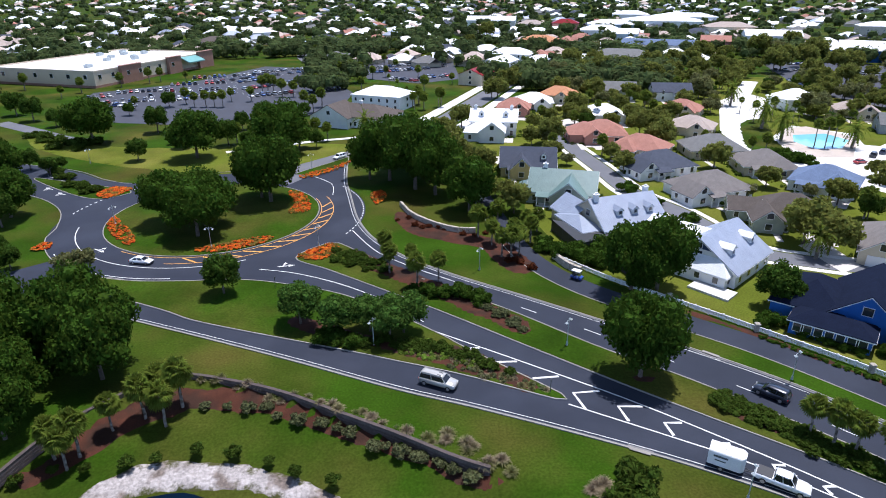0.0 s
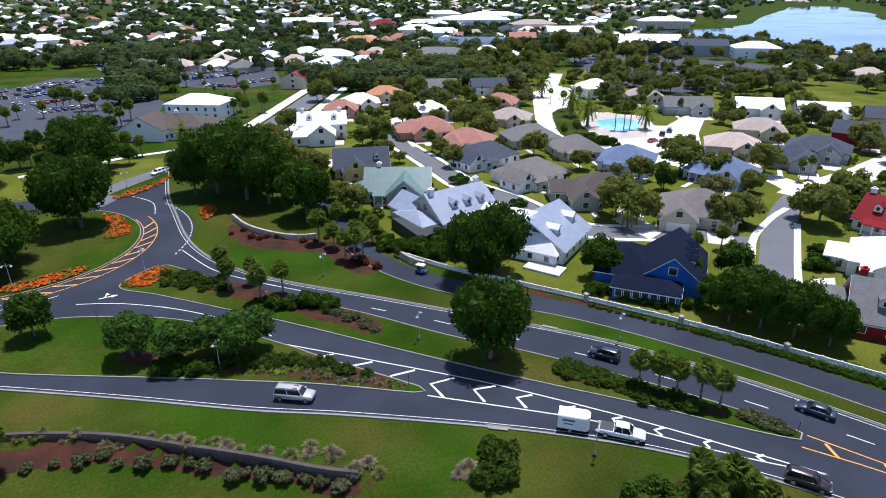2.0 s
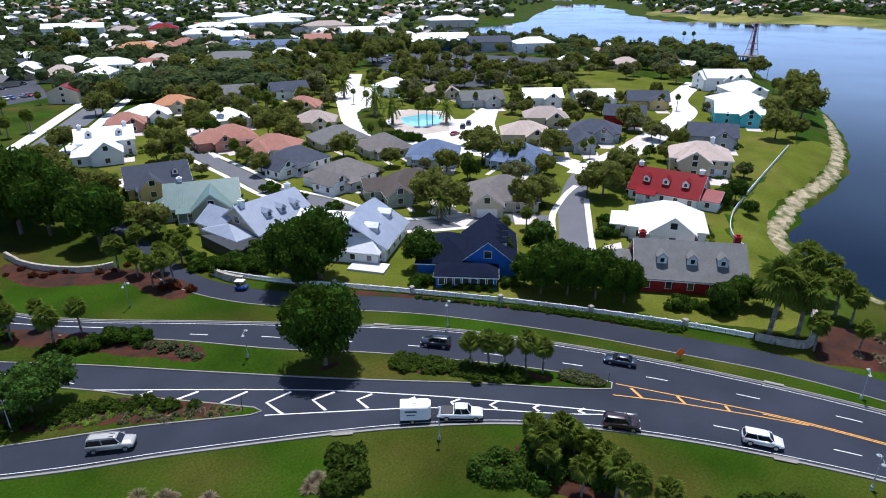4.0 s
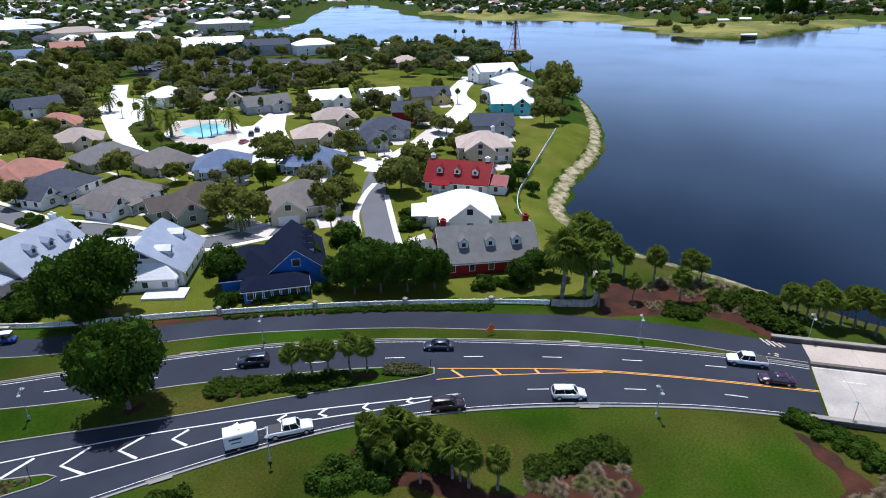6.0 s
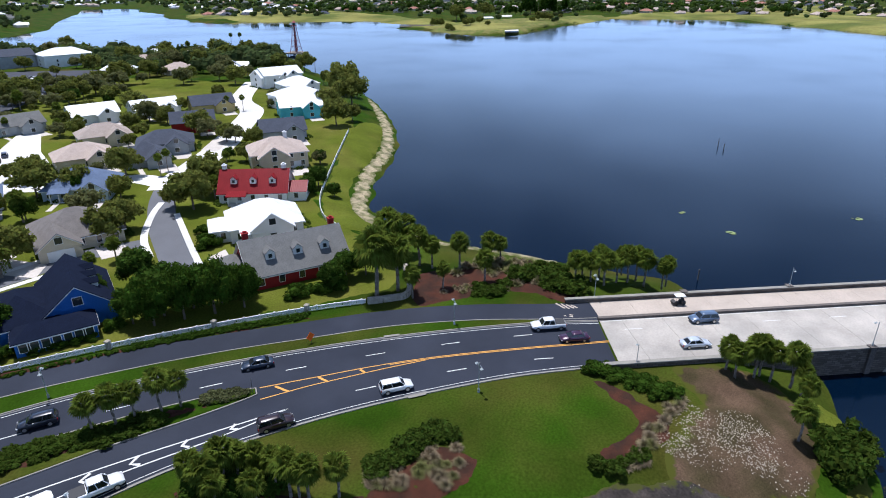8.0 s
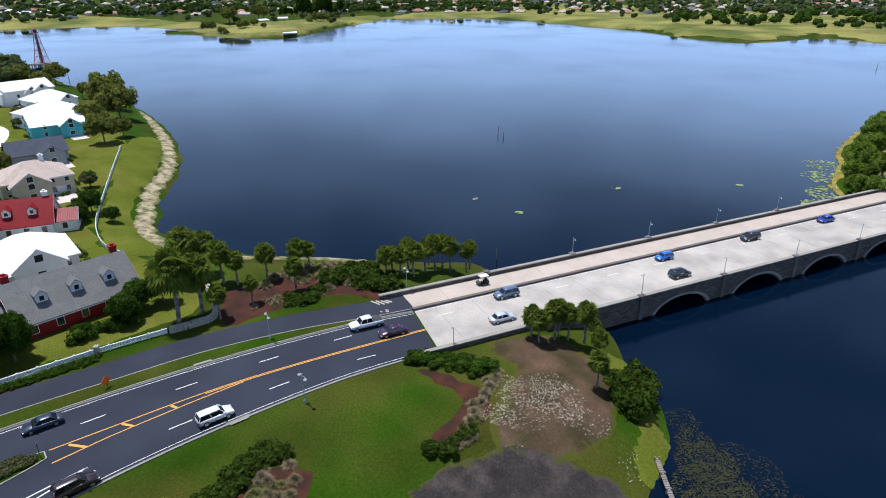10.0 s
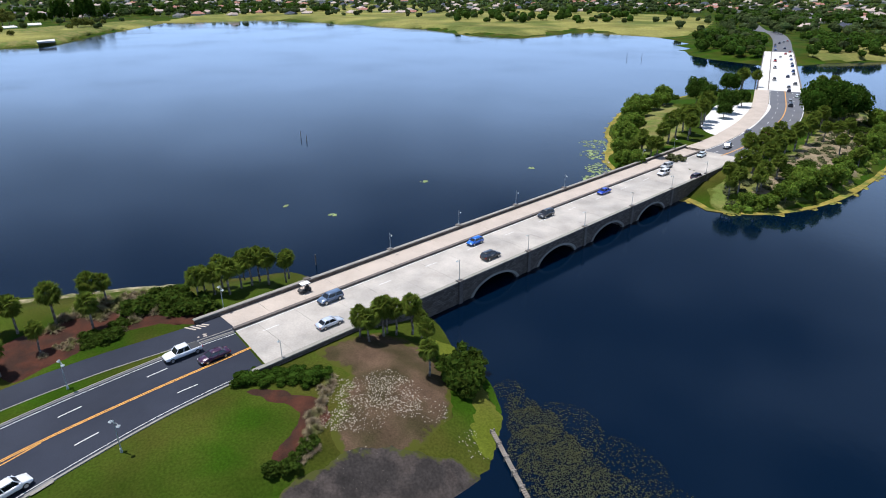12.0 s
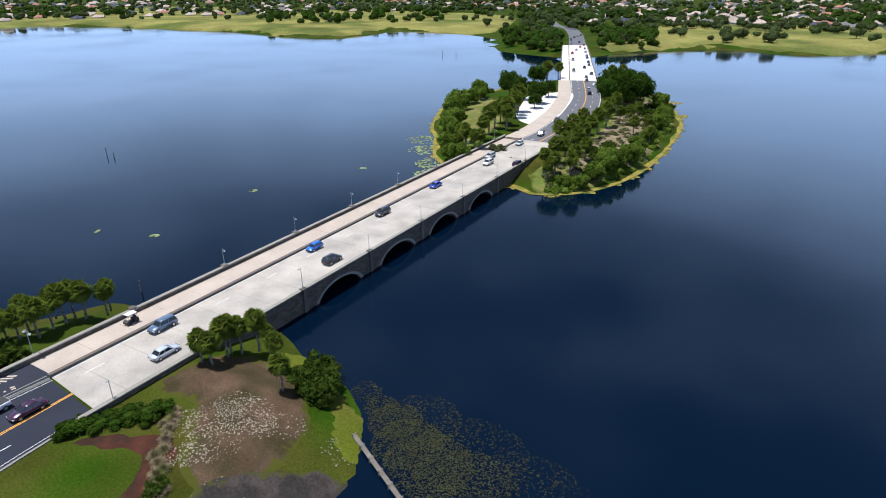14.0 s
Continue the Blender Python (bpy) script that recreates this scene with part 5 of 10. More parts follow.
# ---- street furniture ----
def street_lamp(x, y, az, h=4.9, z=None, heads=2, group="street lamps"):
    key = ("lamp", heads)

    def make():
        ob = tagged(new("street_lamp"), "grey-green street lamp with %s pendant lantern%s" % (("two", "s") if heads == 2 else ("one", "")), "street lamp", group)
        part("base", Shape().tube((0, 0, -0.1), (0, 0, 0.5), 0.2, 0.14, 10).tube((0, 0, 0.5), (0, 0, 0.62), 0.17, 0.12, 10), "pole_grey", ob)
        part("pole", Shape().tube((0, 0, 0.5), (0, 0, 4.9), 0.075, 0.05, 8).tube((0, 0, 4.85), (0, 0, 5.05), 0.09, 0.01, 8), "pole_grey", ob)
        for sg in ((-1, 1) if heads == 2 else (1,)):
            s = Shape()
            pts = [(0, 4.2), (0.25, 4.62), (0.55, 4.72), (0.8, 4.55)]
            for a, b2 in zip(pts, pts[1:]):
                s.tube((sg * a[0], 0, a[1]), (sg * b2[0], 0, b2[1]), 0.035, 0.035, 6)
            arm = part("arm", s, "pole_grey", ob)
            part("shade", Shape().tube((sg * 0.8, 0, 4.55), (sg * 0.8, 0, 4.36), 0.06, 0.27, 12), "pole_grey", ob)
            part("lantern", Shape().tube((sg * 0.8, 0, 4.37), (sg * 0.8, 0, 4.15), 0.22, 0.08, 12), "lamp_lens", ob, "white glass lantern")
        return ob

    return placed(key, make, heading(x, y, level(x, y) if z is None else z, az) @ Matrix.Scale(h / 4.9, 4), group=group)


def flower_bed(outline, label):
    """Bedding plants massed over a raised patch, each a small clump."""
    o = smooth_line(outline, 1.0, True)
    p = np.array(o)
    rng = np.random.default_rng(int(abs(outline[0][0] * 10)) + 1)
    n = int(min(900, 7 * (np.ptp(p[:, 0]) * np.ptp(p[:, 1]))))
    q = rng.uniform(p.min(0), p.max(0), (n, 2))
    q = q[signed(o, q[:, 0], q[:, 1]) > 0.1]
    s = Shape()
    for x, y in q.tolist():
        r, h = rng.uniform(0.22, 0.36), rng.uniform(0.3, 0.55)
        k = rng.uniform(0, 6.28)
        ring_ = [(x + r * math.cos(k + i * 1.256), y + r * math.sin(k + i * 1.256), 0.15 + h * 0.6) for i in range(5)]
        s.add(ring_ + [(x, y, 0.15 + h), (x, y, 0.1)], [(i, (i + 1) % 5, 5) for i in range(5)] + [((i + 1) % 5, i, 6) for i in range(5)])
    ob = tagged(new("flower_bed"), label, "flower bed", "flower beds", "stuff")
    ob.location = (0, 0, 0)
    part("blossom", s, "orange_flower" if "orange" in label else "shrub_leaf", ob)
    return ob


CAR_COLOURS = (("car_white", (0.75, 0.76, 0.77)), ("car_silver", (0.42, 0.43, 0.44)), ("car_black", (0.015, 0.016, 0.018)), ("car_grey", (0.12, 0.125, 0.13)), ("car_red", (0.35, 0.02, 0.02)), ("car_blue", (0.03, 0.08, 0.25)), ("car_navy", (0.02, 0.03, 0.07)))
PARK = random.Random(3)


def parked_row(x0, y0, x1, y1, n):
    az = math.degrees(math.atan2(x1 - x0, y1 - y0)) + 90
    m_ = heading(x0, y0, 0, az - 90)
    ln = math.hypot(x1 - x0, y1 - y0)
    bays = Shape()
    for i in range(n + 1):
        px = i * ln / n
        bays.add([(px - 0.06, -2.6, 0.056), (px + 0.06, -2.6, 0.056), (px + 0.06, 2.6, 0.056), (px - 0.06, 2.6, 0.056)], [(0, 1, 2, 3)])
    structure("bay_lines", bays, "road_marking", "white painted parking bay lines").matrix_basis = m_
    for i in range(n):
        if PARK.random() < 0.14:
            continue
        t = (i + 0.5) / n
        name, col = PARK.choice(CAR_COLOURS)
        kind = PARK.choice(("sedan", "suv", "suv", "hatchback"))
        vehicle(kind, name, x0 + (x1 - x0) * t, y0 + (y1 - y0) * t, az + PARK.choice((0, 180)), "parked %s %s in the car park" % (name[4:], kind), col, False, "parked cars", z=0.06)
FOOT_A, FOOT_B, FLAG = (805, 326), (828, 287), (29.6, 93.6)
HATCH = (((99.9, 11.7), (98.5, 9.9)), ((100.0, 10.8), (98.6, 9.1)), ((100.0, 9.9), (99.0, 8.3)), ((100.1, 9.0), (99.4, 7.8)), ((95.8, 9.6), (95.9, 9.3)), ((96.5, 8.8), (96.4, 8.2)), ((95.9, 8.7), (95.9, 8.1)))


# ---- houses near the lake ----
house(40.0, 135.3, 70, 16.5, 14.5, roof='silver_metal', wall='cream', eave=3.5, rise=4.9, kind='gable', dormers=((-3.0, -1, 1.0), (1.0, -1, 1.0), (5.0, -1, 1.0)), wings=((-10.2, 0.5, 5, 12, 3.0, 1.6, 'hip', False), (-7, 7, 9, 8, 3.2, 3.0, 'gable', True)), chimneys=((-7.0, -0.6, 'white'), (7.2, 0.8, 'white')), label='cream cottage with a silver metal roof and three dormers')
# white house: its dimmer main slopes are painted silver, its sunlit wings white
house(54.6, 115.2, 46.3, 16, 15.4, roof='silver_metal', wall='white', eave=3.3, rise=4.9, kind='gable', wings=((1.5, 8.2, 13, 16.5, 3.4, 3.5, 'gable', True), (-8.2, 0.6, 14.4, 3.6, 3.1, 2.0, 'hip', True)), dormers=((-4.2, -1, 1.15), (4.6, -1, 1.15)), wing_roof='white_metal', front_gable='navy', label='white house with bright standing-seam metal roofs and a deck')
house(72.0, 92.7, 38, 15.5, 11, roof='navy', wall='blue', eave=3.4, rise=4.4, kind='gable', wings=((-1.0, 8.3, 14, 11, 3.2, 3.0, 'hip', False), (-10.2, 4.0, 11.5, 5.4, 2.9, 1.3, 'hip', True)), bands=((-12.98, -1.4, -12.98, 9.4, -90, 7, 1.1, 1.4, 0.8), (-12.6, -1.82, -7.8, -1.82, 0, 3, 1.1, 1.4, 0.8)), dormers=((-3.0, -1, 0.9), (0.5, -1, 0.9), (4.0, -1, 0.9)), label='bright blue house with a dark shingle roof and a glazed porch')
house(98.3, 64.6, 133, 19.5, 12.5, roof='grey', wall='red', eave=3.2, rise=5.0, kind='gable', dormers=((-5.2, -1, 1.15), (0.2, -1, 1.15), (5.6, -1, 1.15)), chimneys=((-8.5, 1.0, 'red'), (8.8, 1.0, 'red')), wings=((-11.5, 1.5, 6, 8, 3.0, 2.2, 'hip', False),), label='red brick house with a grey shingle roof and three white dormers')
house(115.5, 82.5, 140, 16, 13, roof='white_metal', wall='white', eave=3.7, rise=4.0, kind='hip', wings=((1.0, -4.5, 9, 9, 3.7, 3.4, 'gable', True), (-9.5, -1, 5, 8, 3.2, 1.6, 'hip', False)), garden=4.0, label='white house with a bright metal roof and a side veranda')
house(136.0, 98.0, 158, 17.5, 11.5, roof='red', wall='white', eave=3.2, rise=4.6, kind='gable', dormers=((-5, -1, 1.1), (0, -1, 1.1), (5, -1, 1.1)), chimneys=((-8, 0.4, 'white'), (7.6, 0.4, 'white')), wings=((11, -1, 5, 7, 2.9, 1.8, 'gable', False),), garden=4.0, label='white house with a red metal roof and three dormers')
house(166.0, 110.5, 140, 17, 14, roof='beige', wall='cream', eave=5.4, rise=3.6, kind='hip', wings=((-2, -6, 8, 9, 5.0, 3, 'gable', True),), chimneys=((3, 0.5, 'white'),), garden=4.0, label='two-storey cream house with a beige shingle roof')
house(97.5, 120.0, 125, 17, 15, roof='taupe', wall='cream', eave=3.3, rise=4.4, kind='hip', wings=((-4.5, -7, 9, 8, 3.2, 3.0, 'gable', True),), garage=((-4.5, -11.6, 0),), garden=4.0, label='cream house with a brown shingle roof and a garage')
house(124.5, 146.0, 150, 17, 13, roof='blue_grey', wall='pale_blue', eave=3.3, rise=4.0, kind='hip', wings=((5, -6, 7, 7, 3.2, 2.6, 'gable', True),), garden=4.0, label='pale blue house with a blue-grey hipped roof')
house(105.0, 165.0, 128, 16, 14, roof='blue_grey', wall='white', eave=3.3, rise=3.8, kind='hip', wings=((3, -5, 9, 8, 3.2, 3, 'hip', True),), garden=4.0, label='white house with a blue-grey hipped roof')
house(82.0, 140.0, 105, 16, 12, roof='brown', wall='sage', eave=3.2, rise=4.0, kind='hip', wings=((-6, -6, 8, 6.5, 3.1, 2.6, 'gable', True), (-10, 1, 7, 7, 3, 2.2, 'gable', False)), garage=((0, -6.1, 0),), garden=4.0, label='grey-green house with a brown shingle roof')
house(70.5, 160.0, 70, 18, 13.5, roof='taupe', wall='white', eave=3.2, rise=3.8, kind='hip', wings=((-8, -3.5, 8, 6.5, 3.1, 2.6, 'gable', True),), garage=((-1, -6.85, 0),), garden=4.0, label='white house with a dark brown hipped roof and garage')
house(64.0, 182.0, 70, 18, 13, roof='slate', wall='white', eave=3.2, rise=3.8, kind='hip', wings=((-8, -3.5, 7, 6.5, 3.1, 2.6, 'gable', True),), garage=((0, -6.6, 0),), garden=4.0, label='white house with a slate-grey hipped roof')
house(31.0, 157.5, 105, 17, 12.5, roof='teal_metal', wall='sage', eave=3.6, rise=4.4, kind='gable', wings=((2, -5, 10, 9, 3.6, 3.8, 'gable', True), (-8, -2, 7, 8, 3.2, 2.4, 'hip', False)), chimneys=((-5, 0.5, 'white'),), garden=4.0, label='pale green house with a teal metal roof')
house(24.5, 182.0, 95, 16, 11, roof='slate', wall='yellow', eave=3.5, rise=4.4, kind='gable', wings=((-2, -4.5, 8, 6.5, 3.4, 3.2, 'gable', True),), dormers=((4.5, -1, 1.0),), garden=4.0, label='yellow house with a slate-grey gabled roof')
house(18.0, 234.0, 97, 17, 12, roof='white_metal', wall='white', eave=6.0, rise=3.4, kind='gable', wings=((0, -9, 14, 9, 4.2, 3.4, 'gable', True), (-4, -10, 12, 8, 3.6, 2.6, 'hip', False)), dormers=((-4.5, -1, 1.2), (4.5, -1, 1.2)), chimneys=((-7, 0, 'white'), (6.5, 0, 'white')), garden=4.0, label='large white house with bright metal roofs and dormers')
house(57.0, 226.0, 95, 16, 13, roof='terracotta', wall='pink', eave=3.4, rise=3.6, kind='hip', wings=((4, -5, 9, 8, 3.3, 2.8, 'hip', True),), garden=4.0, label='pink house with a terracotta hipped roof')
house(65.0, 203.0, 125, 17, 13, roof='terracotta', wall='cream', eave=3.3, rise=3.6, kind='hip', wings=((-3, -5, 9, 7, 3.2, 2.6, 'hip', True),), garden=4.0, label='cream house with a terracotta hipped roof')
house(88.0, 202.0, 90, 18, 14, roof='grey', wall='cream', eave=3.3, rise=3.8, kind='hip', garden=4.0, label='cream house with a grey shingle hipped roof')
house(96.0, 183.0, 95, 15, 13, roof='taupe', wall='cream', eave=3.3, rise=3.6, kind='hip', wings=((3, -5, 7, 7, 3.2, 2.6, 'hip', True),), garden=4.0, label='cream house with a grey-brown hipped roof')

# farther rows of houses
house(39.6, 285.4, 95, 17, 13, roof='white_metal', wall='white', eave=3.6, rise=3.4, kind='hip', windows=9.0, garden=5.0, wings=((3.4000000000000004, -5.46, 8, 7, 3.42, 2.6, 'gable', True),), label='white house with a bright metal roof among trees')
house(29.5, 272.8, 100, 14, 11, roof='terracotta', wall='pink', eave=3.4, rise=3.4, kind='hip', windows=9.0, garden=5.0, wings=((2.8000000000000003, -4.62, 8, 7, 3.23, 2.6, 'gable', True),), label='pink house with a terracotta roof among trees')
house(54.3, 303.2, 115, 18, 13, roof='orange', wall='cream', eave=3.6, rise=3.4, kind='hip', windows=9.0, garden=5.0, wings=((3.6, -5.46, 8, 7, 3.42, 2.6, 'gable', True),), label='cream house with a orange tiled roof among trees')
house(84.7, 313.2, 100, 17, 12, roof='grey', wall='white', eave=4.2, rise=3.4, kind='gable', windows=9.0, garden=5.0, wings=((3.4000000000000004, -5.04, 8, 7, 3.9899999999999998, 2.6, 'gable', True),), label='white house with a grey shingle roof among trees')
house(108.4, 305.7, 95, 18, 12, roof='slate', wall='white', eave=4.6, rise=3.4, kind='gable', windows=9.0, garden=5.0, wings=((3.6, -5.04, 8, 7, 4.369999999999999, 2.6, 'gable', True),), label='white house with a slate-grey shingle roof among trees')
house(101.2, 268.4, 120, 16, 13, roof='terracotta', wall='cream', eave=3.4, rise=3.4, kind='hip', windows=9.0, garden=5.0, wings=((3.2, -5.46, 8, 7, 3.23, 2.6, 'gable', True),), label='cream house with a terracotta roof among trees')
house(93.0, 234.1, 120, 16, 13, roof='tan', wall='cream', eave=3.4, rise=3.4, kind='hip', windows=9.0, garden=5.0, wings=((3.2, -5.46, 8, 7, 3.23, 2.6, 'gable', True),), label='cream house with a tan shingle roof among trees')
house(64.5, 258.7, 90, 17, 13, roof='white_metal', wall='white', eave=3.4, rise=3.4, kind='hip', windows=9.0, garden=5.0, wings=((3.4000000000000004, -5.46, 8, 7, 3.23, 2.6, 'gable', True),), label='white house with a bright metal roof among trees')
house(49.9, 223.3, 90, 12, 11, roof='terracotta', wall='pink', eave=3.4, rise=3.4, kind='hip', windows=9.0, garden=5.0, wings=((2.4000000000000004, -4.62, 8, 7, 3.23, 2.6, 'gable', True),), label='pink house with a terracotta roof among trees')
house(155.8, 282.5, 75, 17, 13, roof='white_metal', wall='white', eave=5.4, rise=3.4, kind='hip', windows=9.0, garden=5.0, wings=((3.4000000000000004, -5.46, 8, 7, 5.13, 2.6, 'gable', True),), label='white house with a bright metal roof among trees')
house(173.9, 233.1, 110, 20, 11, roof='grey', wall='grey', eave=3.8, rise=3.4, kind='gable', windows=9.0, garden=5.0, wings=((4.0, -4.62, 8, 7, 3.61, 2.6, 'gable', True),), label='grey house with a grey shingle roof among trees')
house(172.8, 264.1, 110, 16, 12, roof='tan', wall='cream', eave=3.6, rise=3.4, kind='hip', windows=9.0, garden=5.0, wings=((3.2, -5.04, 8, 7, 3.42, 2.6, 'gable', True),), label='cream house with a tan shingle roof among trees')
house(200.1, 220.3, 120, 18, 12, roof='white_metal', wall='white', eave=4.2, rise=3.4, kind='gable', windows=9.0, garden=5.0, wings=((3.6, -5.04, 8, 7, 3.9899999999999998, 2.6, 'gable', True),), label='white house with a bright metal roof among trees')
house(219.5, 206.1, 120, 19, 12, roof='white_metal', wall='white', eave=3.8, rise=3.4, kind='gable', windows=9.0, garden=5.0, wings=((3.8000000000000003, -5.04, 8, 7, 3.61, 2.6, 'gable', True),), label='white house with a bright metal roof among trees')
house(234.9, 187.9, 130, 18, 12, roof='slate', wall='yellow', eave=4.0, rise=3.4, kind='gable', windows=9.0, garden=5.0, wings=((3.6, -5.04, 8, 7, 3.8, 2.6, 'gable', True),), label='yellow house with a slate-grey shingle roof among trees')
house(201.2, 170.9, 140, 16, 11, roof='slate', wall='red', eave=3.8, rise=3.4, kind='gable', windows=9.0, garden=5.0, wings=((3.2, -4.62, 8, 7, 3.61, 2.6, 'gable', True),), label='dark red house with a slate-grey shingle roof among trees')
house(171.1, 158.3, 140, 18, 13, roof='slate', wall='grey', eave=3.6, rise=3.4, kind='hip', windows=9.0, garden=5.0, wings=((3.6, -5.46, 8, 7, 3.42, 2.6, 'gable', True),), label='grey house with a slate-grey shingle roof among trees')
house(154.3, 151.5, 130, 13, 11, roof='slate', wall='grey', eave=3.4, rise=3.4, kind='hip', windows=9.0, garden=5.0, wings=((2.6, -4.62, 8, 7, 3.23, 2.6, 'gable', True),), label='grey house with a slate-grey shingle roof among trees')
house(172.5, 187.1, 125, 17, 12, roof='tan', wall='cream', eave=3.8, rise=3.4, kind='hip', windows=9.0, garden=5.0, wings=((3.4000000000000004, -5.04, 8, 7, 3.61, 2.6, 'gable', True),), label='cream house with a tan shingle roof among trees')
house(147.1, 169.7, 125, 17, 13, roof='beige', wall='cream', eave=3.8, rise=3.4, kind='hip', windows=9.0, garden=5.0, wings=((3.4000000000000004, -5.46, 8, 7, 3.61, 2.6, 'gable', True),), label='cream house with a beige shingle roof among trees')
house(307.6, 198.2, 125, 22, 15, roof='white_metal', wall='white', eave=7.0, rise=3.4, kind='gable', windows=9.0, garden=5.0, wings=((4.4, -6.3, 8, 7, 6.6499999999999995, 2.6, 'gable', True),), label='white house with a bright metal roof among trees')
house(281.9, 171.1, 125, 18, 14, roof='white_metal', wall='white', eave=6.5, rise=3.4, kind='hip', windows=9.0, garden=5.0, wings=((3.6, -5.88, 8, 7, 6.175, 2.6, 'gable', True),), label='white house with a bright metal roof among trees')
house(237.6, 144.2, 140, 18, 12, roof='white_metal', wall='teal', eave=5.0, rise=3.4, kind='gable', windows=9.0, garden=5.0, wings=((3.6, -5.04, 8, 7, 4.75, 2.6, 'gable', True),), label='turquoise house with a bright metal roof among trees')
house(198.3, 128.8, 140, 16, 12, roof='slate', wall='grey', eave=4.0, rise=3.4, kind='gable', windows=9.0, garden=5.0, wings=((3.2, -5.04, 8, 7, 3.8, 2.6, 'gable', True),), label='grey house with a slate-grey shingle roof among trees')
house(256.1, 156.0, 120, 22, 16, roof='white_metal', wall='white', eave=6.0, rise=3.4, kind='hip', windows=9.0, garden=5.0, wings=((4.4, -6.72, 8, 7, 5.699999999999999, 2.6, 'gable', True),), label='white house with a bright metal roof among trees')
house(305.2, 201.6, 120, 18, 14, roof='white_metal', wall='white', eave=6.0, rise=3.4, kind='gable', windows=9.0, garden=5.0, wings=((3.6, -5.88, 8, 7, 5.699999999999999, 2.6, 'gable', True),), label='white house with a bright metal roof among trees')

# the club house by the street, and the town centre buildings
house(-34.5, 252.6, 112, 30, 18, roof='brown', wall='white', eave=4.5, rise=3.6, kind='hip', label='low white club house with a weathered shingle roof in the town', group='town buildings', windows=3.6, wings=((-8, -6, 13, 17, 4.4, 4.6, 'gable', True),), chimneys=((0, 0, 'white'),))
house(-29.0, 287.9, 112, 24, 16, roof='white_metal', wall='white', eave=6.5, rise=3.2, kind='hip', label='club hall with a bright white roof in the town', group='town buildings', windows=3.6)
house(19.3, 363.5, 25, 30, 14, roof='red', wall='cream', eave=6.0, rise=2.8000000000000003, kind='gable', label='row of shops with a red roof in the town', group='town buildings', windows=13.0)
house(31.7, 399.8, 25, 34, 16, roof='white_metal', wall='white', eave=7, rise=3.2, kind='gable', label='row of white shops in the town', group='town buildings', windows=13.0)
house(46.5, 461.6, 110, 30, 18, roof='white_metal', wall='white', eave=6, rise=3.6, kind='hip', label='white shop building in the town', group='town buildings', windows=13.0)
house(78.1, 544.4, 105, 36, 24, roof='orange', wall='cream', eave=7, rise=4.5, kind='hip', label='orange-roofed town building in the town', group='town buildings', windows=13.0)
house(120.0, 441.7, 110, 44, 24, roof='grey', wall='cream', eave=6, rise=4.5, kind='hip', label='long building with a grey roof in the town', group='town buildings', windows=13.0)
house(86.6, 429.0, 110, 30, 18, roof='white_metal', wall='cream', eave=5, rise=3.6, kind='hip', label='pale-roofed building in the town', group='town buildings', windows=13.0)
house(167.3, 512.3, 110, 56, 18, roof='blue_grey', wall='white', eave=7, rise=3.6, kind='gable', label='white building with a blue-grey roof in the town', group='town buildings', windows=13.0)
house(163.9, 610.9, 110, 30, 20, roof='white_metal', wall='pale_blue', eave=8, rise=4.0, kind='gable', label='pale blue building with white roof in the town', group='town buildings', windows=13.0)
house(215.0, 520.3, 110, 22, 18, roof='terracotta', wall='pink', eave=9, rise=3.6, kind='gable', label='brick-red town building in the town', group='town buildings', windows=13.0)
house(289.6, 581.6, 105, 46, 22, roof='white_metal', wall='white', eave=8, rise=4.4, kind='gable', label='large white building with gables in the town', group='town buildings', windows=13.0)
house(292.5, 458.8, 110, 40, 20, roof='white_metal', wall='blue', eave=8, rise=4.0, kind='gable', label='blue building with a white roof and dormers in the town', group='town buildings', windows=13.0)
house(312.3, 475.1, 115, 44, 20, roof='white_metal', wall='blue', eave=8, rise=4.0, kind='gable', label='blue lakeside building with a white roof and dormers in the town', group='town buildings', windows=13.0)
house(323.0, 423.3, 115, 34, 20, roof='slate', wall='grey', eave=8, rise=4.0, kind='gable', label='grey lakeside building in the town', group='town buildings', windows=13.0)
house(346.6, 395.0, 115, 32, 20, roof='white_metal', wall='white', eave=8, rise=4.0, kind='hip', label='white lakeside building in the town', group='town buildings', windows=13.0)
house(258.0, 790.6, 105, 90, 50, roof='white_metal', wall='white', eave=9, rise=4.5, kind='hip', label='wide white-roofed town building in the town', group='town buildings', windows=13.0)
house(56.6, 823.0, 100, 60, 26, roof='white_metal', wall='white', eave=8, rise=4.5, kind='gable', label='white-roofed building in the town', group='town buildings', windows=13.0)
house(134.9, 745.8, 100, 30, 20, roof='red', wall='pink', eave=9, rise=4.0, kind='hip', label='pink-roofed town building in the town', group='town buildings', windows=13.0)
house(185.6, 743.5, 100, 50, 30, roof='white_metal', wall='pale_blue', eave=8, rise=4.5, kind='hip', label='pale town building in the town', group='town buildings', windows=13.0)
house(298.9, 693.9, 100, 50, 30, roof='tan', wall='cream', eave=8, rise=4.5, kind='hip', label='tan-roofed town building in the town', group='town buildings', windows=13.0)
house(96.6, 747.6, 100, 30, 20, roof='tan', wall='cream', eave=8, rise=4.0, kind='hip', label='tan-roofed house in the town', group='town buildings', windows=13.0)
house(-186.4, 651.6, 60, 30, 22, roof='white_metal', wall='white', eave=7, rise=4.4, kind='hip', label='white-roofed house among trees in the town', group='town buildings', windows=13.0)
house(-202.6, 564.2, 60, 24, 18, roof='brown', wall='cream', eave=6, rise=3.6, kind='hip', label='brown-roofed house among trees in the town', group='town buildings', windows=13.0)
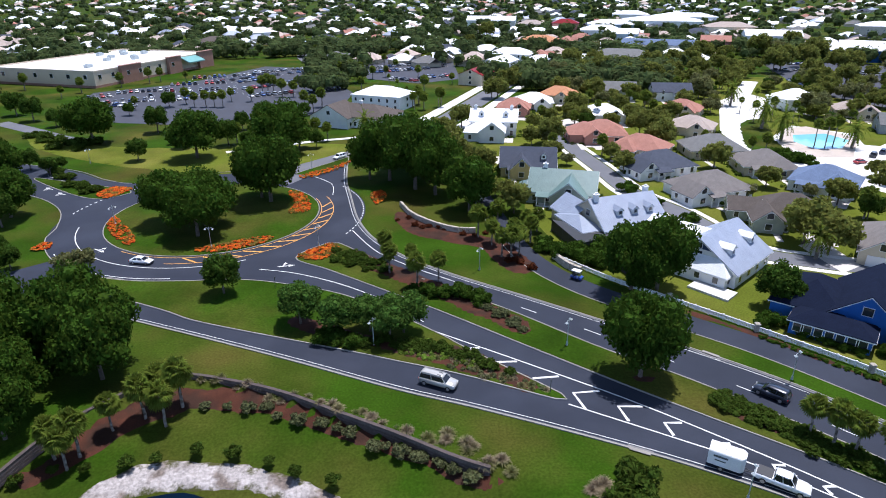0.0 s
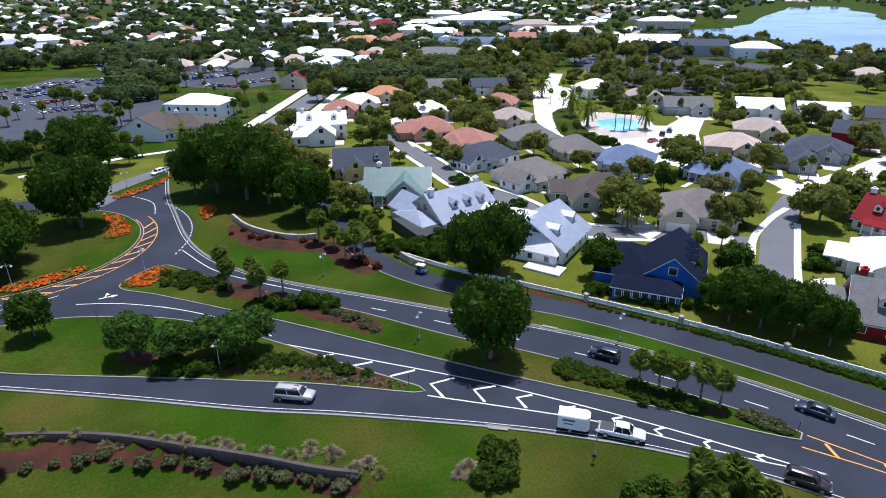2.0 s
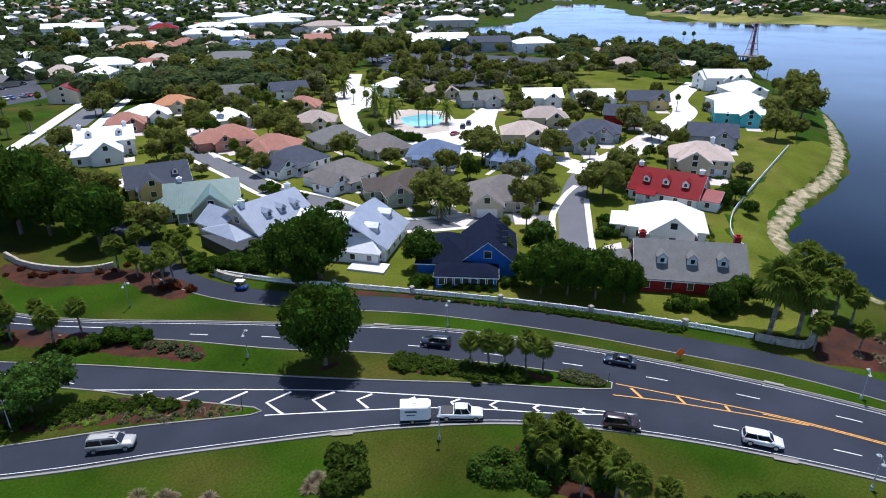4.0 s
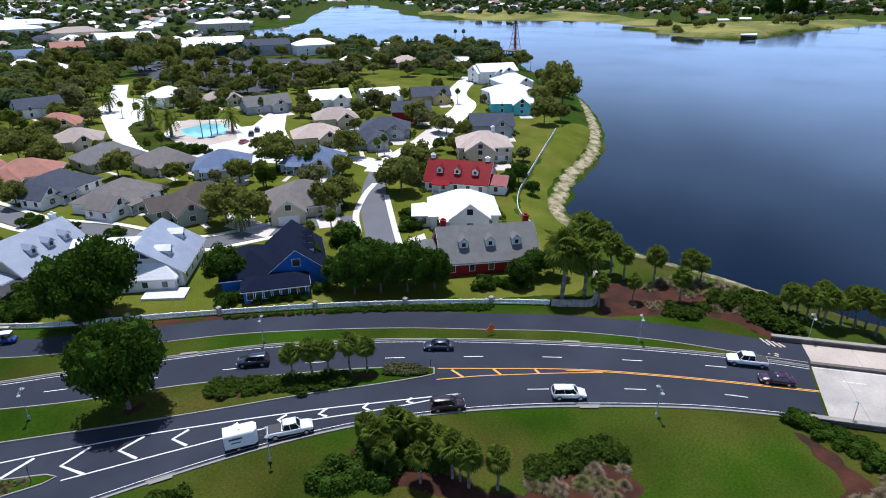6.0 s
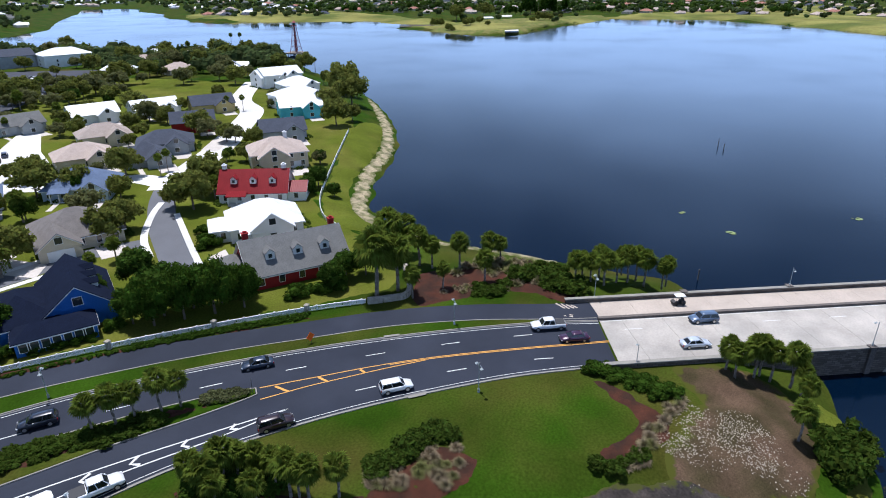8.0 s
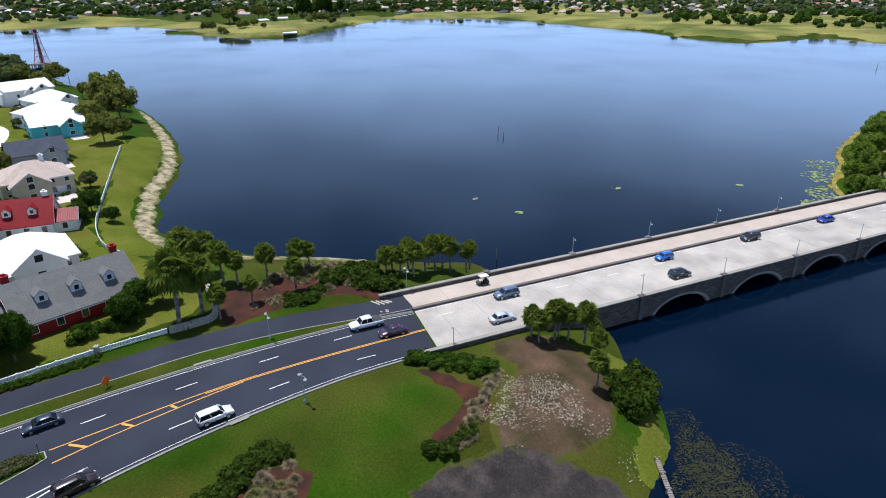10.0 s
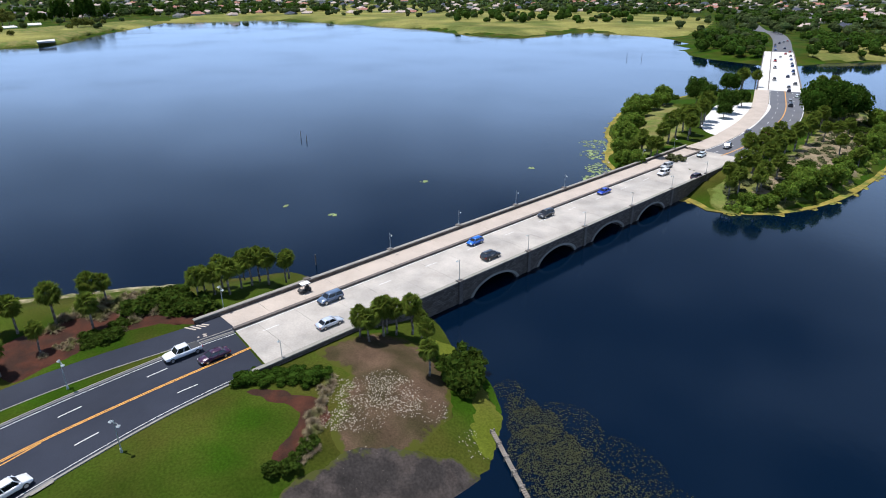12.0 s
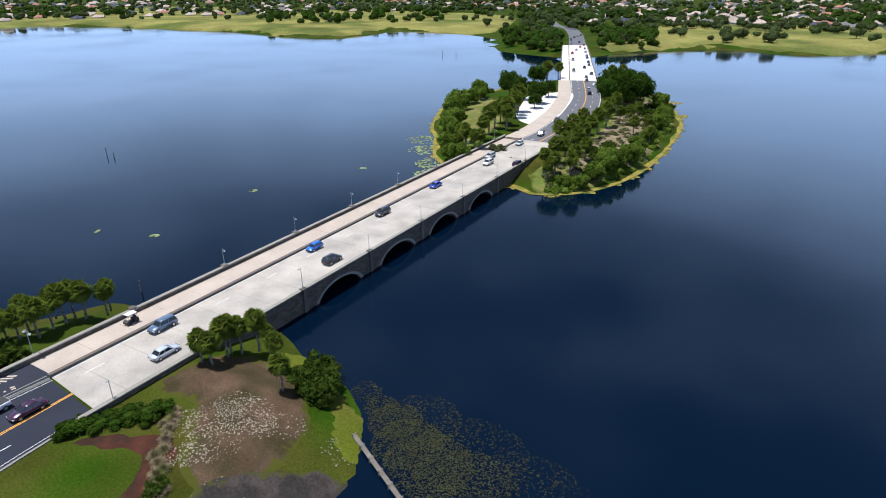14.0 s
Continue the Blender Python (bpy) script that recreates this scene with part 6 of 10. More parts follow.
house(313.0, 868.2, 100, 80, 40, roof='white_metal', wall='white', eave=9, rise=4.5, kind='hip', label='wide white-roofed building in the town', group='town buildings', windows=13.0)
house(486.6, 722.3, 110, 60, 30, roof='white_metal', wall='cream', eave=9, rise=4.5, kind='hip', label='pale-roofed waterfront building in the town', group='town buildings', windows=13.0)
house(259.8, 934.6, 100, 50, 30, roof='white_metal', wall='white', eave=9, rise=4.5, kind='hip', label='white-roofed town building in the town', group='town buildings', windows=13.0)
house(154.4, 654.4, 100, 40, 22, roof='white_metal', wall='white', eave=8, rise=4.4, kind='hip', label='white-roofed town building in the town', group='town buildings', windows=13.0)


# ---- trees ----
# oaks on the roundabout and beside the road
for x, y, h in ((-56.9, 130.5, 13.5), (-66.3, 139.1, 13), (-57.4, 137.1, 14), (-49.7, 157.8, 12.5), (-46.4, 154.6, 12),):
    tree("oak", x, y, h, "broad dark live oak on the roundabout lawn", "roundabout oaks", z=0.15, wide=0.85)
for x, y, h in ((-16.6, 173.3, 13), (-8.8, 165.3, 13), (-22.5, 174.4, 10), (-3.1, 160.3, 11), (-12.3, 185, 12), (5.7, 146.8, 9.5), (-5.1, 178.9, 11),):
    tree("oak", x, y, h, "broad dark live oak beside the cart path", "cart path oaks", wide=0.85)
for x, y, h in ((28.4, 75.9, 9.2),):
    tree("oak", x, y, h, "spreading dark green oak on the median", wide=0.78)
for x, y, h in ((39.7, 104.2, 10), (34.7, 104, 9),):
    tree("oak", x, y, h, "spreading oak beside the white fence", wide=0.8)
for x, y, h in ((-41.6, 102.4, 8),):
    tree("shade_tree", x, y, h, "rounded young oak on the lawn island", z=0.15)
for x, y, h in ((-24.8, 91.1, 7.5), (-17.8, 88, 7), (-12.7, 88.7, 6.5), (-9.3, 86.5, 7), (-7.1, 88.3, 6.5),):
    tree("feather_tree", x, y, h, "light feathery tree in the mulch bed", "island trees", z=0.15)
for x, y, h in ((-52.2, 79.5, 9.5), (-57.2, 81, 10), (-50.7, 75.5, 8.5), (-68.3, 80.2, 9), (-73.4, 84.6, 9), (-64.8, 72.1, 9), (-58.5, 67.5, 7.5), (-56.5, 62.5, 6.5)):
    tree("oak", x, y, h, "dense dark oak at the pond corner", "pond corner trees", wide=0.82)
for x, y, h in ((-88.4, 112.8, 5.5), (-93.3, 116.6, 6), (-105.7, 136.3, 8.5), (-111, 141.4, 9),):
    tree("shade_tree", x, y, h, "dense green tree by the slip road")
for x, y, h in ((-73.1, 112.3, 5), (-75.8, 111, 4.5),):
    tree("pale_tree", x, y, h, "grey-green tree beside the roundabout")
for x, y, h in ((-127.1, 218.2, 12), (-55, 202.1, 12), (-82.2, 198.7, 11), (-127.7, 168.5, 9), (-108.1, 143.2, 9),):
    tree("oak", x, y, h, "live oak beyond the roundabout", "oaks beyond the roundabout")
for x, y, h in ((-100.3, 195.4, 10), (-92.2, 212.3, 10), (-51.4, 211.9, 9), (-77.3, 215.4, 9), (-69.3, 212.1, 8), (-45.5, 211.9, 8), (-128.7, 184.5, 6), (-119.7, 179.6, 5.5), (-119.7, 185.7, 5.5),):
    tree("shade_tree", x, y, h, "leafy green tree beyond the roundabout", "trees beyond the roundabout")
for x, y, h in ((-137.7, 268.8, 7), (-111.3, 236, 9), (-128.4, 288.2, 7), (-99.7, 245.9, 9), (-79.9, 240.6, 9), (-72.4, 245.7, 9), (-61, 235.6, 9), (-61.2, 268, 8), (-156.8, 246.5, 9), (-172.7, 257.5, 9), (-187.4, 269.4, 10),):
    tree("shade_tree", x, y, h, "green tree along the car park edge", "car park edge trees")
# trees between the road and the houses
for x, y, h in ((71.2, 75.4, 6.2), (74.6, 72, 6.6), (77.9, 68.2, 6.6), (81.4, 64.6, 6)):
    tree("oak", x, y, h, "dense dark green oak behind the white fence", "oaks behind the fence", wide=0.72)
for x, y, h in ((35.5, 101.8, 8), (70.5, 79.2, 8.5), (74.4, 76.1, 8.5), (78.3, 73.1, 8), (81.4, 69.4, 8), (85, 67.7, 8), (58.4, 96.8, 7.5), (82.3, 88.6, 7.5), (97.6, 52.4, 8), (100.1, 49.4, 8), (92.6, 52.8, 5),):
    tree("shade_tree", x, y, h, "dark green tree beside the fence", "trees behind the fence")
for x, y, h in ((52.9, 194.8, 6), (71.3, 227.3, 10), (73.6, 211, 10), (74.7, 248.8, 9), (33.9, 239.9, 8), (36.9, 217.4, 7), (56, 270.8, 7), (82.3, 184.9, 7), (89.5, 166.3, 8), (53.1, 180, 5), (78.5, 125.8, 8), (80.8, 120.2, 8), (80.8, 136.9, 6), (98.4, 112, 6), (104.9, 113.4, 6), (121.9, 107.8, 9), (121.3, 112.9, 8), (134.2, 111.9, 8), (139.7, 146.2, 7), (123.5, 146.8, 7), (125.5, 175.4, 7), (127.1, 167.8, 6),):
    tree("street_tree", x, y, h)
for x, y, h in ((-1, 212.7, 8), (5.9, 243.2, 8), (13.2, 260.5, 7), (-2, 186.8, 9), (1.9, 176.5, 9), (10.5, 180.9, 7), (13.1, 158.7, 6), (16.8, 145.8, 6), (8.3, 151.9, 7), (22.2, 308.9, 8), (33.2, 337.7, 8), (79.7, 408.4, 9), (96, 415.4, 9), (105.7, 395.6, 9), (126, 400.5, 9), (130.4, 369.3, 8), (147.6, 374.8, 9), (168, 395.4, 10), (175.6, 375.8, 11), (202.1, 395.4, 11), (144.8, 324.7, 8), (171.4, 261.5, 7), (189.7, 326.8, 8), (214.5, 341.6, 9),):
    tree("street_tree", x, y, h)
for x, y, h in ((221.3, 287.2, 9), (214.4, 259.1, 8), (249.1, 355, 8), (217.1, 326.4, 8), (252.1, 272.1, 9), (270.8, 274.6, 9), (290.5, 277.1, 9), (320.9, 288.9, 9), (293.9, 251.6, 8), (313.2, 242.1, 9), (387.8, 285.8, 9), (200.9, 160.3, 7), (189.9, 155.7, 6), (185.4, 140.2, 6), (267.1, 176.1, 8), (248.6, 165.4, 7), (337.2, 254.1, 8), (329.7, 234, 7), (365, 297.2, 8),):
    tree("pale_tree", x, y, h)
for x, y, h in ((478.7, 540, 10), (313.8, 394.6, 8), (301.4, 353.6, 8), (314.6, 338.1, 9), (283.5, 284.2, 10), (312.8, 292.1, 9), (343.5, 304.1, 9), (356.5, 288.7, 9), (425.3, 326.6, 10), (476.7, 340.7, 10), (227.6, 263.4, 8), (219.6, 288, 9), (211, 368.9, 9), (166.7, 305.5, 7), (195.4, 286.1, 8), (413.4, 276.6, 9), (362.9, 233.3, 8), (345.7, 211.6, 8), (318.8, 172.9, 11), (290.8, 149.3, 12), (265.2, 132.7, 11), (246, 134.8, 9), (231.4, 116.2, 9), (222.2, 118.7, 8), (373.8, 220.5, 9), (303.3, 223.9, 9), (264.6, 206.1, 8), (401.3, 355.3, 9), (192.2, 160.9, 7), (186.3, 144.6, 6),):
    tree("street_tree", x, y, h)
for x, y, h in ((148.2, 86.2, 6), (144.2, 79.3, 6), (169.7, 97.3, 6), (73.7, 90, 5), (141.7, 85.8, 5), (76.5, 82.8, 7), (83, 79.6, 7),):
    tree("shade_tree", x, y, h, "green tree near the shore fence")
for x, y, h in ((121.1, 144.1, 7), (179.2, 314.7, 7),):
    tree("pine", x, y, h)
# palms
for x, y, h in ((46.3, 63.3, 5.5), (48.3, 61.4, 6), (50.1, 59.8, 5.5), (52.6, 57.8, 6.2), (54.4, 56.1, 5.8),):
    palm(x, y, h, group="median palms", z=0.15)
for x, y, h in ((-11.3, 110.9, 6), (-7.1, 112.7, 5.5), (-5.6, 104.7, 6.5), (-1.6, 107.1, 6.5), (-12.8, 117.6, 6),):
    palm(x, y, h, group="splitter palms", z=0.15)
for x, y, h in ((11.6, 119, 6.5), (13.5, 117.6, 7), (15.3, 119.9, 7), (18.6, 126.7, 6), (10, 126.7, 6), (12.1, 137, 6), (21, 133.4, 6),):
    palm(x, y, h, group="cart path palms")
for x, y, h in ((108.9, 32.6, 7), (104.2, 26.1, 7), (112.1, 27, 6.5), (114.1, 25.4, 6), (99.5, 33, 5), (93.9, 37.1, 6.5), (92.5, 43.6, 12), (95.8, 40.8, 11.5), (107.7, 40.9, 8), (107.2, 37.9, 7), (108.4, 47.7, 10), (112.2, 45.4, 9),):
    palm(x, y, h, group="shore palms")
for x, y, h in ((109.5, 9.5, 6.5), (111, 6.7, 6.5), (110, 4.1, 7), (112.5, 2, 7), (113.9, -0, 7), (115.7, -1.6, 7), (113.6, -3.2, 6.5), (113.4, -6.5, 6), (114.9, -7.2, 5.5), (112.5, 8.5, 6), (114.8, 5.4, 6), (117.5, 1.2, 6),):
    palm(x, y, h, group="bridge end palms", z=-0.6)
for x, y, h in ((86.9, -15.7, 6), (85.3, -16.8, 6.5), (87.4, -19.7, 6.5), (87.4, -21.9, 6.5), (86.7, -24.5, 6.5), (85, -25.6, 5), (80.9, -25.3, 5), (74.3, -23.5, 6), (88.5, -20.6, 6),):
    palm(x, y, h, group="bank palms", z=-0.8)
for x, y, h in ((45.7, 37.8, 5.8), (44.9, 33.2, 6), (45.1, 32.2, 5.5), (44.8, 30.8, 6), (46.6, 28, 6), (42, 35.7, 5), (40.6, 39.9, 5.5),):
    palm(x, y, h, group="lawn palms")
for x, y, h in ((43.7, 41, 6.5), (41.9, 43.9, 6), (41.3, 41.5, 6), (44.6, 39.7, 6.2), (45.3, 35.3, 5.6),):
    palm(x, y, h, group="lawn palms")
for x, y, h in ((-47.6, 59.7, 6.5), (-47, 61.7, 6.5), (-44.8, 66.1, 6), (-41.5, 68.4, 6.5), (-38.2, 67.2, 7), (-37.3, 70.9, 7), (-40.4, 71.6, 6.5), (-49.9, 61.2, 6),):
    palm(x, y, h, group="pond palms")
for x, y, h in ((76.9, 117.8, 6), (-30.2, 226.4, 8), (139.3, 209.3, 8),):
    palm(x, y, h, "date_palm")
for x, y, h in ((130.4, 287.5, 9), (120.1, 220, 8), (122.9, 240.1, 6),):
    palm(x, y, h, "date_palm")
for x, y, h in ((61.9, 254.9, 9), (82.1, 272.4, 9), (124.8, 251.8, 9), (133.6, 255.1, 10), (140.7, 251.7, 10), (127.5, 211.5, 11), (130.5, 210.1, 12), (134.2, 211.8, 11), (169.4, 230.3, 8), (-3.8, 286.4, 10), (-12.4, 290.5, 8), (-14.4, 279.4, 8), (-31.9, 351.4, 7), (-26, 332.2, 7), (-19.3, 307, 7), (143.9, 137.2, 7), (148.6, 138.5, 8), (50.4, 423, 9), (18.9, 386.4, 9), (29.9, 405.6, 9),):
    palm(x, y, h, "tall_palm", group="tall palms by the pool")
for x, y, h in ((382.6, 414.1, 13), (439.7, 428.5, 14), (456.8, 408, 13), (470.4, 391.6, 13), (574.6, 422.6, 13), (580.4, 415.5, 13), (393.6, 400.8, 10), (430.9, 598.6, 11), (233.2, 305.4, 8), (127.4, 270.6, 8), (154.8, 259.5, 8), (176.4, 268.7, 9), (144.7, 293.4, 8), (234.3, 179, 8), (238.7, 174, 8), (405.8, 230.6, 9), (316.8, 175.3, 9),):
    palm(x, y, h, "tall_palm", group="tall palms along the lake")
for x, y, h in ((83.4, 101.2, 5), (90.1, 101.8, 5), (87.6, 95.8, 5), (107.5, 204.8, 6), (101.6, 202.5, 6), (7.1, 129.9, 7), (10, 125.3, 6), (14.6, 124.7, 6), (18.2, 131.6, 6), (-11.5, 325.2, 8), (-36.3, 381.2, 7), (-43.6, 375.1, 7), (-53.9, 400, 7), (-66.5, 395.9, 7), (-65.2, 427.7, 7),):
    palm(x, y, h, "sabal_palm", group="garden palms")
for x, y, h in ((-226.6, 337.7, 8), (-190.9, 328.1, 8), (-191.9, 356.7, 7), (-179, 346.5, 8), (-169.5, 360.5, 8), (-165.8, 366.8, 8), (-123.3, 295.2, 7), (-116.6, 288.1, 7), (-111.3, 288, 7), (-107.3, 288, 7), (-103.4, 287.9, 7), (-95.6, 326.7, 9), (-92.7, 326.7, 9), (-89.7, 326.6, 9), (-82.4, 314.7, 8), (-76.7, 314.6, 8), (-63.9, 280.7, 8), (-58.8, 274.1, 8), (-57.4, 287.3, 8), (-43.3, 221.8, 7), (-48.3, 226.2, 7), (-97.5, 218, 7), (-75, 217.8, 7), (-70.2, 222, 7), (-13.3, 293.8, 8), (-10.2, 280, 8), (-2.6, 286.7, 8), (-15.7, 286.8, 7),):
    palm(x, y, h, group="car park palms")
# trees in the car parks and along the town streets
for x, y, h in ((-141.1, 281.6, 7), (-104.1, 302.4, 8), (-94.4, 302.3, 8), (-82, 345, 7), (-73.1, 354.8, 7), (-58.7, 344.6, 8), (-45.2, 334.9, 8), (-191.7, 311.4, 8), (-150.9, 366.6, 7), (-43.6, 375.8, 9), (-33, 413, 8), (-16.8, 375.4, 10), (-28.3, 458, 9), (-43, 442.3, 9), (-72, 427.9, 10), (-100.2, 495.4, 11), (-70.5, 376.3, 9), (-60.5, 400.3, 10), (-11.7, 441.6, 9), (3.1, 353.5, 8), (-9, 513, 10), (-67.8, 514.5, 11), (-42.2, 535.3, 11),):
    palm(x, y, h * 0.8, group="car park palms")
for x, y, h in ((20.3, 581.9, 12), (38.8, 638.7, 12), (32.9, 333.8, 9), (25, 308.4, 9), (56.6, 374.1, 9), (80, 410.8, 10), (92.3, 385.1, 9), (109.1, 397.1, 9), (153.2, 423.2, 12), (126.6, 396.8, 10), (179.4, 453.3, 11), (195.2, 452.9, 10), (189.2, 395.6, 12), (212.8, 408.1, 12), (234.3, 421.5, 11), (159.6, 351, 9), (133.4, 323.4, 8), (258, 451.5, 12), (241, 394.6, 11), (291.8, 548.9, 12), (235.1, 527.7, 12), (234.7, 487.1, 12), (247.8, 394.4, 10), (189, 314.2, 9), (246.9, 370.7, 10),):
    tree("street_tree", x, y, h, "leafy tree along the town street", "town trees")
# trees and palms on the islet
for x, y, h in ((132.9, -131.7, 6), (134.6, -137.7, 6.5), (133.8, -141.5, 6), (126, -135.9, 5.5), (128.8, -132, 6), (148, -153, 7), (145.6, -156.2, 7), (143.2, -159.5, 6.5), (150.3, -170.8, 7), (155, -179.9, 7), (158.2, -175.5, 7.5), (159.6, -190, 7), (171, -205, 7), (174, -212.7, 7), (132.4, -149.2, 6), (127.6, -138.9, 6), (161.1, -199.8, 6), (157.6, -201.4, 6), (146.9, -190.8, 6), (147, -198.7, 5.5), (162.7, -213, 6), (137.5, -188.2, 5), (176.8, -224.7, 7), (204.7, -262.1, 7.5), (201.6, -266.2, 7.5), (232, -286, 8), (127.9, -128.1, 5.5), (201, -241.2, 8), (139.5, -147, 6.5), (152.5, -164, 7), (147.5, -164.5, 6.5), (140, -153.5, 6), (237, -283, 8), (192, -236, 7)):
    palm(x, y, h * 1.3, group="islet palms")
for x, y, h in ((165.3, -129.6, 6), (170.3, -129.6, 6), (173.3, -139.8, 7), (168.6, -125.1, 5.5), (185.4, -155.3, 8), (179.2, -147.3, 7.5), (180.8, -157.4, 7.5), (196.1, -175.4, 8), (192.2, -164, 8), (204.7, -184.7, 8.5), (164.1, -131.2, 6), (268.6, -264.3, 8), (268.1, -272.5, 8), (262, -257, 8), (176, -134, 6), (187, -163, 8), (200, -180, 7.5)):
    palm(x, y, h * 1.3, group="islet palms")
for x, y, h in ((234.1, -205.1, 11.5), (228.7, -205, 11), (207.1, -196.7, 9.5), (224.3, -222.2, 10), (215.1, -205.5, 9), (252, -240, 11), (259, -248, 10)):
    tree("shade_tree", x, y, h, "dense green tree on the islet", "islet trees")
for x, y, h in ((182.8, -223.6, 12), (189.4, -232.1, 11.5), (184.4, -236.4, 10.5), (196, -246, 9)):
    tree("oak", x, y, h, "dark live oak beside the islet road", "islet trees")
for x, y, h in ((192.5, -139.5, 8), (203.6, -148.8, 8.5), (176.1, -126.1, 7), (168.7, -121.7, 6), (222.4, -161.6, 8), (226.4, -168.7, 8.5), (234.2, -181.4, 8), (238.8, -190.5, 8), (185, -136, 6.5), (163.3, -121.2, 6), (200.1, -143.9, 7), (212, -153, 7), (246, -196, 8)):
    tree("bank_tree", x, y, h)
for x, y, h in ((123.3, -149.1, 6), (121.3, -141.6, 6.5), (119.9, -134.4, 5.5), (125.4, -157.1, 6.5), (127.6, -165.6, 6), (150.7, -209.9, 7), (154, -217.1, 7), (139.1, -189.5, 6), (176.3, -245.8, 7), (157.7, -222.7, 7.5), (122.9, -129.6, 5), (131.6, -173.9, 6), (126.5, -152.5, 6), (166, -234, 6)):
    tree("bank_tree", x, y, h)
planting("islet_scrub", [(123, -126), (121, -142), (127, -166), (144, -203), (160, -230), (186, -257), (214, -278), (226, -276), (200, -248), (180, -226), (166, -204), (152, -178), (140, -156), (134, -138), (130, -128)], 330, 1.3, 1.1, "sage_leaf", "grey-green scrub over the islet", leaf=0.34, blades=40, ground=True)
planting("islet_scrub", [(120.5, -126), (119.5, -142), (124, -164), (140, -199), (156, -228), (166, -232), (150, -203), (135, -170), (128, -146), (127, -126)], 150, 1.6, 1.7, "fresh_leaf", "bright green bushes along the islet bank", leaf=0.36, blades=50, ground=True)
planting("islet_scrub", [(160, -121), (172, -121.5), (201, -141), (216, -150), (247, -180), (262, -204), (256, -206), (240, -186), (214, -160), (190, -143), (170, -128)], 170, 1.6, 1.7, "fresh_leaf", "bright green bushes along the islet bank", leaf=0.36, blades=50, ground=True)
ISLET_BEDS = random.Random(31)
tried = np.array([(ISLET_BEDS.uniform(116, 285), ISLET_BEDS.uniform(-300, -118)) for k in range(150)])
for (x, y), inside in zip(tried.tolist(), signed(ISLET_S, tried[:, 0], tried[:, 1]).tolist()):
    off = min(math.hypot(x - p[0], y - p[1]) for p in smooth_line(CAUSE[:6], 6))
    if 1.0 < inside < 16 and off > 17:
        shrub(x, y, ISLET_BEDS.uniform(1.0, 2.2), ISLET_BEDS.uniform(1.0, 2.2), ISLET_BEDS.choice(("shrub", "pale_shrub", "shrub")), group="islet shrubs")


# ---- beds, shrubs and grasses ----
patch('lawn_shore', [(121, 64), (126.4, 72.5), (138.7, 80), (156.3, 87), (185.3, 98), (214.7, 109), (232, 112), (236, 105), (209, 93.5), (185, 87), (158, 81), (137, 69), (129, 55), (124, 52)], 'lawn', 'bright grass running down to the lake', rise=0.25, step=2.0)
patch('lawn_gardens', [(30, 110), (60, 82.5), (88, 51), (98, 42), (112, 50), (126, 66), (160, 84), (230, 115), (300, 170), (300, 320), (200, 380), (60, 330), (15, 230), (20, 150)], 'lawn', 'bright mown lawn around the houses', rise=0.03, step=3.0)
patch('lawn_roundabout', [(-159.8, 236.5), (-130.2, 218.3), (-97.2, 212.3), (-62.8, 217.7), (-38.5, 217.5), (-29.7, 211.8), (-42.2, 195), (-54.4, 185.3), (-70.3, 180.5), (-93.2, 185.5), (-117.9, 195.5), (-145.1, 212.7)], 'lawn', 'bright mown grass beyond the roundabout', rise=0.03, step=2.0)
structure('forecourt', slab([(150.9, 212.3), (178, 233.7), (174.9, 220.5), (148.7, 190.4), (127.2, 174.5), (122.8, 176.6)], -0.4, 0.085), 'concrete', 'pale concrete forecourt with parked cars')
s = Shape()
ribbon(s, smooth_line([(87.7, 83.8), (95.9, 92), (108.1, 105.3), (121.7, 117.8), (133.2, 126.2)], 3), 3.3, 3.3, -0.4, 0.054)
structure('street_near', s, 'asphalt_old', 'grey asphalt street among the houses')
s = Shape()
ribbon(s, smooth_line([(133.2, 126.2), (137.5, 128.5), (159.6, 135.4), (180.3, 142.6), (210.3, 155.8), (239.3, 169.9), (263.2, 192.5), (315.2, 219.8)], 3), 5.2, 5.2, -0.4, 0.05)
structure('street', s, 'concrete', 'pale concrete street among the houses')
s = Shape()
ribbon(s, smooth_line([(39.7, 242.4), (43.2, 214.4), (47.6, 186.1), (50.9, 162), (58.4, 146.4), (65.2, 123.2), (76.5, 115.9), (88.6, 112.3), (99.5, 103.2)], 3), 3, 3, -0.4, 0.06)
structure('street_lane', s, 'asphalt_old', 'grey asphalt lane behind the houses')
s = Shape()
ribbon(s, sides(smooth_line([(39.7, 242.4), (43.2, 214.4), (47.6, 186.1), (50.9, 162), (58.4, 146.4), (65.2, 123.2), (76.5, 115.9), (88.6, 112.3)], 3), 4.2), 0.75, 0.75, -0.4, 0.12)
structure("footpath_lane", s, "concrete", "pale concrete footpath along the lane")
s = Shape()
ribbon(s, sides(smooth_line([(39.7, 242.4), (43.2, 214.4), (47.6, 186.1), (50.9, 162), (58.4, 146.4), (65.2, 123.2), (76.5, 115.9), (88.6, 112.3)], 3), -4.2), 0.75, 0.75, -0.4, 0.12)
structure("footpath_lane", s, "concrete", "pale concrete footpath along the lane")
s = Shape()
ribbon(s, smooth_line([(137.5, 128.5), (139, 143), (128.4, 151.6), (121.5, 166.3), (106.5, 181.7), (103.8, 211.8), (117.4, 248.2), (142.2, 304.3), (173.2, 362.1)], 3), 4.0, 4.0, -0.4, 0.07)
structure('street_cross', s, 'concrete', 'pale concrete street to the plaza')
s = Shape()
ribbon(s, smooth_line([(93.7, 96.5), (102.3, 105.9), (115, 114.9), (123.7, 119.5)], 3), 0.8, 0.8, -0.4, 0.12)
structure('footpath_street', s, 'concrete', 'narrow concrete footpath')
s = Shape()
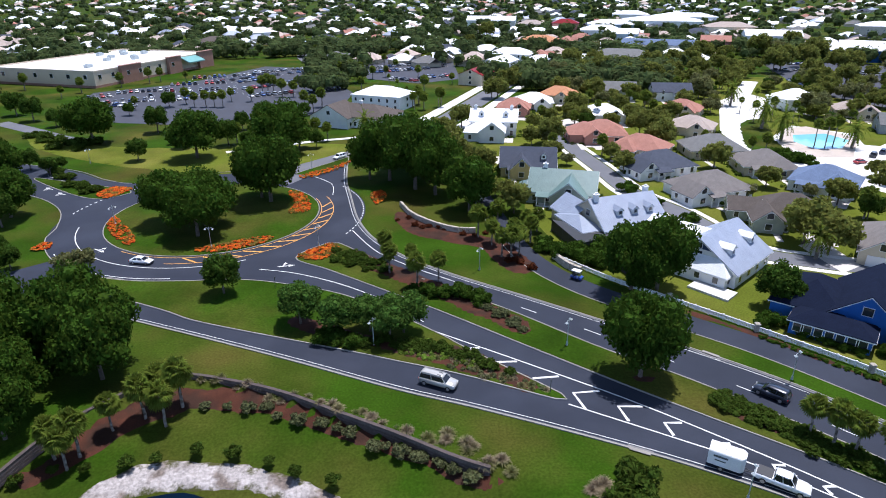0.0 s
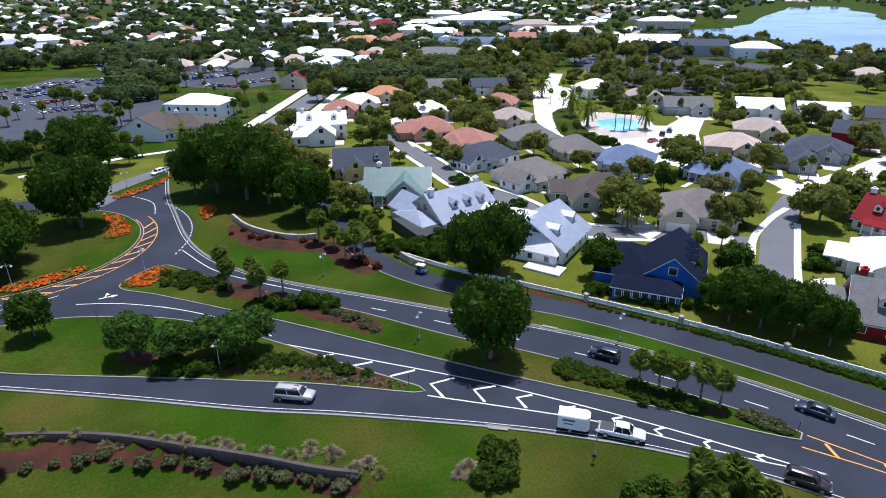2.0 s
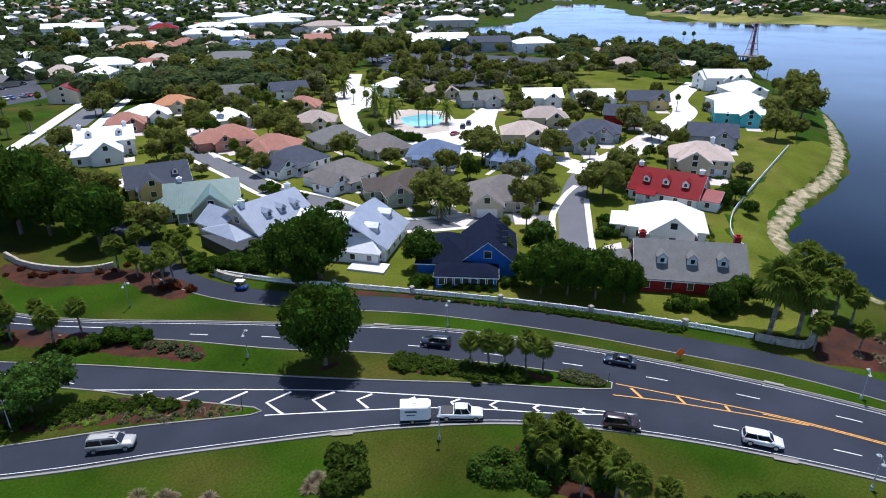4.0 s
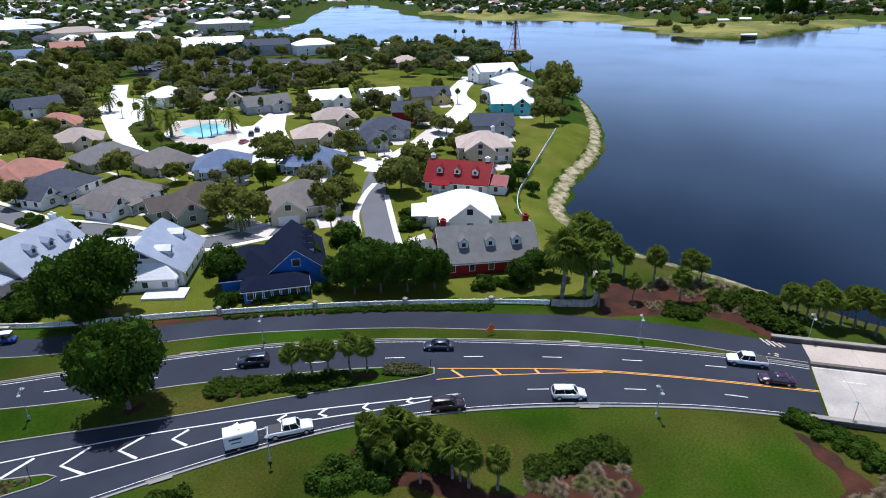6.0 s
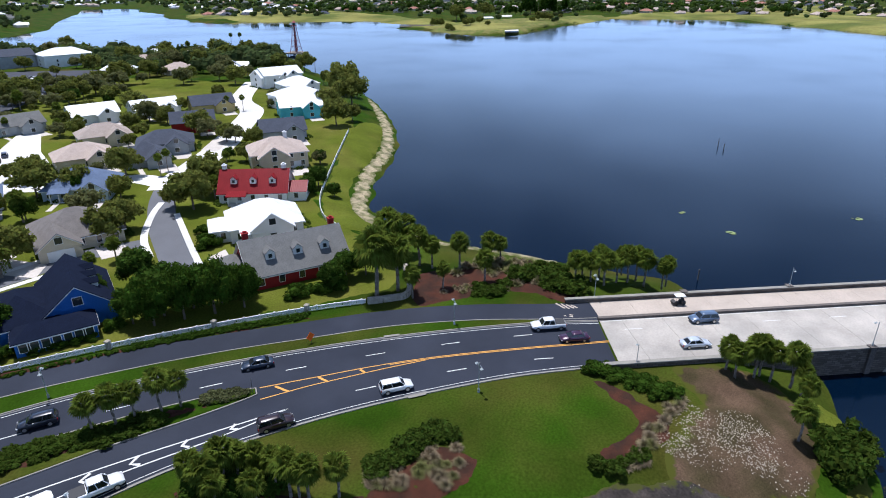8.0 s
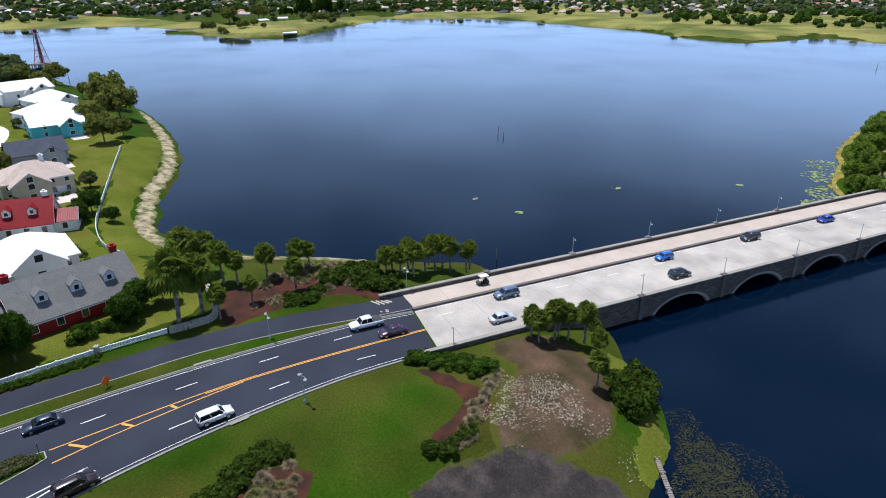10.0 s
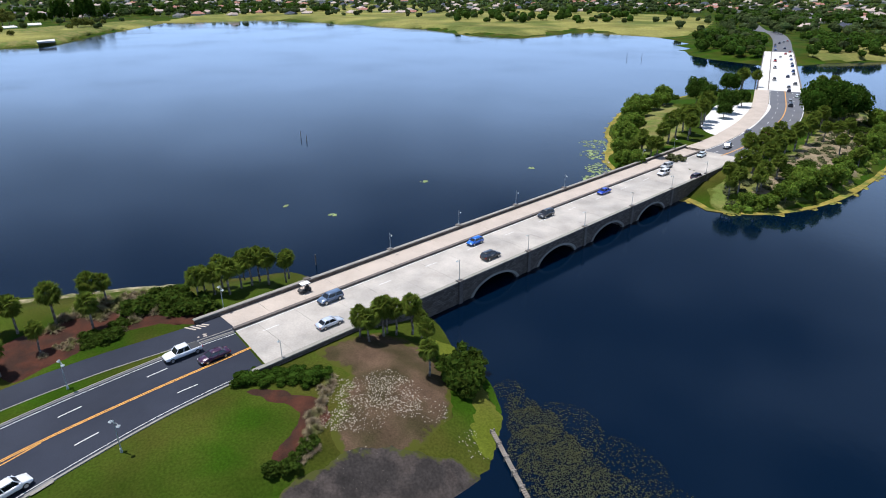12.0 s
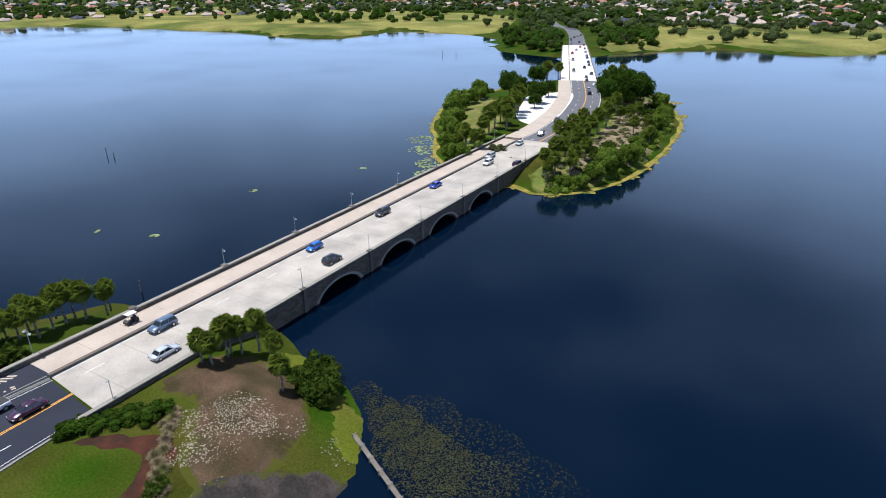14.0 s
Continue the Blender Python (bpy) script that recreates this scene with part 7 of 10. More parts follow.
ribbon(s, smooth_line([(89.7, 79.4), (101.8, 92.7), (117.8, 109.7)], 3), 0.7, 0.7, -0.4, 0.12)
structure('footpath_street', s, 'concrete', 'narrow concrete footpath')
structure('pavement_plaza_town', slab([(130.5, 300), (152.2, 325.7), (158.4, 296.4), (133.3, 263.1), (116.9, 241.5), (104.6, 206.2), (107.7, 183.8), (120.2, 171), (142.2, 178.4), (161.3, 207.2), (146.7, 214.3), (153.3, 230.9), (137.4, 245.8), (120.3, 226.9), (108.2, 199.4), (101.6, 202.5), (104.4, 234.5)], -0.4, 0.09), 'concrete', 'pale concrete forecourt beside the pool')
structure('pavement_pool', slab([(130.4, 239.9), (142.3, 244.1), (151, 225.1), (133.2, 197.9), (121, 198.2), (117.6, 215.7)], -0.4, 0.14), 'pavers', 'pale pool terrace')
structure('pool_basin', slab([(129.4, 229.4), (142.5, 231.3), (145.4, 221.1), (136, 209.3), (126.4, 208.4), (124.6, 219.3)], -0.4, 0.17), 'pool', 'turquoise swimming pool')
patch('lawn_plaza', [(120.9, 253.7), (131.3, 256.2), (118.3, 215.9), (116.4, 190.7), (110, 191.8), (103.7, 206.6), (108.4, 226.5)], 'grass', 'green lawn by the forecourt', rise=0.12)
structure('driveway', slab([(77.2, 125), (84, 127.9), (84.3, 114.3), (78.7, 110.9)], -0.4, 0.1), 'driveway', 'pale concrete driveway')
structure('driveway', slab([(14, 198.4), (22.1, 201.7), (24.9, 186.5), (17.9, 183.5)], -0.4, 0.1), 'driveway', 'pale concrete driveway')
structure('driveway', slab([(63.8, 161.9), (68, 161.2), (68.7, 150.7), (64.1, 150.1)], -0.4, 0.1), 'driveway', 'pale concrete driveway')
structure('driveway', slab([(97.5, 84.7), (102.4, 84), (97.5, 78.7), (91.9, 79.8)], -0.4, 0.1), 'driveway', 'pale concrete driveway')
structure('driveway', slab([(52.6, 236.2), (67, 224.1), (63, 211.3), (48.6, 211.8)], -0.4, 0.1), 'driveway', 'pale concrete driveway')
structure('driveway', slab([(42.6, 252.1), (55.7, 264.3), (59.1, 244.2), (46.5, 228.8)], -0.4, 0.1), 'driveway', 'pale concrete driveway')
structure('driveway', slab([(173.4, 145.8), (188.2, 151.8), (188.9, 145.3), (173.8, 139.2)], -0.4, 0.1), 'driveway', 'pale concrete driveway')
structure('driveway', slab([(111.9, 213.3), (120.4, 214.9), (117.1, 200.2), (109.2, 198.9)], -0.4, 0.1), 'driveway', 'pale concrete driveway')
structure('car_park', slab([(-166.2, 269.1), (-184.9, 328), (-148.4, 360.1), (-123.2, 434.9), (-86.1, 422.4), (-48.4, 326), (-48.5, 280.5), (-69, 259.8), (-105.4, 249.1), (-135.3, 253.7)], -0.4, 0.05), 'lot_asphalt', 'asphalt car park with rows of parked cars')
structure('car_park_north', slab([(-57.6, 433.5), (-45.1, 513.9), (4.1, 464), (8.3, 374.9), (-16, 357.9), (-47, 375.9)], -0.4, 0.05), 'lot_asphalt', 'asphalt car park among trees')
structure('car_park_lake', slab([(222, 457.7), (284.1, 442), (331.7, 350.2), (284.8, 290.6), (242.1, 295.2), (201.2, 273.9), (186, 326.9)], -0.4, 0.05), 'lot_asphalt', 'asphalt car park near the lake')
s = Shape()
ribbon(s, smooth_line([(-184.8, 254.3), (-161.6, 239.4), (-143.4, 227), (-132.5, 222.5)], 3), 3.2, 3.2, -0.4, 0.05)
structure('road_west_far', s, 'asphalt_old', 'grey road beyond the roundabout')
s = Shape()
ribbon(s, smooth_line([(-120.2, 560.7), (-111.2, 495.7), (-96, 453), (-84.5, 434.1)], 3), 4, 4, -0.4, 0.05)
structure('road_bend', s, 'asphalt_old', 'winding road between trees')
s = Shape()
ribbon(s, smooth_line([(-75.2, 205.9), (-63.3, 212), (-47.4, 221.8), (-35.7, 226.1), (-21.7, 235.2), (-11.8, 255.8)], 3), 1.2, 1.2, -0.4, 0.1)
structure('footpath_north', s, 'concrete', 'pale footpath beyond the roundabout')
structure('lawn_street', slab([(-26.4, 325.7), (-12.4, 343.9), (14.6, 325.1), (2.5, 279.9), (-12.8, 280.1)], -0.4, 0.06), 'grass', 'open green lawn beside the street')


# ---- parked cars ----
parked_row(-163.2, 297.2, -142.7, 306, 7)
parked_row(-172.1, 326.1, -148.3, 336.5, 9)
parked_row(-146.1, 331, -113.5, 341.6, 12)
parked_row(-154.7, 352, -120.5, 363.9, 12)
parked_row(-151.8, 377.8, -112.9, 396.3, 15)
parked_row(-119.8, 361.8, -107.1, 374.7, 6)
parked_row(-124.3, 399, -86.7, 425.3, 16)
parked_row(-107.4, 388.7, -90.2, 406.1, 8)
parked_row(-179.4, 309.6, -169.3, 317.6, 4)
parked_row(-151.2, 315.7, -141.7, 320.5, 3)
parked_row(-172, 295.9, -144.3, 288.4, 10)
parked_row(-132.4, 318.7, -106, 326.9, 9)
parked_row(-108.7, 335.9, -92.2, 355.1, 9)
parked_row(-92.2, 355.1, -70.5, 376.3, 10)
parked_row(-133.6, 364.1, -115.8, 381.8, 8)
parked_row(-135.7, 305.9, -116.7, 315.2, 7)
parked_row(-73.5, 326.4, -57.8, 338.9, 7)
parked_row(-99.5, 314.9, -79.4, 326.5, 8)
parked_row(-48, 400.1, -11.2, 420.9, 15)
parked_row(-48.6, 421.7, -12, 451.1, 16)
parked_row(-35.9, 451.6, -0, 432.3, 14)
parked_row(-46.1, 475.6, -17.4, 493.3, 12)
parked_row(-16.8, 375.4, 3.4, 386.7, 8)
parked_row(-33.5, 375.7, -16.3, 364.3, 7)
parked_row(219.4, 439.9, 255.1, 435.2, 12)
parked_row(205.4, 409.1, 241, 404.6, 12)
parked_row(223, 375.4, 260.4, 391.7, 14)
parked_row(260.4, 391.7, 252.1, 341.4, 18)
parked_row(254.4, 369.7, 238.4, 317.6, 19)
parked_row(284, 364, 289.6, 328.3, 12)
parked_row(261.7, 330.1, 294.7, 322.5, 12)
parked_row(245.1, 298.8, 271.9, 297.8, 9)
parked_row(197.3, 365.5, 193.9, 334, 11)


# ---- beds, banks and bare ground ----
patch('mulch_bed', [(-28.2, 92), (-25.9, 94.9), (-16.3, 90.1), (-8.4, 86.5), (-1.9, 86.5), (5.3, 82.4), (11.6, 76.3), (15.8, 71.3), (13.5, 71.6), (4.9, 75.4), (-4.4, 80), (-15.5, 84.8), (-25.4, 88.3)], 'mulch', 'red-brown mulch bed', rise=0.22)
patch('mulch_bed_median', [(-21, 123.6), (-11.8, 116.2), (-1.1, 107.1), (7.2, 100.1), (14.5, 92), (13.3, 86.9), (8.5, 90.1), (1, 97), (-9.9, 107.1), (-17.3, 113.5)], 'mulch', 'red-brown mulch bed', rise=0.22)
patch('mulch_bed_median', [(37.7, 72.3), (45.1, 66.1), (51.1, 60.2), (55.1, 55), (60.3, 49), (58.4, 49.1), (53.1, 53.8), (46, 60), (37, 67.2)], 'mulch', 'red-brown mulch bed', rise=0.22)
patch('mulch_bed_oak', [(25.7, 75.9), (28.6, 77.4), (31.1, 75.9), (29.7, 74), (26.8, 73.7)], 'mulch', 'red-brown mulch bed', rise=0.22)
patch('mulch_bed_pond', [(-38.1, 74.5), (-30.7, 74.5), (-21.6, 71.2), (-11.6, 67.6), (-2.2, 62.6), (5.4, 57.7), (7.6, 55.8), (5.9, 54.8), (0.6, 57.7), (-5, 61), (-11.1, 63.6), (-17.5, 66.4), (-24.2, 68.8), (-31, 70.6), (-36.4, 70), (-41.3, 67), (-46.1, 61.5), (-50.9, 56.7), (-52.9, 57.6), (-49.4, 63.6), (-44.9, 71.2)], 'mulch', 'red-brown mulch bed')
patch('mulch_bed_entrance', [(-13.5, 144.8), (-10, 146.9), (-4.1, 138.9), (5.2, 132.7), (13.8, 126.7), (18.5, 114.8), (15.7, 110.8), (10.4, 114.8), (7.3, 123.5), (-2.6, 128.3), (-9.3, 133.5)], 'mulch', 'red-brown mulch bed')
patch('mulch_bed_shore', [(103.2, 39.5), (107.4, 34.9), (110.5, 25.1), (108.2, 15.6), (105.8, 7.7), (100, 8), (102.6, 17.8), (100.3, 24.8), (95.2, 29.9), (91.3, 35.1), (96.1, 38)], 'mulch', 'red-brown mulch bed')
patch('mulch_bed_lawn', [(41.3, 47), (44.9, 40.3), (44.9, 32.8), (46.6, 26.6), (51.8, 23.3), (57.6, 21), (58.7, 17.7), (57, 15), (53.6, 14.7), (50.2, 17.1), (47.1, 21.3), (41.8, 32.4), (39.2, 42.9)], 'mulch', 'red-brown mulch bed')
patch('mulch_bed_bridge', [(78.9, 4.6), (77.6, -0.5), (75.1, -3.7), (72.7, -7.6), (68.8, -7.9), (66, -5.4), (62.5, -2.5), (60.7, 0.8), (63.8, -0), (66.4, -2.4), (70.5, -3.8), (74.8, -0.4)], 'mulch', 'red-brown mulch bed')
patch('mulch_bed_fence', [(50.3, 87.8), (62.2, 74.9), (71.8, 63.5), (81.5, 51.3), (81.7, 52.4), (72.6, 64.4), (62.8, 75.8), (51.6, 88.1)], 'mulch', 'red-brown mulch bed')
patch('mulch_bed_fence', [(41.3, 96), (50.5, 86.8), (63.2, 73.4), (75.5, 59.6), (76.1, 61.3), (64.2, 74.4), (51.4, 88.1), (41.9, 97.1)], 'mulch', 'red-brown mulch bed')
patch('mulch_bed_slip', [(-78.9, 112.3), (-73.8, 113.6), (-68.4, 109.7), (-71.5, 107.2), (-77.1, 109.2)], 'mulch', 'red-brown mulch bed')
patch('bare_soil', [(85.4, -8.2), (88.3, -14.8), (88.3, -19.5), (85.4, -24.4), (82.1, -26.7), (72.8, -26.8), (66, -24.2), (60.3, -17.5), (60, -8.6), (66.5, -7.3), (77.1, -11.1)], 'soil', 'bare brown soil with dry grass by the bridge', ragged=0.9)
patch('bank_grass', [(87, -28.5), (77.5, -27.6), (71, -28.2), (64, -27), (60.5, -24.6), (57, -26.6), (62, -30.4), (66, -31.8), (72, -31.4), (77, -30.6), (86, -31)], 'lawn', 'rank yellow-green grass along the waterline', ragged=0.8, rise=0.15, step=0.8)
patch('mud_bank', [(55.4, 3.6), (59.8, -2.6), (62.5, -10.2), (60.1, -18.6), (56.2, -23.3), (52.4, -25.1), (50.4, -12.3), (51.7, 0.4)], 'mud', 'dark drying mud at the waterline', rise=0.1, ragged=0.9)
patch('rock_bank', [(-44.7, 54.5), (-42.8, 58.5), (-39.5, 60.7), (-34.2, 61.7), (-28.3, 61.5), (-20.6, 59.5), (-13.7, 56.6), (-10.7, 54.5), (-13.6, 53.7), (-18.2, 55.3), (-24.1, 56.9), (-29.7, 57.4), (-35.1, 57.1), (-39.3, 55.6), (-40.9, 53.6)], 'pale_rock', 'pale eroded rock bank above the pond', rise=0.2, ragged=0.35, step=0.7)
patch('rock_shore', [(300, 141), (257, 116.8), (226.3, 101), (198.6, 90), (177, 85.6), (161, 81), (145, 75), (136.5, 69.5), (130.8, 62.5), (132, 58.4), (137.2, 62.8), (144.2, 69.2), (162.6, 76.6), (176.5, 80.6), (199.7, 85.2), (221.8, 93.8), (247.5, 106), (287, 130)], 'sand', 'pale rock edging along the lake shore', rise=0.12, ragged=0.7, step=0.8, floor=0.16)
patch('rock_shore', [(132.5, 58), (128.5, 46.1), (127.7, 31.9), (127.7, 26.6), (125.4, 13.4), (123, 14.3), (124.6, 25.9), (124.9, 35.2), (125.8, 46.5), (129, 56.5)], 'sand', 'pale sandy lake edge', rise=0.4, ragged=1.2, step=0.8, floor=0.25)
patch('islet_dry', [(121, -122), (119.5, -142), (125, -167), (142, -203), (158, -232), (185, -261), (214, -283), (240, -292), (238, -280), (205, -250), (186, -228), (170, -203), (158, -184), (146, -160), (139, -142), (134, -127)], 'dry_grass', 'dry yellow-green grass over the islet', ragged=1.5, rise=0.25, step=1.5)
patch('islet_soil', [(126.2, -131), (132, -144.8), (150, -172), (165, -199), (196, -258), (184, -254), (160.5, -227), (133, -184), (124, -159.7), (121, -138)], 'sandy_soil', 'dry sandy ground among palms on the islet', ragged=2.0, rise=0.4, step=1.5)
patch('islet_dry', [(168, -126), (200, -143), (228, -168), (245, -190), (232, -196), (215, -186), (196, -168), (180, -150)], 'dry_grass', 'dry grass on the islet', ragged=2.0, rise=0.3, step=1.5)
patch('marsh_far', [(1730.3, -42), (1621.8, -367.7), (1172.5, -578.6), (844.8, -706.6), (577.8, -475.6), (710, -427.4), (697.2, -357), (702.2, -274.6), (872.6, -264.4), (1081.1, -161.8), (1198, -24.8)], 'marsh', 'yellow-green marsh along the far shore', rise=0.8, step=14.0, ragged=6)
patch('marsh_far', [(377.7, -431), (512.4, -621.2), (454.6, -763.1), (321.1, -851.7), (225.4, -608.7), (251.2, -541.8), (326, -534.7), (359.7, -439)], 'marsh', 'yellow-green marsh along the far shore', rise=1.1, step=12.0, ragged=6)
patch('marsh_far', [(1150.2, 45.7), (1281.1, -146.3), (1284.9, -373.1), (1119.4, -634.9), (805.7, -670.8), (625.5, -519.5), (714.3, -443.4), (656.8, -314.6), (758.4, -277.4), (924.2, -186.9), (1070.3, -103.7)], 'marsh', 'yellow-green marsh along the far shore', rise=1.4, step=14.0, ragged=6)
patch('golf_course', [(940.9, 776.6), (1215.6, 756.5), (903.4, 284.5), (863.9, 192.5), (1008.9, 146), (1225.4, -28.6), (1332.9, -223.4), (1121.2, -315), (971.9, -231.8), (1101.5, -108.4), (917.5, 124.6), (739.9, 164.5), (771.4, 257.6), (867.4, 428.7), (856.8, 584.2)], 'marsh', 'pale green golf course beyond the lake', rise=1.8, step=14.0, ragged=5)


# ---- flower beds, shrubs and grasses ----
flower_bed([(-82.5, 142.7), (-80.5, 141.5), (-73.6, 133.3), (-70.1, 128.2), (-70.5, 124.9), (-77.6, 131.6), (-81.2, 136.9)], 'bed of orange and yellow bedding flowers')
flower_bed([(-54.9, 123.3), (-49.2, 126.5), (-40.1, 130.4), (-40.3, 126.5), (-47.6, 121.8), (-53.5, 121.2)], 'bed of orange and yellow bedding flowers')
flower_bed([(-43.7, 162.5), (-39.6, 161.5), (-35.6, 153), (-35, 146.6), (-39.7, 145.3), (-40, 153)], 'bed of orange and yellow bedding flowers')
flower_bed([(-95.8, 160.3), (-94.4, 166.8), (-88.1, 165.2), (-91, 156.9)], 'bed of orange and yellow bedding flowers')
flower_bed([(-43.9, 177.5), (-36.9, 185.9), (-30.4, 195.7), (-33.2, 184.6), (-40.9, 175.2)], 'bed of orange and yellow bedding flowers')
flower_bed([(-31.7, 118.8), (-26.3, 125.8), (-23.4, 123.3), (-26, 117.3)], 'bed of orange and yellow bedding flowers')
flower_bed([(-20.8, 159.9), (-18.1, 163.3), (-16, 157.5), (-18.4, 152.1)], 'bed of orange and yellow bedding flowers')
flower_bed([(-90.9, 123.4), (-88.8, 127.2), (-86.8, 123.4), (-89.3, 121.9)], 'bed of orange and yellow bedding flowers')
flower_bed([(56.3, 54.6), (60.2, 49), (58.9, 48.6), (55, 53.7)], 'low yellow-green flowering hedge')
for x, y, h in ((-36.2, 75.9, 1.2), (-34.1, 75.6, 1.26), (-33.3, 75.9, 1.27), (-30.5, 74.5, 0.86), (-29, 74.5, 1.07), (-27.1, 74.1, 0.91), (-25.2, 72.1, 1.18), (-23.6, 71.7, 0.87), (-21.6, 72, 0.8), (-19.5, 71.3, 0.91), (-17.5, 69.9, 0.94), (-15.8, 69.6, 1.14), (-14.8, 68.4, 1.15), (-12.4, 67.8, 0.95), (-11.4, 67.9, 0.87), (-10.1, 66.8, 1.1), (-8.5, 65.6, 0.97), (-6.6, 64.6, 1.04), (-5.2, 64.1, 1.15), (-3.9, 62.7, 0.81), (-1.9, 61.9, 0.81), (-0.5, 61.6, 1.09), (0.2, 61, 0.89), (2.5, 60.2, 1.18), (3.7, 58.7, 0.97), (4.6, 58.4, 1.19),):
    tuft(x, y, h, 'wall grasses')
for x, y, h in ((-2.4, 62.8, 1.22), (0.1, 63.5, 1.28), (-0.1, 62.3, 1.14), (2.5, 61.7, 1.27), (2.9, 61.2, 1.03), (3.4, 61, 0.96), (5.2, 58.7, 0.96), (5.2, 58.2, 1.11), (6.7, 58.7, 1.14), (7.7, 56.9, 1.07),):
    tuft(x, y, h, 'wall grasses')
for x, y, h in ((-34.1, 70.7, 0.92), (-30.9, 70.7, 0.97), (-27.8, 70.2, 1.22), (-25.3, 70.6, 1.12), (-23.3, 68.5, 1.05), (-20.1, 67.5, 1.33), (-16.9, 67.1, 1.14), (-14.7, 66.1, 1.05), (-12.8, 65.1, 1.09), (-9.4, 62.6, 1.21), (-7.9, 62.6, 0.94), (-5.9, 61.4, 1.33), (-3.5, 60.6, 1.29), (-0.8, 59.6, 1.28), (0.8, 58.4, 1.04), (3, 57.2, 1.25),):
    shrub(x, y, h * 0.5, h * 0.55, 'pale_shrub', group='pond bed shrubs', z=-1.4)
for x, y, h in ((-52.3, 56.9, 1.29), (-48.8, 58.9, 1.23), (-44.9, 59.1, 1.18), (-40.2, 60.1, 1.38), (-36.9, 61.1, 1.34), (-32.2, 62.4, 1.41), (-27.3, 61.9, 1.49), (-22.4, 60.6, 1.22), (-18.7, 58.6, 1.46), (-13.8, 57.1, 1.33),):
    shrub(x, y, h * 0.38, h * 0.45, 'shrub', group='bank shrubs', z=-1.9)
for x, y, h in ((-20.5, 87.9, 1.39), (-19, 86, 1.21), (-17.5, 85.3, 1.32), (-16.1, 86.8, 1.08), (-14.9, 84.6, 1.11), (-13.1, 84.3, 1.02), (-12.2, 85.3, 1.03), (-11.3, 84.9, 1.09), (-9.9, 85.6, 1.23), (-8.1, 84.1, 1.3), (-6.9, 83.3, 1), (-5.4, 84.4, 1.21), (-4.4, 82.6, 1.19), (-3.2, 82.8, 1.05), (-1.1, 83.1, 1.29), (0.8, 81.5, 1.21),):
    shrub(x, y, h * 0.55, h * 0.6, 'shrub', group='island shrubs', z=0.15)
for x, y, h in ((-7.1, 83.9, 1.05), (-6.9, 84.1, 1.13), (-4.5, 83.3, 1.14), (-4.3, 83.4, 0.9), (-3.4, 84.1, 1.15), (-2.2, 83.9, 1.26), (-0.7, 84.1, 0.99), (0.2, 82.3, 1.05), (2.2, 81.5, 1.14), (2.3, 80.7, 1.1), (3.6, 81.2, 1.29), (4.7, 80.4, 1.09), (5.2, 79.2, 1.08), (6.4, 78.2, 1.23), (7.1, 77.9, 1.01), (9.3, 76.7, 1),):
    shrub(x, y, h * 0.55, h * 0.6, 'shrub', group='island shrubs', z=0.15)
for x, y, h in ((-5.6, 83.1, 0.9), (-4.9, 82, 0.74), (-3.5, 81.7, 0.82), (-4, 81.2, 0.69), (-2.5, 81.7, 0.69), (-2, 81.2, 0.71), (-0.9, 80.6, 0.61), (-1.4, 80.6, 0.87), (0.6, 80.3, 0.6), (1, 80.1, 0.77), (1.4, 79.5, 0.74), (2.4, 79.5, 0.72), (2.9, 79.5, 0.69), (3.4, 79.5, 0.85), (3.6, 78.5, 0.69), (4.3, 77.3, 0.64), (4.3, 77.6, 0.75), (4.5, 77.9, 0.78), (6.1, 77.7, 0.67), (6.5, 76.1, 0.8), (5.5, 75.8, 0.89), (8, 75.6, 0.61), (8.3, 76.1, 0.79), (8.9, 75, 0.64), (8.1, 74.5, 0.64), (9.4, 75, 0.65), (10, 75.4, 0.63), (10.1, 75, 0.62), (10.8, 73.6, 0.86), (10.6, 73.9, 0.69),):
    tuft(x, y, h, 'island grasses')
for x, y, h in ((12.1, 73.6, 0.88), (12.2, 74, 0.81), (12.1, 72.8, 0.75), (14.1, 72.7, 0.79),):
    tuft(x, y, h, 'island grasses')
for x, y, h in ((-6.4, 103.9, 1.63), (-4.2, 103.7, 1.57), (-4.1, 103.5, 1.87), (-3.1, 102.1, 1.83), (-2.1, 101.6, 1.55), (-0.9, 101.4, 1.62), (1.8, 101.4, 1.66), (2.8, 102.1, 1.86), (2.4, 101.4, 1.98), (4.8, 100.7, 1.56), (6.4, 99.2, 1.91), (5.8, 98.8, 1.68),):
    shrub(x, y, h * 0.85, h * 0.85, 'round_bush', group='median bushes', z=0.15)
for x, y, h in ((6.5, 96.9, 1.05), (7.5, 96.1, 0.85), (9.2, 94.7, 1.12), (8.7, 93.5, 1.01), (9.7, 93.9, 1.1), (9.7, 94.7, 0.81), (9.8, 94.3, 1.16), (10.8, 91.5, 0.8), (11.3, 90.6, 1.05), (11.8, 91.3, 0.84), (11.7, 91.7, 0.95), (12.6, 88.9, 0.86),):
    shrub(x, y, h * 0.6, h * 0.6, 'pale_shrub', group='median shrubs', z=0.15)
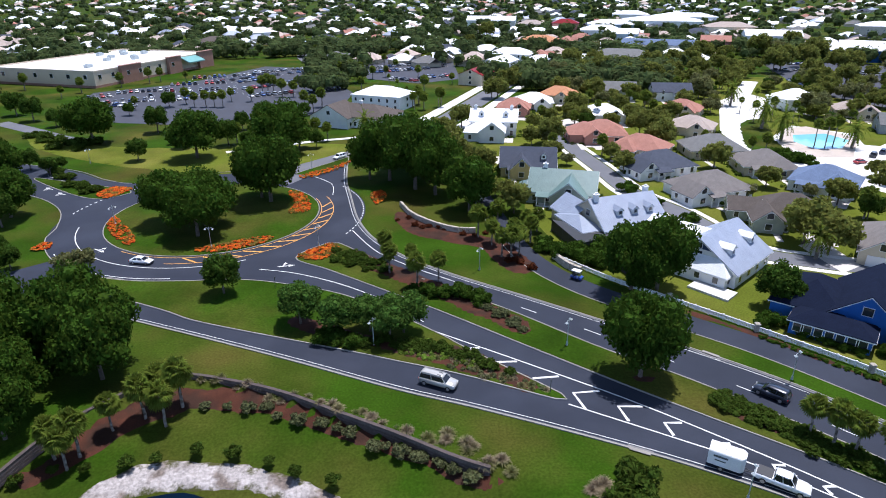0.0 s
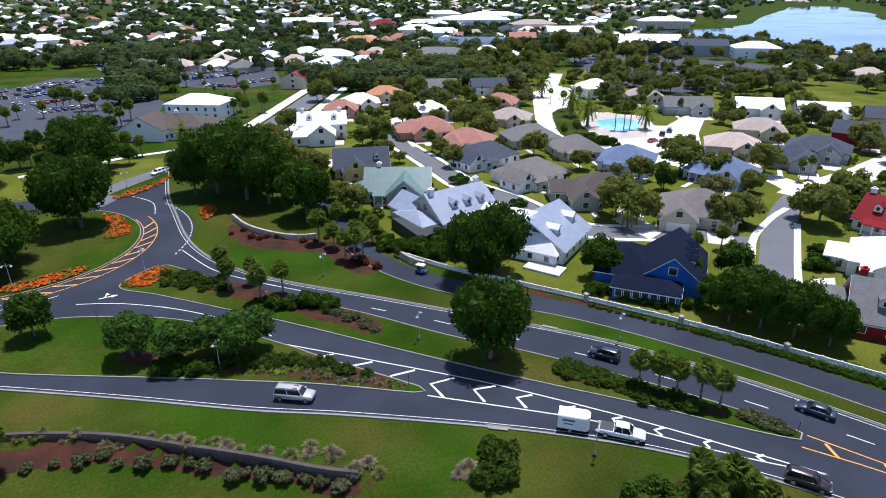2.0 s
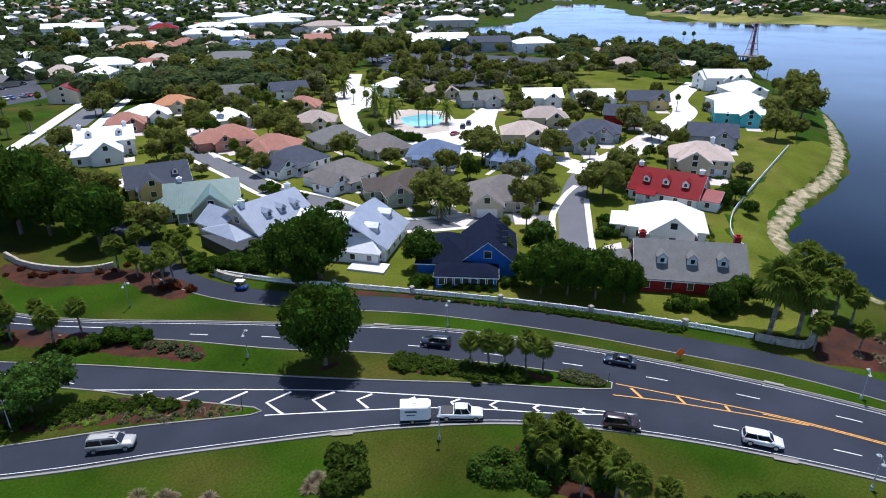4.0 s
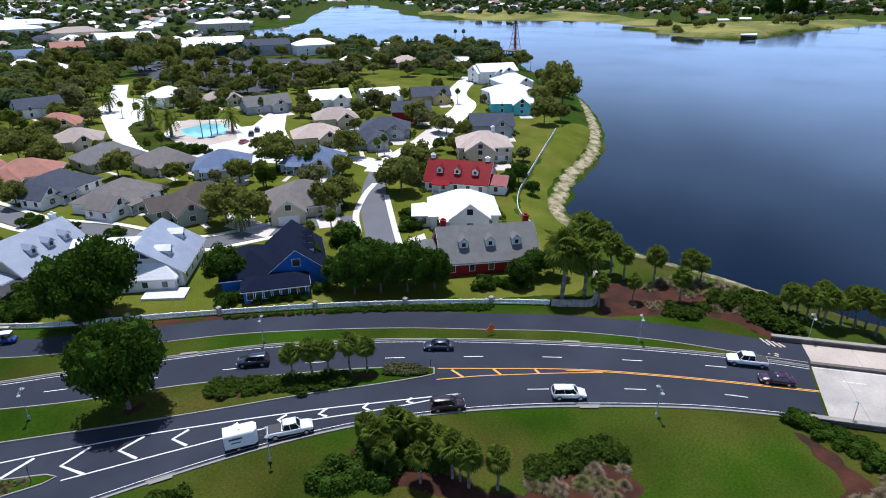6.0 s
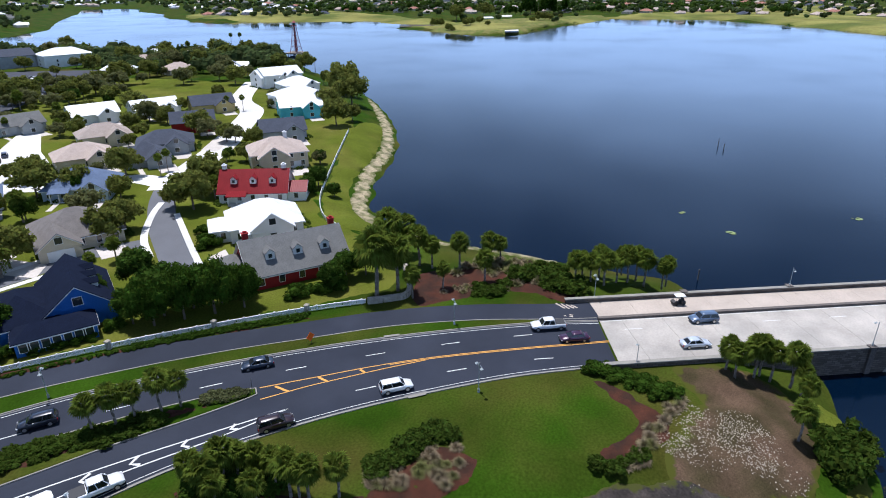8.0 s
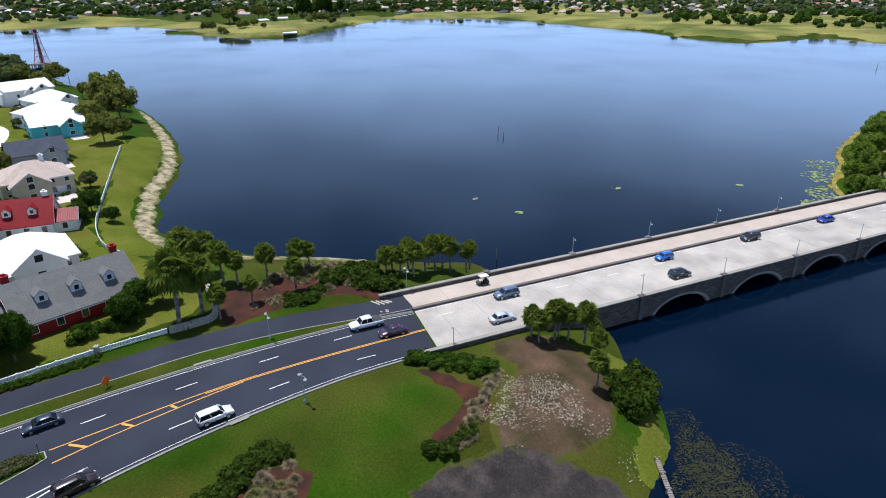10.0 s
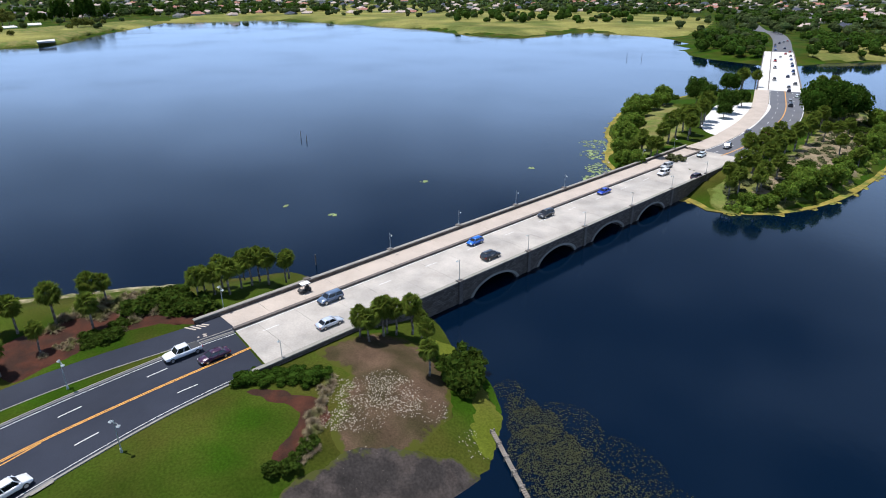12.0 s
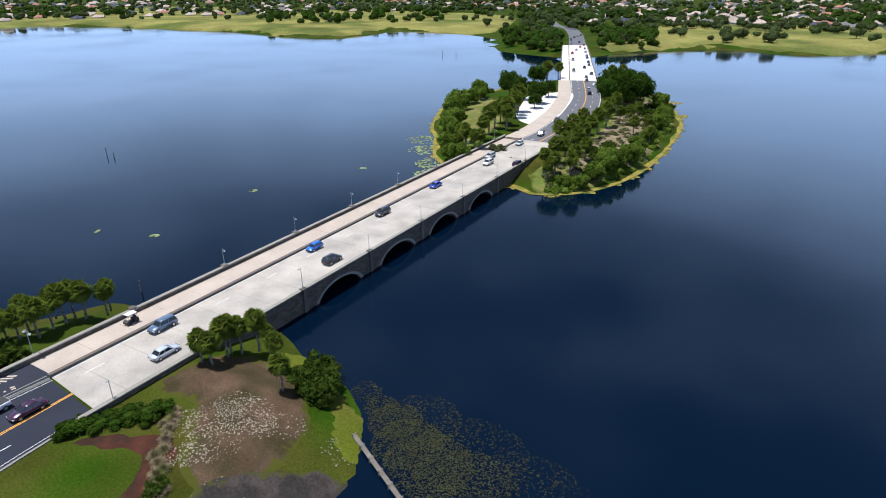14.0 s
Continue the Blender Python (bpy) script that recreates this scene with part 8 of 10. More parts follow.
for x, y, h in ((-23.9, 121.7, 0.55), (-23.6, 121.7, 0.64), (-23.3, 116.5, 0.61), (-19.7, 117.9, 0.7), (-21, 115.9, 0.54), (-20.5, 119.9, 0.7), (-20, 120.5, 0.56), (-22.3, 119.9, 0.52), (-19.7, 114.5, 0.61), (-20.2, 117.6, 0.58), (-18, 115.6, 0.55), (-19.5, 115.6, 0.78), (-17.8, 117, 0.79), (-20.3, 119.4, 0.73), (-18.3, 119.1, 0.66), (-15.4, 115.4, 0.61), (-18.8, 118.2, 0.77), (-16.3, 112.1, 0.52), (-17.6, 117.6, 0.62), (-17.7, 115.6, 0.62), (-16.6, 116.8, 0.51), (-13.7, 115.6, 0.65), (-15.1, 112.9, 0.53), (-15.5, 115.4, 0.66), (-12.5, 111.9, 0.76), (-15.2, 115.1, 0.66),):
    shrub(x, y, h * 1, h * 1, 'shrub', group='median shrubs', z=0.15)
for x, y, h in ((37.5, 70.4, 0.61), (37.9, 69.5, 0.77), (38, 70.2, 0.75), (38.7, 70.7, 0.59), (37.9, 68.9, 0.75), (39.5, 69.8, 0.52), (39.9, 69.7, 0.63), (40.7, 68.6, 0.52), (41.7, 68.5, 0.56), (40.7, 67.8, 0.53), (41.5, 67.4, 0.73), (41.3, 65.6, 0.7), (42.5, 65.8, 0.63), (42.9, 65.2, 0.79), (43, 64.8, 0.58), (43.9, 65, 0.54), (42.9, 65.8, 0.58), (44.5, 64.6, 0.52), (44.6, 63.6, 0.51), (44, 64.8, 0.61), (44.9, 61.9, 0.68), (44.6, 63.1, 0.61), (45.8, 63.7, 0.68), (46.1, 61.2, 0.53), (46.6, 62.4, 0.71), (45.6, 60.4, 0.74), (46.2, 61.6, 0.77), (47, 60.8, 0.63), (47.4, 59.1, 0.66), (48.6, 59.3, 0.53),):
    shrub(x, y, h * 1.1, h * 0.8, 'shrub', group='median hedge shrubs', z=0.15)
for x, y, h in ((48.9, 59.5, 0.52), (50.1, 59.8, 0.67), (48.1, 58.2, 0.62), (48.9, 59.3, 0.56), (49.8, 58.6, 0.73), (49.5, 58.6, 0.57), (50.7, 56.6, 0.75), (51, 57.5, 0.54), (51.5, 56.8, 0.51), (51.1, 57.8, 0.72),):
    shrub(x, y, h * 1.1, h * 0.8, 'shrub', group='median hedge shrubs', z=0.15)
for x, y, h in ((-19.1, 87, 2.08), (-19.8, 85.6, 2.12), (-18.4, 85.3, 1.83), (-19.5, 86, 1.95), (-18.5, 86.1, 1.79), (-18.4, 86.3, 1.83), (-16.4, 85.1, 1.84), (-14.5, 84.6, 2.15),):
    shrub(x, y, h * 0.75, h * 0.7, 'round_bush', group='island bushes', z=0.15)
for x, y, h in ((12.8, 116.7, 1.01), (14.3, 116.7, 1.04), (15.2, 115.6, 0.91), (15.3, 116.2, 0.94), (17.2, 113.2, 1.09),):
    shrub(x, y, h * 1, h * 1, 'flowering_shrub', group='rust shrubs')
for x, y, h in ((-12, 140.5, 0.71), (-9.3, 142, 0.9), (-7.5, 137.1, 0.96), (-5.7, 135.6, 0.9), (-4.1, 136.3, 0.81), (-1.6, 135.6, 0.99), (-0.6, 134.5, 0.6), (0.9, 134.5, 0.86), (3.7, 131.4, 0.85), (4.4, 133.4, 0.88), (6.5, 130.7, 0.75), (8.9, 132, 0.72),):
    shrub(x, y, h * 1, h * 1, 'flowering_shrub', group='entrance shrubs')
for x, y, h in ((80.5, 2.9, 1.1), (80.1, 2.4, 1.04), (81.6, 1.7, 0.95), (79.7, -0.5, 1.03), (80.4, -0.2, 0.94), (81, -2, 0.83), (78.8, -2.1, 0.78), (80.5, -1.4, 0.95), (80.5, -3.4, 0.79), (79, -4.1, 1.01), (80.3, -4.9, 0.92), (77.7, -5.8, 0.84), (78.1, -6.4, 1.12), (77.3, -5.7, 1.08), (78.6, -6.8, 0.79), (78.2, -6.8, 0.77), (78.2, -8.4, 1.04),):
    shrub(x, y, h * 1.25, h * 0.9, 'round_bush', group='clipped bridge bushes')
for x, y, h in ((76.9, -9.2, 1.12), (75.6, -8.9, 1.18), (74.6, -8.6, 0.84), (75.1, -7.4, 0.88), (73.6, -7.7, 1.07), (73.8, -8, 0.96), (72.4, -7.2, 0.85), (71.7, -6.9, 1.07), (69.9, -6.3, 1.18), (69.2, -5.1, 1.09), (69.7, -5.3, 0.99), (67.7, -5.3, 1.17), (67.8, -5.1, 1), (66.3, -5.5, 1.03), (66, -4.5, 1.14), (65.9, -4.6, 0.97), (63.9, -3.9, 0.83), (64.2, -3.7, 0.99), (63.2, -4.7, 0.95), (63.2, -4.3, 0.94), (62.6, -3.8, 1.11), (61.6, -2.7, 0.9),):
    tuft(x, y, h, 'bridge bed grasses')
for x, y, h in ((61, 0.8, 0.96), (61.1, 0.6, 1.09), (61.1, -0.8, 0.83), (60.7, -1.5, 1.01), (62.5, -2.5, 0.92), (63.2, -3.5, 0.98), (64, -4.3, 0.99),):
    shrub(x, y, h * 0.65, h * 0.7, 'shrub', group='bridge bed shrubs', z=-0.3)
for x, y, h in ((76.5, -27.6, 1.99), (73, -27.6, 2.04), (72.9, -28.4, 2.2), (70.1, -27.9, 1.43), (71.1, -28.4, 2.17), (73.4, -29.3, 1.68), (74.3, -29, 1.56), (77.1, -30.1, 1.45), (78, -30.7, 1.64), (75.9, -31.6, 1.48),):
    shrub(x, y, h * 0.75, h * 0.9, 'shrub', group='bank shrubs', z=-2.4)
for x, y, h in ((106.1, 32.4, 1.68), (113.2, 29.5, 1.24), (107.6, 25.2, 1.12), (110.3, 31.6, 1.26), (112.2, 27.3, 1.57), (109.8, 31.3, 1.68), (114.9, 28, 1.17), (112.4, 27.6, 1.32), (110.5, 28.2, 1.68), (110.2, 29.9, 1.26), (109.8, 27.1, 1.18), (110.2, 27.5, 1.1), (113.3, 25.7, 1.4), (110.1, 26, 1.13), (116.3, 28.3, 1.33), (116.3, 29.4, 1.28), (111.2, 26.9, 1.65), (112.4, 27.6, 1.53), (110.4, 22.4, 1.69), (115.6, 28.6, 1.66), (112.9, 29.6, 1.54), (114.6, 26, 1.65), (112.8, 27.2, 1.6), (114.1, 28.7, 1.4), (116.3, 25.6, 1.37), (116.2, 29.5, 1.31), (108.8, 26.7, 1.26), (110.7, 25.9, 1.54), (110.2, 25.6, 1.48), (112.1, 24.9, 1.25),):
    tuft(x, y, h, 'shore grasses')
for x, y, h in ((109.6, 25, 1.36), (117, 21.4, 1.18), (110.2, 26.5, 1.44), (116.1, 28.1, 1.59), (110.1, 22.5, 1.12), (116.5, 22.9, 1.53), (112.3, 21.7, 1.23), (117.5, 19.8, 1.14), (117, 21.6, 1.14), (111.4, 22, 1.64), (117.2, 20.9, 1.49), (117, 19.7, 1.55), (113.7, 23.5, 1.1), (113.1, 19.2, 1.64), (115.4, 21.7, 1.23), (108.2, 21.7, 1.22), (112.5, 23.8, 1.15), (110.7, 20.6, 1.49), (113.8, 23.1, 1.39), (112.5, 18.6, 1.44), (115.2, 17.1, 1.26), (110.8, 19.4, 1.64), (109.8, 18.5, 1.35), (108.6, 16.4, 1.28), (111.4, 21.9, 1.31), (113, 16, 1.48), (106.8, 16.6, 1.17), (111.8, 16.4, 1.16), (107.3, 16.4, 1.45), (104.9, 20.2, 1.33),):
    tuft(x, y, h, 'shore grasses')
for x, y, h in ((107.7, 16.1, 1.26), (110.2, 18.1, 1.16), (106.2, 19.8, 1.35), (113.1, 14.8, 1.28),):
    tuft(x, y, h, 'shore grasses')
for x, y, h in ((97.9, 32.3, 0.94), (99.8, 30.3, 0.73), (100.3, 31, 0.71), (100.6, 30, 0.73), (99, 28.9, 0.98), (101.4, 29, 0.93), (100.2, 28.9, 0.73), (100.9, 26.1, 0.83), (100.5, 27.1, 0.99), (101.8, 26.3, 0.85), (101.9, 24.4, 0.89), (102.4, 23.7, 0.94), (103, 24.2, 0.72), (102.6, 22.3, 0.83), (102.5, 21.7, 0.85), (102, 22.4, 0.78), (102.4, 21.3, 0.88), (103.9, 21.9, 0.91), (104.9, 19.8, 1), (104.6, 20.6, 0.73),):
    tuft(x, y, h, 'shore grasses')
for x, y, h in ((109.1, 20, 2.27), (108.7, 19.8, 1.59), (111.5, 18.4, 1.82), (109.1, 18.6, 1.61), (111.6, 16.4, 2.03), (111, 15.7, 2.29), (112, 14.4, 1.8), (112.5, 13.8, 1.88), (107.6, 13.5, 1.62), (108.5, 12.3, 2.16), (106.5, 13.1, 1.78), (107.3, 10.4, 1.88), (106.3, 9.7, 1.81), (105.9, 9.5, 2.14),):
    shrub(x, y, h * 0.8, h * 0.75, 'shrub', group='shore shrubs', z=-0.4)
for x, y, h in ((99, 26, 0.85), (101.2, 26.1, 1.04), (99.8, 24.2, 0.81), (100.8, 24.1, 0.84), (99.8, 23.7, 1.06), (100.7, 23.1, 1), (101.9, 22.3, 0.87), (104.1, 22.3, 1),):
    shrub(x, y, h * 1, h * 1, 'shrub', group='shore shrubs', z=-0.2)
for x, y, h in ((49.4, 25.3, 1.1), (50.5, 26, 1.24), (49.8, 25.6, 1.25), (49.7, 25, 0.84), (49.2, 25.1, 0.89), (51.4, 26.4, 1.26), (50.3, 25.4, 1.06), (51.1, 22.8, 1.11), (49.6, 24.7, 1.26), (50.1, 22.4, 1.17), (50.3, 21.8, 1.17), (49.8, 23.8, 1.39), (52.4, 23.9, 1), (51.7, 23.6, 0.85), (53, 23.4, 1.06), (51.4, 22.1, 1.03), (50.9, 22.1, 1.34), (53.7, 20.9, 1.04), (53.1, 21.3, 0.82), (52.5, 20.6, 1.22), (53.5, 19.2, 1.26), (53.2, 18.8, 1.28), (53.7, 20.5, 1.19), (54.4, 18.7, 1.07), (55.1, 21.3, 0.95), (54.7, 18.9, 0.92), (54.7, 19.2, 1.02), (55.2, 20.7, 1.02), (56.5, 20.7, 0.8), (56.5, 20.3, 0.86),):
    tuft(x, y, h * 0.8, 'lawn grasses')
for x, y, h in ((56.3, 20.6, 1.37), (58.2, 17.7, 1.35), (57.5, 20.3, 0.8), (55.6, 19.7, 1.25), (55.1, 17.9, 1.07), (55.7, 16.4, 1.12), (55, 18.9, 1.06), (55.9, 16.7, 0.98), (55.9, 16.7, 1.12), (53.2, 17.9, 1.16), (52.4, 18.1, 1.04), (52, 17.1, 1.27), (52.1, 17.1, 0.87), (53.6, 16.7, 1.18),):
    tuft(x, y, h * 0.8, 'lawn grasses')
for x, y, h in ((51.1, 25.4, 1.23), (51.6, 25.9, 1.51), (52.2, 26.3, 1.51), (52.2, 25.8, 1.37), (53.7, 25.4, 1.41), (54.3, 23.7, 1.27), (53.6, 24, 1.26), (55.3, 24.1, 1.68), (56.2, 23.6, 1.8), (55.9, 23.1, 1.52), (57.8, 22.1, 1.36), (57.8, 22.8, 1.78), (58.5, 22, 1.55), (59, 20.8, 1.52), (59.6, 20.8, 1.48), (60.5, 20.9, 1.51), (60.4, 19.2, 1.46), (59.8, 18.9, 1.32),):
    shrub(x, y, h * 0.6, h * 0.55, 'shrub', group='lawn shrubs')
for x, y, h in ((58, 88, 0.81), (58.3, 87.6, 0.98), (59, 87.5, 0.93), (59.4, 86.6, 0.81), (60.3, 86.4, 0.87), (60.8, 85.7, 0.97), (61.3, 84.9, 0.97), (61.4, 84.9, 0.86), (62.5, 84.6, 0.98), (62.3, 83.7, 0.99), (63.5, 83.4, 0.97), (64.2, 83.1, 0.95), (64.3, 82.5, 0.86), (64.4, 82.3, 0.99),):
    shrub(x, y, h * 1, h * 1, 'round_bush', group='hedge at the blue house')
for x, y, h in ((63.4, 74.4, 0.5), (63.6, 73.8, 0.48), (64.2, 73.6, 0.53), (64.7, 72.9, 0.48), (65, 72.4, 0.54), (65.7, 71.8, 0.46), (66, 71.5, 0.54), (65.9, 71.1, 0.46), (66.9, 70.6, 0.45), (67.4, 69.8, 0.45), (67.5, 69.7, 0.44), (67.6, 69.1, 0.46), (68.2, 68.8, 0.43), (69, 68, 0.54), (69.2, 67.5, 0.45), (69.3, 67.5, 0.43), (69.7, 66.9, 0.48), (70, 66.5, 0.53), (70.8, 65.8, 0.52), (71.3, 65.3, 0.47), (71.5, 65, 0.42), (71.7, 64.8, 0.44), (72, 64.2, 0.47), (72.8, 63.5, 0.53), (73.1, 63.1, 0.46), (73.3, 62.8, 0.5), (73.7, 62.1, 0.46), (73.8, 62, 0.5), (74.3, 61.6, 0.46), (74.6, 61.1, 0.51),):
    shrub(x, y, h * 1, h * 0.8, 'round_bush', group='hedge along the fence')
for x, y, h in ((75.1, 60.5, 0.51), (75, 60, 0.44), (75.7, 59.5, 0.52), (75.8, 59, 0.5), (76.6, 58.7, 0.44), (76.6, 58.3, 0.43), (77.2, 57.8, 0.48), (77.2, 57.3, 0.46), (77.7, 56.9, 0.51), (77.9, 56.6, 0.48), (78.3, 56, 0.44), (78.7, 55.7, 0.45), (78.7, 55.4, 0.42), (79.3, 54.9, 0.42), (79.6, 54.6, 0.47), (80.4, 54, 0.47), (80.4, 53.5, 0.42), (80.4, 53.3, 0.54), (81, 52.9, 0.48), (81.3, 52.4, 0.51),):
    shrub(x, y, h * 1, h * 0.8, 'round_bush', group='hedge along the fence')
for x, y, h in ((51.4, 86.8, 0.45), (52.1, 85.7, 0.46), (52.7, 85.3, 0.47), (53.6, 84.3, 0.44), (54.7, 83.3, 0.47), (55.6, 82.2, 0.47), (56.5, 81.6, 0.46), (57.4, 80.8, 0.48), (57.9, 80, 0.45), (58.9, 78.8, 0.45), (59.9, 77.8, 0.46), (60.9, 77, 0.47), (61.8, 76, 0.48), (62.5, 75.3, 0.48), (63.5, 74.3, 0.45), (64.2, 73.3, 0.5), (65, 72.3, 0.41), (65.8, 71.5, 0.49), (67, 70.6, 0.48), (67.6, 69.7, 0.46), (68.6, 68.5, 0.5), (69.5, 67.9, 0.47), (70.5, 67, 0.5), (71.1, 66, 0.4),):
    shrub(x, y, h * 1, h * 0.8, 'round_bush', group='hedge along the fence')
for x, y, h in ((21.1, 123.3, 1.88), (22.5, 121.4, 1.84), (24.8, 119.7, 2.5), (25.9, 120.2, 1.86), (27.3, 120.8, 1.72), (27.7, 118.7, 2.37), (31.3, 116.3, 1.85), (30.3, 114.9, 2.08), (31.3, 114.8, 1.87), (30.4, 115.5, 1.71), (30.6, 117.6, 2.14), (31.8, 121.7, 2.55),):
    shrub(x, y, h * 1, h * 1, 'round_bush', group='garden bushes')
for x, y, h in ((102.8, 88.8, 2), (109.2, 94.8, 1.6), (93.4, 79.1, 1.6), (87.9, 57.9, 1.6), (90, 56.9, 1.4), (90.9, 53.6, 1.6), (55.3, 91.3, 1.6), (53.2, 90.9, 1.4), (68.3, 81.4, 1.5), (36.4, 163.1, 1.6), (39.3, 161.8, 1.8), (40.6, 169.8, 1.6), (50.1, 162.3, 2), (53.4, 152.4, 2), (54.1, 152.1, 1.8), (58.8, 139.7, 1.5), (11.3, 144.3, 2), (8.7, 143.5, 2), (93.4, 52.4, 1.8), (154.2, 92.7, 1.6), (143.6, 86.7, 1.4), (141, 92.2, 1.6), (107.3, 199.8, 2.4), (109.8, 195.7, 2.6), (112.7, 192.4, 2.4), (101.5, 197.7, 2), (114.2, 187, 1.6),):
    shrub(x, y, h * 1, h * 1, 'round_bush', group='garden bushes')
for x, y, h in ((-118.8, 180.9, 0.97), (-119.2, 182.1, 1.2), (-111.4, 175.6, 1.12), (-114.2, 175.6, 0.99), (-105.7, 168.9, 0.86), (-104.5, 168.4, 0.92), (-107.4, 167.9, 1.01), (-104.8, 167.9, 1.18), (-103.4, 167.3, 1.11), (-102.7, 165.8, 0.84), (-99.6, 161.7, 1.05), (-98.2, 163.2, 1.07), (-97.7, 164.2, 0.86), (-99.4, 165.3, 0.96),):
    shrub(x, y, h * 1, h * 1, 'shrub', group='splitter shrubs', z=0.15)
for x, y, h in ((-156.5, 228, 1.27), (-153.9, 228.9, 1.39), (-147.1, 220.9, 1.39), (-148.7, 225.3, 1.71), (-141.1, 220.9, 1.57), (-137.1, 211.8, 1.75), (-135.1, 217.5, 1.34), (-127.8, 209.4, 1.17), (-133.2, 216.6, 1.42), (-131.3, 215.8, 1.72), (-126.5, 218.2, 1.63), (-128.3, 216.6, 1.69),):
    shrub(x, y, h * 1, h * 1, 'shrub', group='roadside shrubs')
for x, y, h in ((-69.9, 84.5, 2.18), (-68.9, 86, 2.55), (-66.1, 81.9, 2.44), (-68.9, 83.7, 2.39), (-64.1, 80.6, 2.02), (-65.3, 80.9, 2.1), (-64, 79.1, 2.22), (-62.9, 78.8, 2.57), (-60.1, 76.7, 2.56),):
    shrub(x, y, h * 1, h * 1, 'round_bush', group='clipped pond bushes', z=-0.3)
patch('golf_spit', [(730.7, 260.6), (808, 273.9), (885.5, 269.1), (935.7, 229.3), (992.2, 180.7), (1051.4, 129.9), (1105.3, 90.9), (1023.3, 76.4), (921.1, 119.1), (820, 141.5), (740.8, 149.9), (719.3, 186.4), (720.1, 230.4)], 'dry_grass', 'pale green golf course spit beyond the lake', rise=1.6, step=8.0, ragged=3)
structure('sand_bunker', slab([(995.5, 269.5), (1020.6, 255.2), (979.2, 240.6), (955.7, 254.4)], -0.4, 0.9), 'concrete', 'pale sand bunker on the golf course')
structure('sand_bunker', slab([(1060.1, 248.1), (1068.5, 233), (1022, 222.5), (1013.9, 237)], -0.4, 0.9), 'concrete', 'pale sand bunker on the golf course')
structure('sand_bunker', slab([(947.3, 166.6), (981.3, 156.7), (930.9, 148.2), (911.9, 158.7)], -0.4, 0.9), 'concrete', 'pale sand bunker on the golf course')
structure('sand_bunker', slab([(735.1, 167.9), (751.4, 155.5), (727.9, 150.4), (719.7, 164.2)], -0.4, 0.9), 'concrete', 'pale sand bunker on the golf course')
for x, y, h in ((829.8, 285.5, 9), (833.4, 279.2, 9), (760.6, 244, 8), (754.4, 236.6, 8), (790.3, 230.1, 8), (802.6, 228.3, 8), (839, 226.1, 9), (804.1, 206.3, 9), (915.3, 281.1, 16), (1020.1, 267.8, 16), (1024.2, 260.4, 15), (898.1, 166.6, 9), (914.4, 160.6, 10), (930.7, 155.2, 9), (934.3, 148.9, 9), (994, 142.8, 9),):
    tree("street_tree", x, y, h, "small dark tree on the golf course", "golf course trees")
for x, y, h in ((1069.5, 244.4, 15), (1090.5, 240.7, 16), (1094.8, 233, 16), (1099.1, 225.3, 17), (1103.4, 217.6, 17), (1107.7, 210, 17), (1111.9, 202.3, 18), (1133.9, 197.9, 18), (1138.2, 190.1, 18), (1142.5, 182.4, 18), (1146.9, 174.6, 17), (1151.2, 166.9, 16), (1174, 161.8, 14),):
    tree("pine", x, y, h, "dark tree in the belt behind the golf course", "golf course belt")
for x, y, h in ((56.8, 53.9, 0.62), (56.3, 53.3, 0.55), (56.8, 53.2, 0.65), (57, 53.1, 0.52), (57.7, 52.9, 0.63), (57.4, 52.8, 0.64), (57.6, 52, 0.55), (57.8, 52, 0.65), (57.7, 51.5, 0.63), (58.6, 51.3, 0.61), (58.7, 50.8, 0.53), (58.6, 50.4, 0.59), (58.8, 50.7, 0.59), (59.1, 50.6, 0.56), (59.2, 49.9, 0.51), (59.5, 49.4, 0.55),):
    shrub(x, y, h * 1, h * 0.9, 'pale_shrub', group='tip hedge', z=0.15)
for x, y, h in ((17.3, 54.4, 1.1), (18.2, 54.8, 1.2), (18.5, 53.4, 1), (16.5, 53.8, 1), (17.9, 53, 1.1),):
    tuft(x, y, h, '')
for x, y, h in ((21.7, 56.4, 1.6), (22.1, 54.6, 1.8), (20.8, 53.1, 1.6), (21.6, 51.7, 1.6), (19.7, 52.1, 1.4),):
    shrub(x, y, h * 0.7, h * 0.75, 'shrub', group='lawn shrubs')


planting('median_planting', [(37.2, 71.8), (39.9, 72.2), (43.1, 68.6), (46.5, 64.6), (49.8, 60.2), (51.6, 57.4), (50.2, 57.2), (46.2, 60), (41.6, 63.8), (38, 67.2)], 130, 0.5, 0.55, 'shrub_leaf', 'low olive-green hedge massed along the median')
planting('island_planting', [(-8, 83.6), (-7, 86.6), (-2.6, 85.9), (3.3, 80.9), (6, 78.2), (3.4, 77.6), (-3.6, 80.4), (-7.4, 81.6)], 60, 0.5, 0.45, 'fresh_leaf', 'fresh green low planting in the mulch bed')
planting('island_planting', [(2, 81.6), (9.7, 77.2), (13.8, 72.8), (11.3, 73.2), (4.4, 76), (0, 78.6)], 34, 0.45, 0.5, 'sage_leaf', 'grey-green low planting in the mulch bed')
planting('splitter_planting', [(-22.8, 122.4), (-13.2, 114.6), (-14.8, 112.6), (-19, 114.2), (-24.2, 117.4)], 80, 0.42, 0.35, 'shrub_leaf', 'low green planting behind the flower bed')
planting('tip_planting', [(55.8, 54.2), (57.4, 54.2), (60.3, 49.5), (59.2, 48.9), (56, 52.4)], 40, 0.4, 0.5, 'fresh_leaf', 'low yellow-green hedge at the median tip')
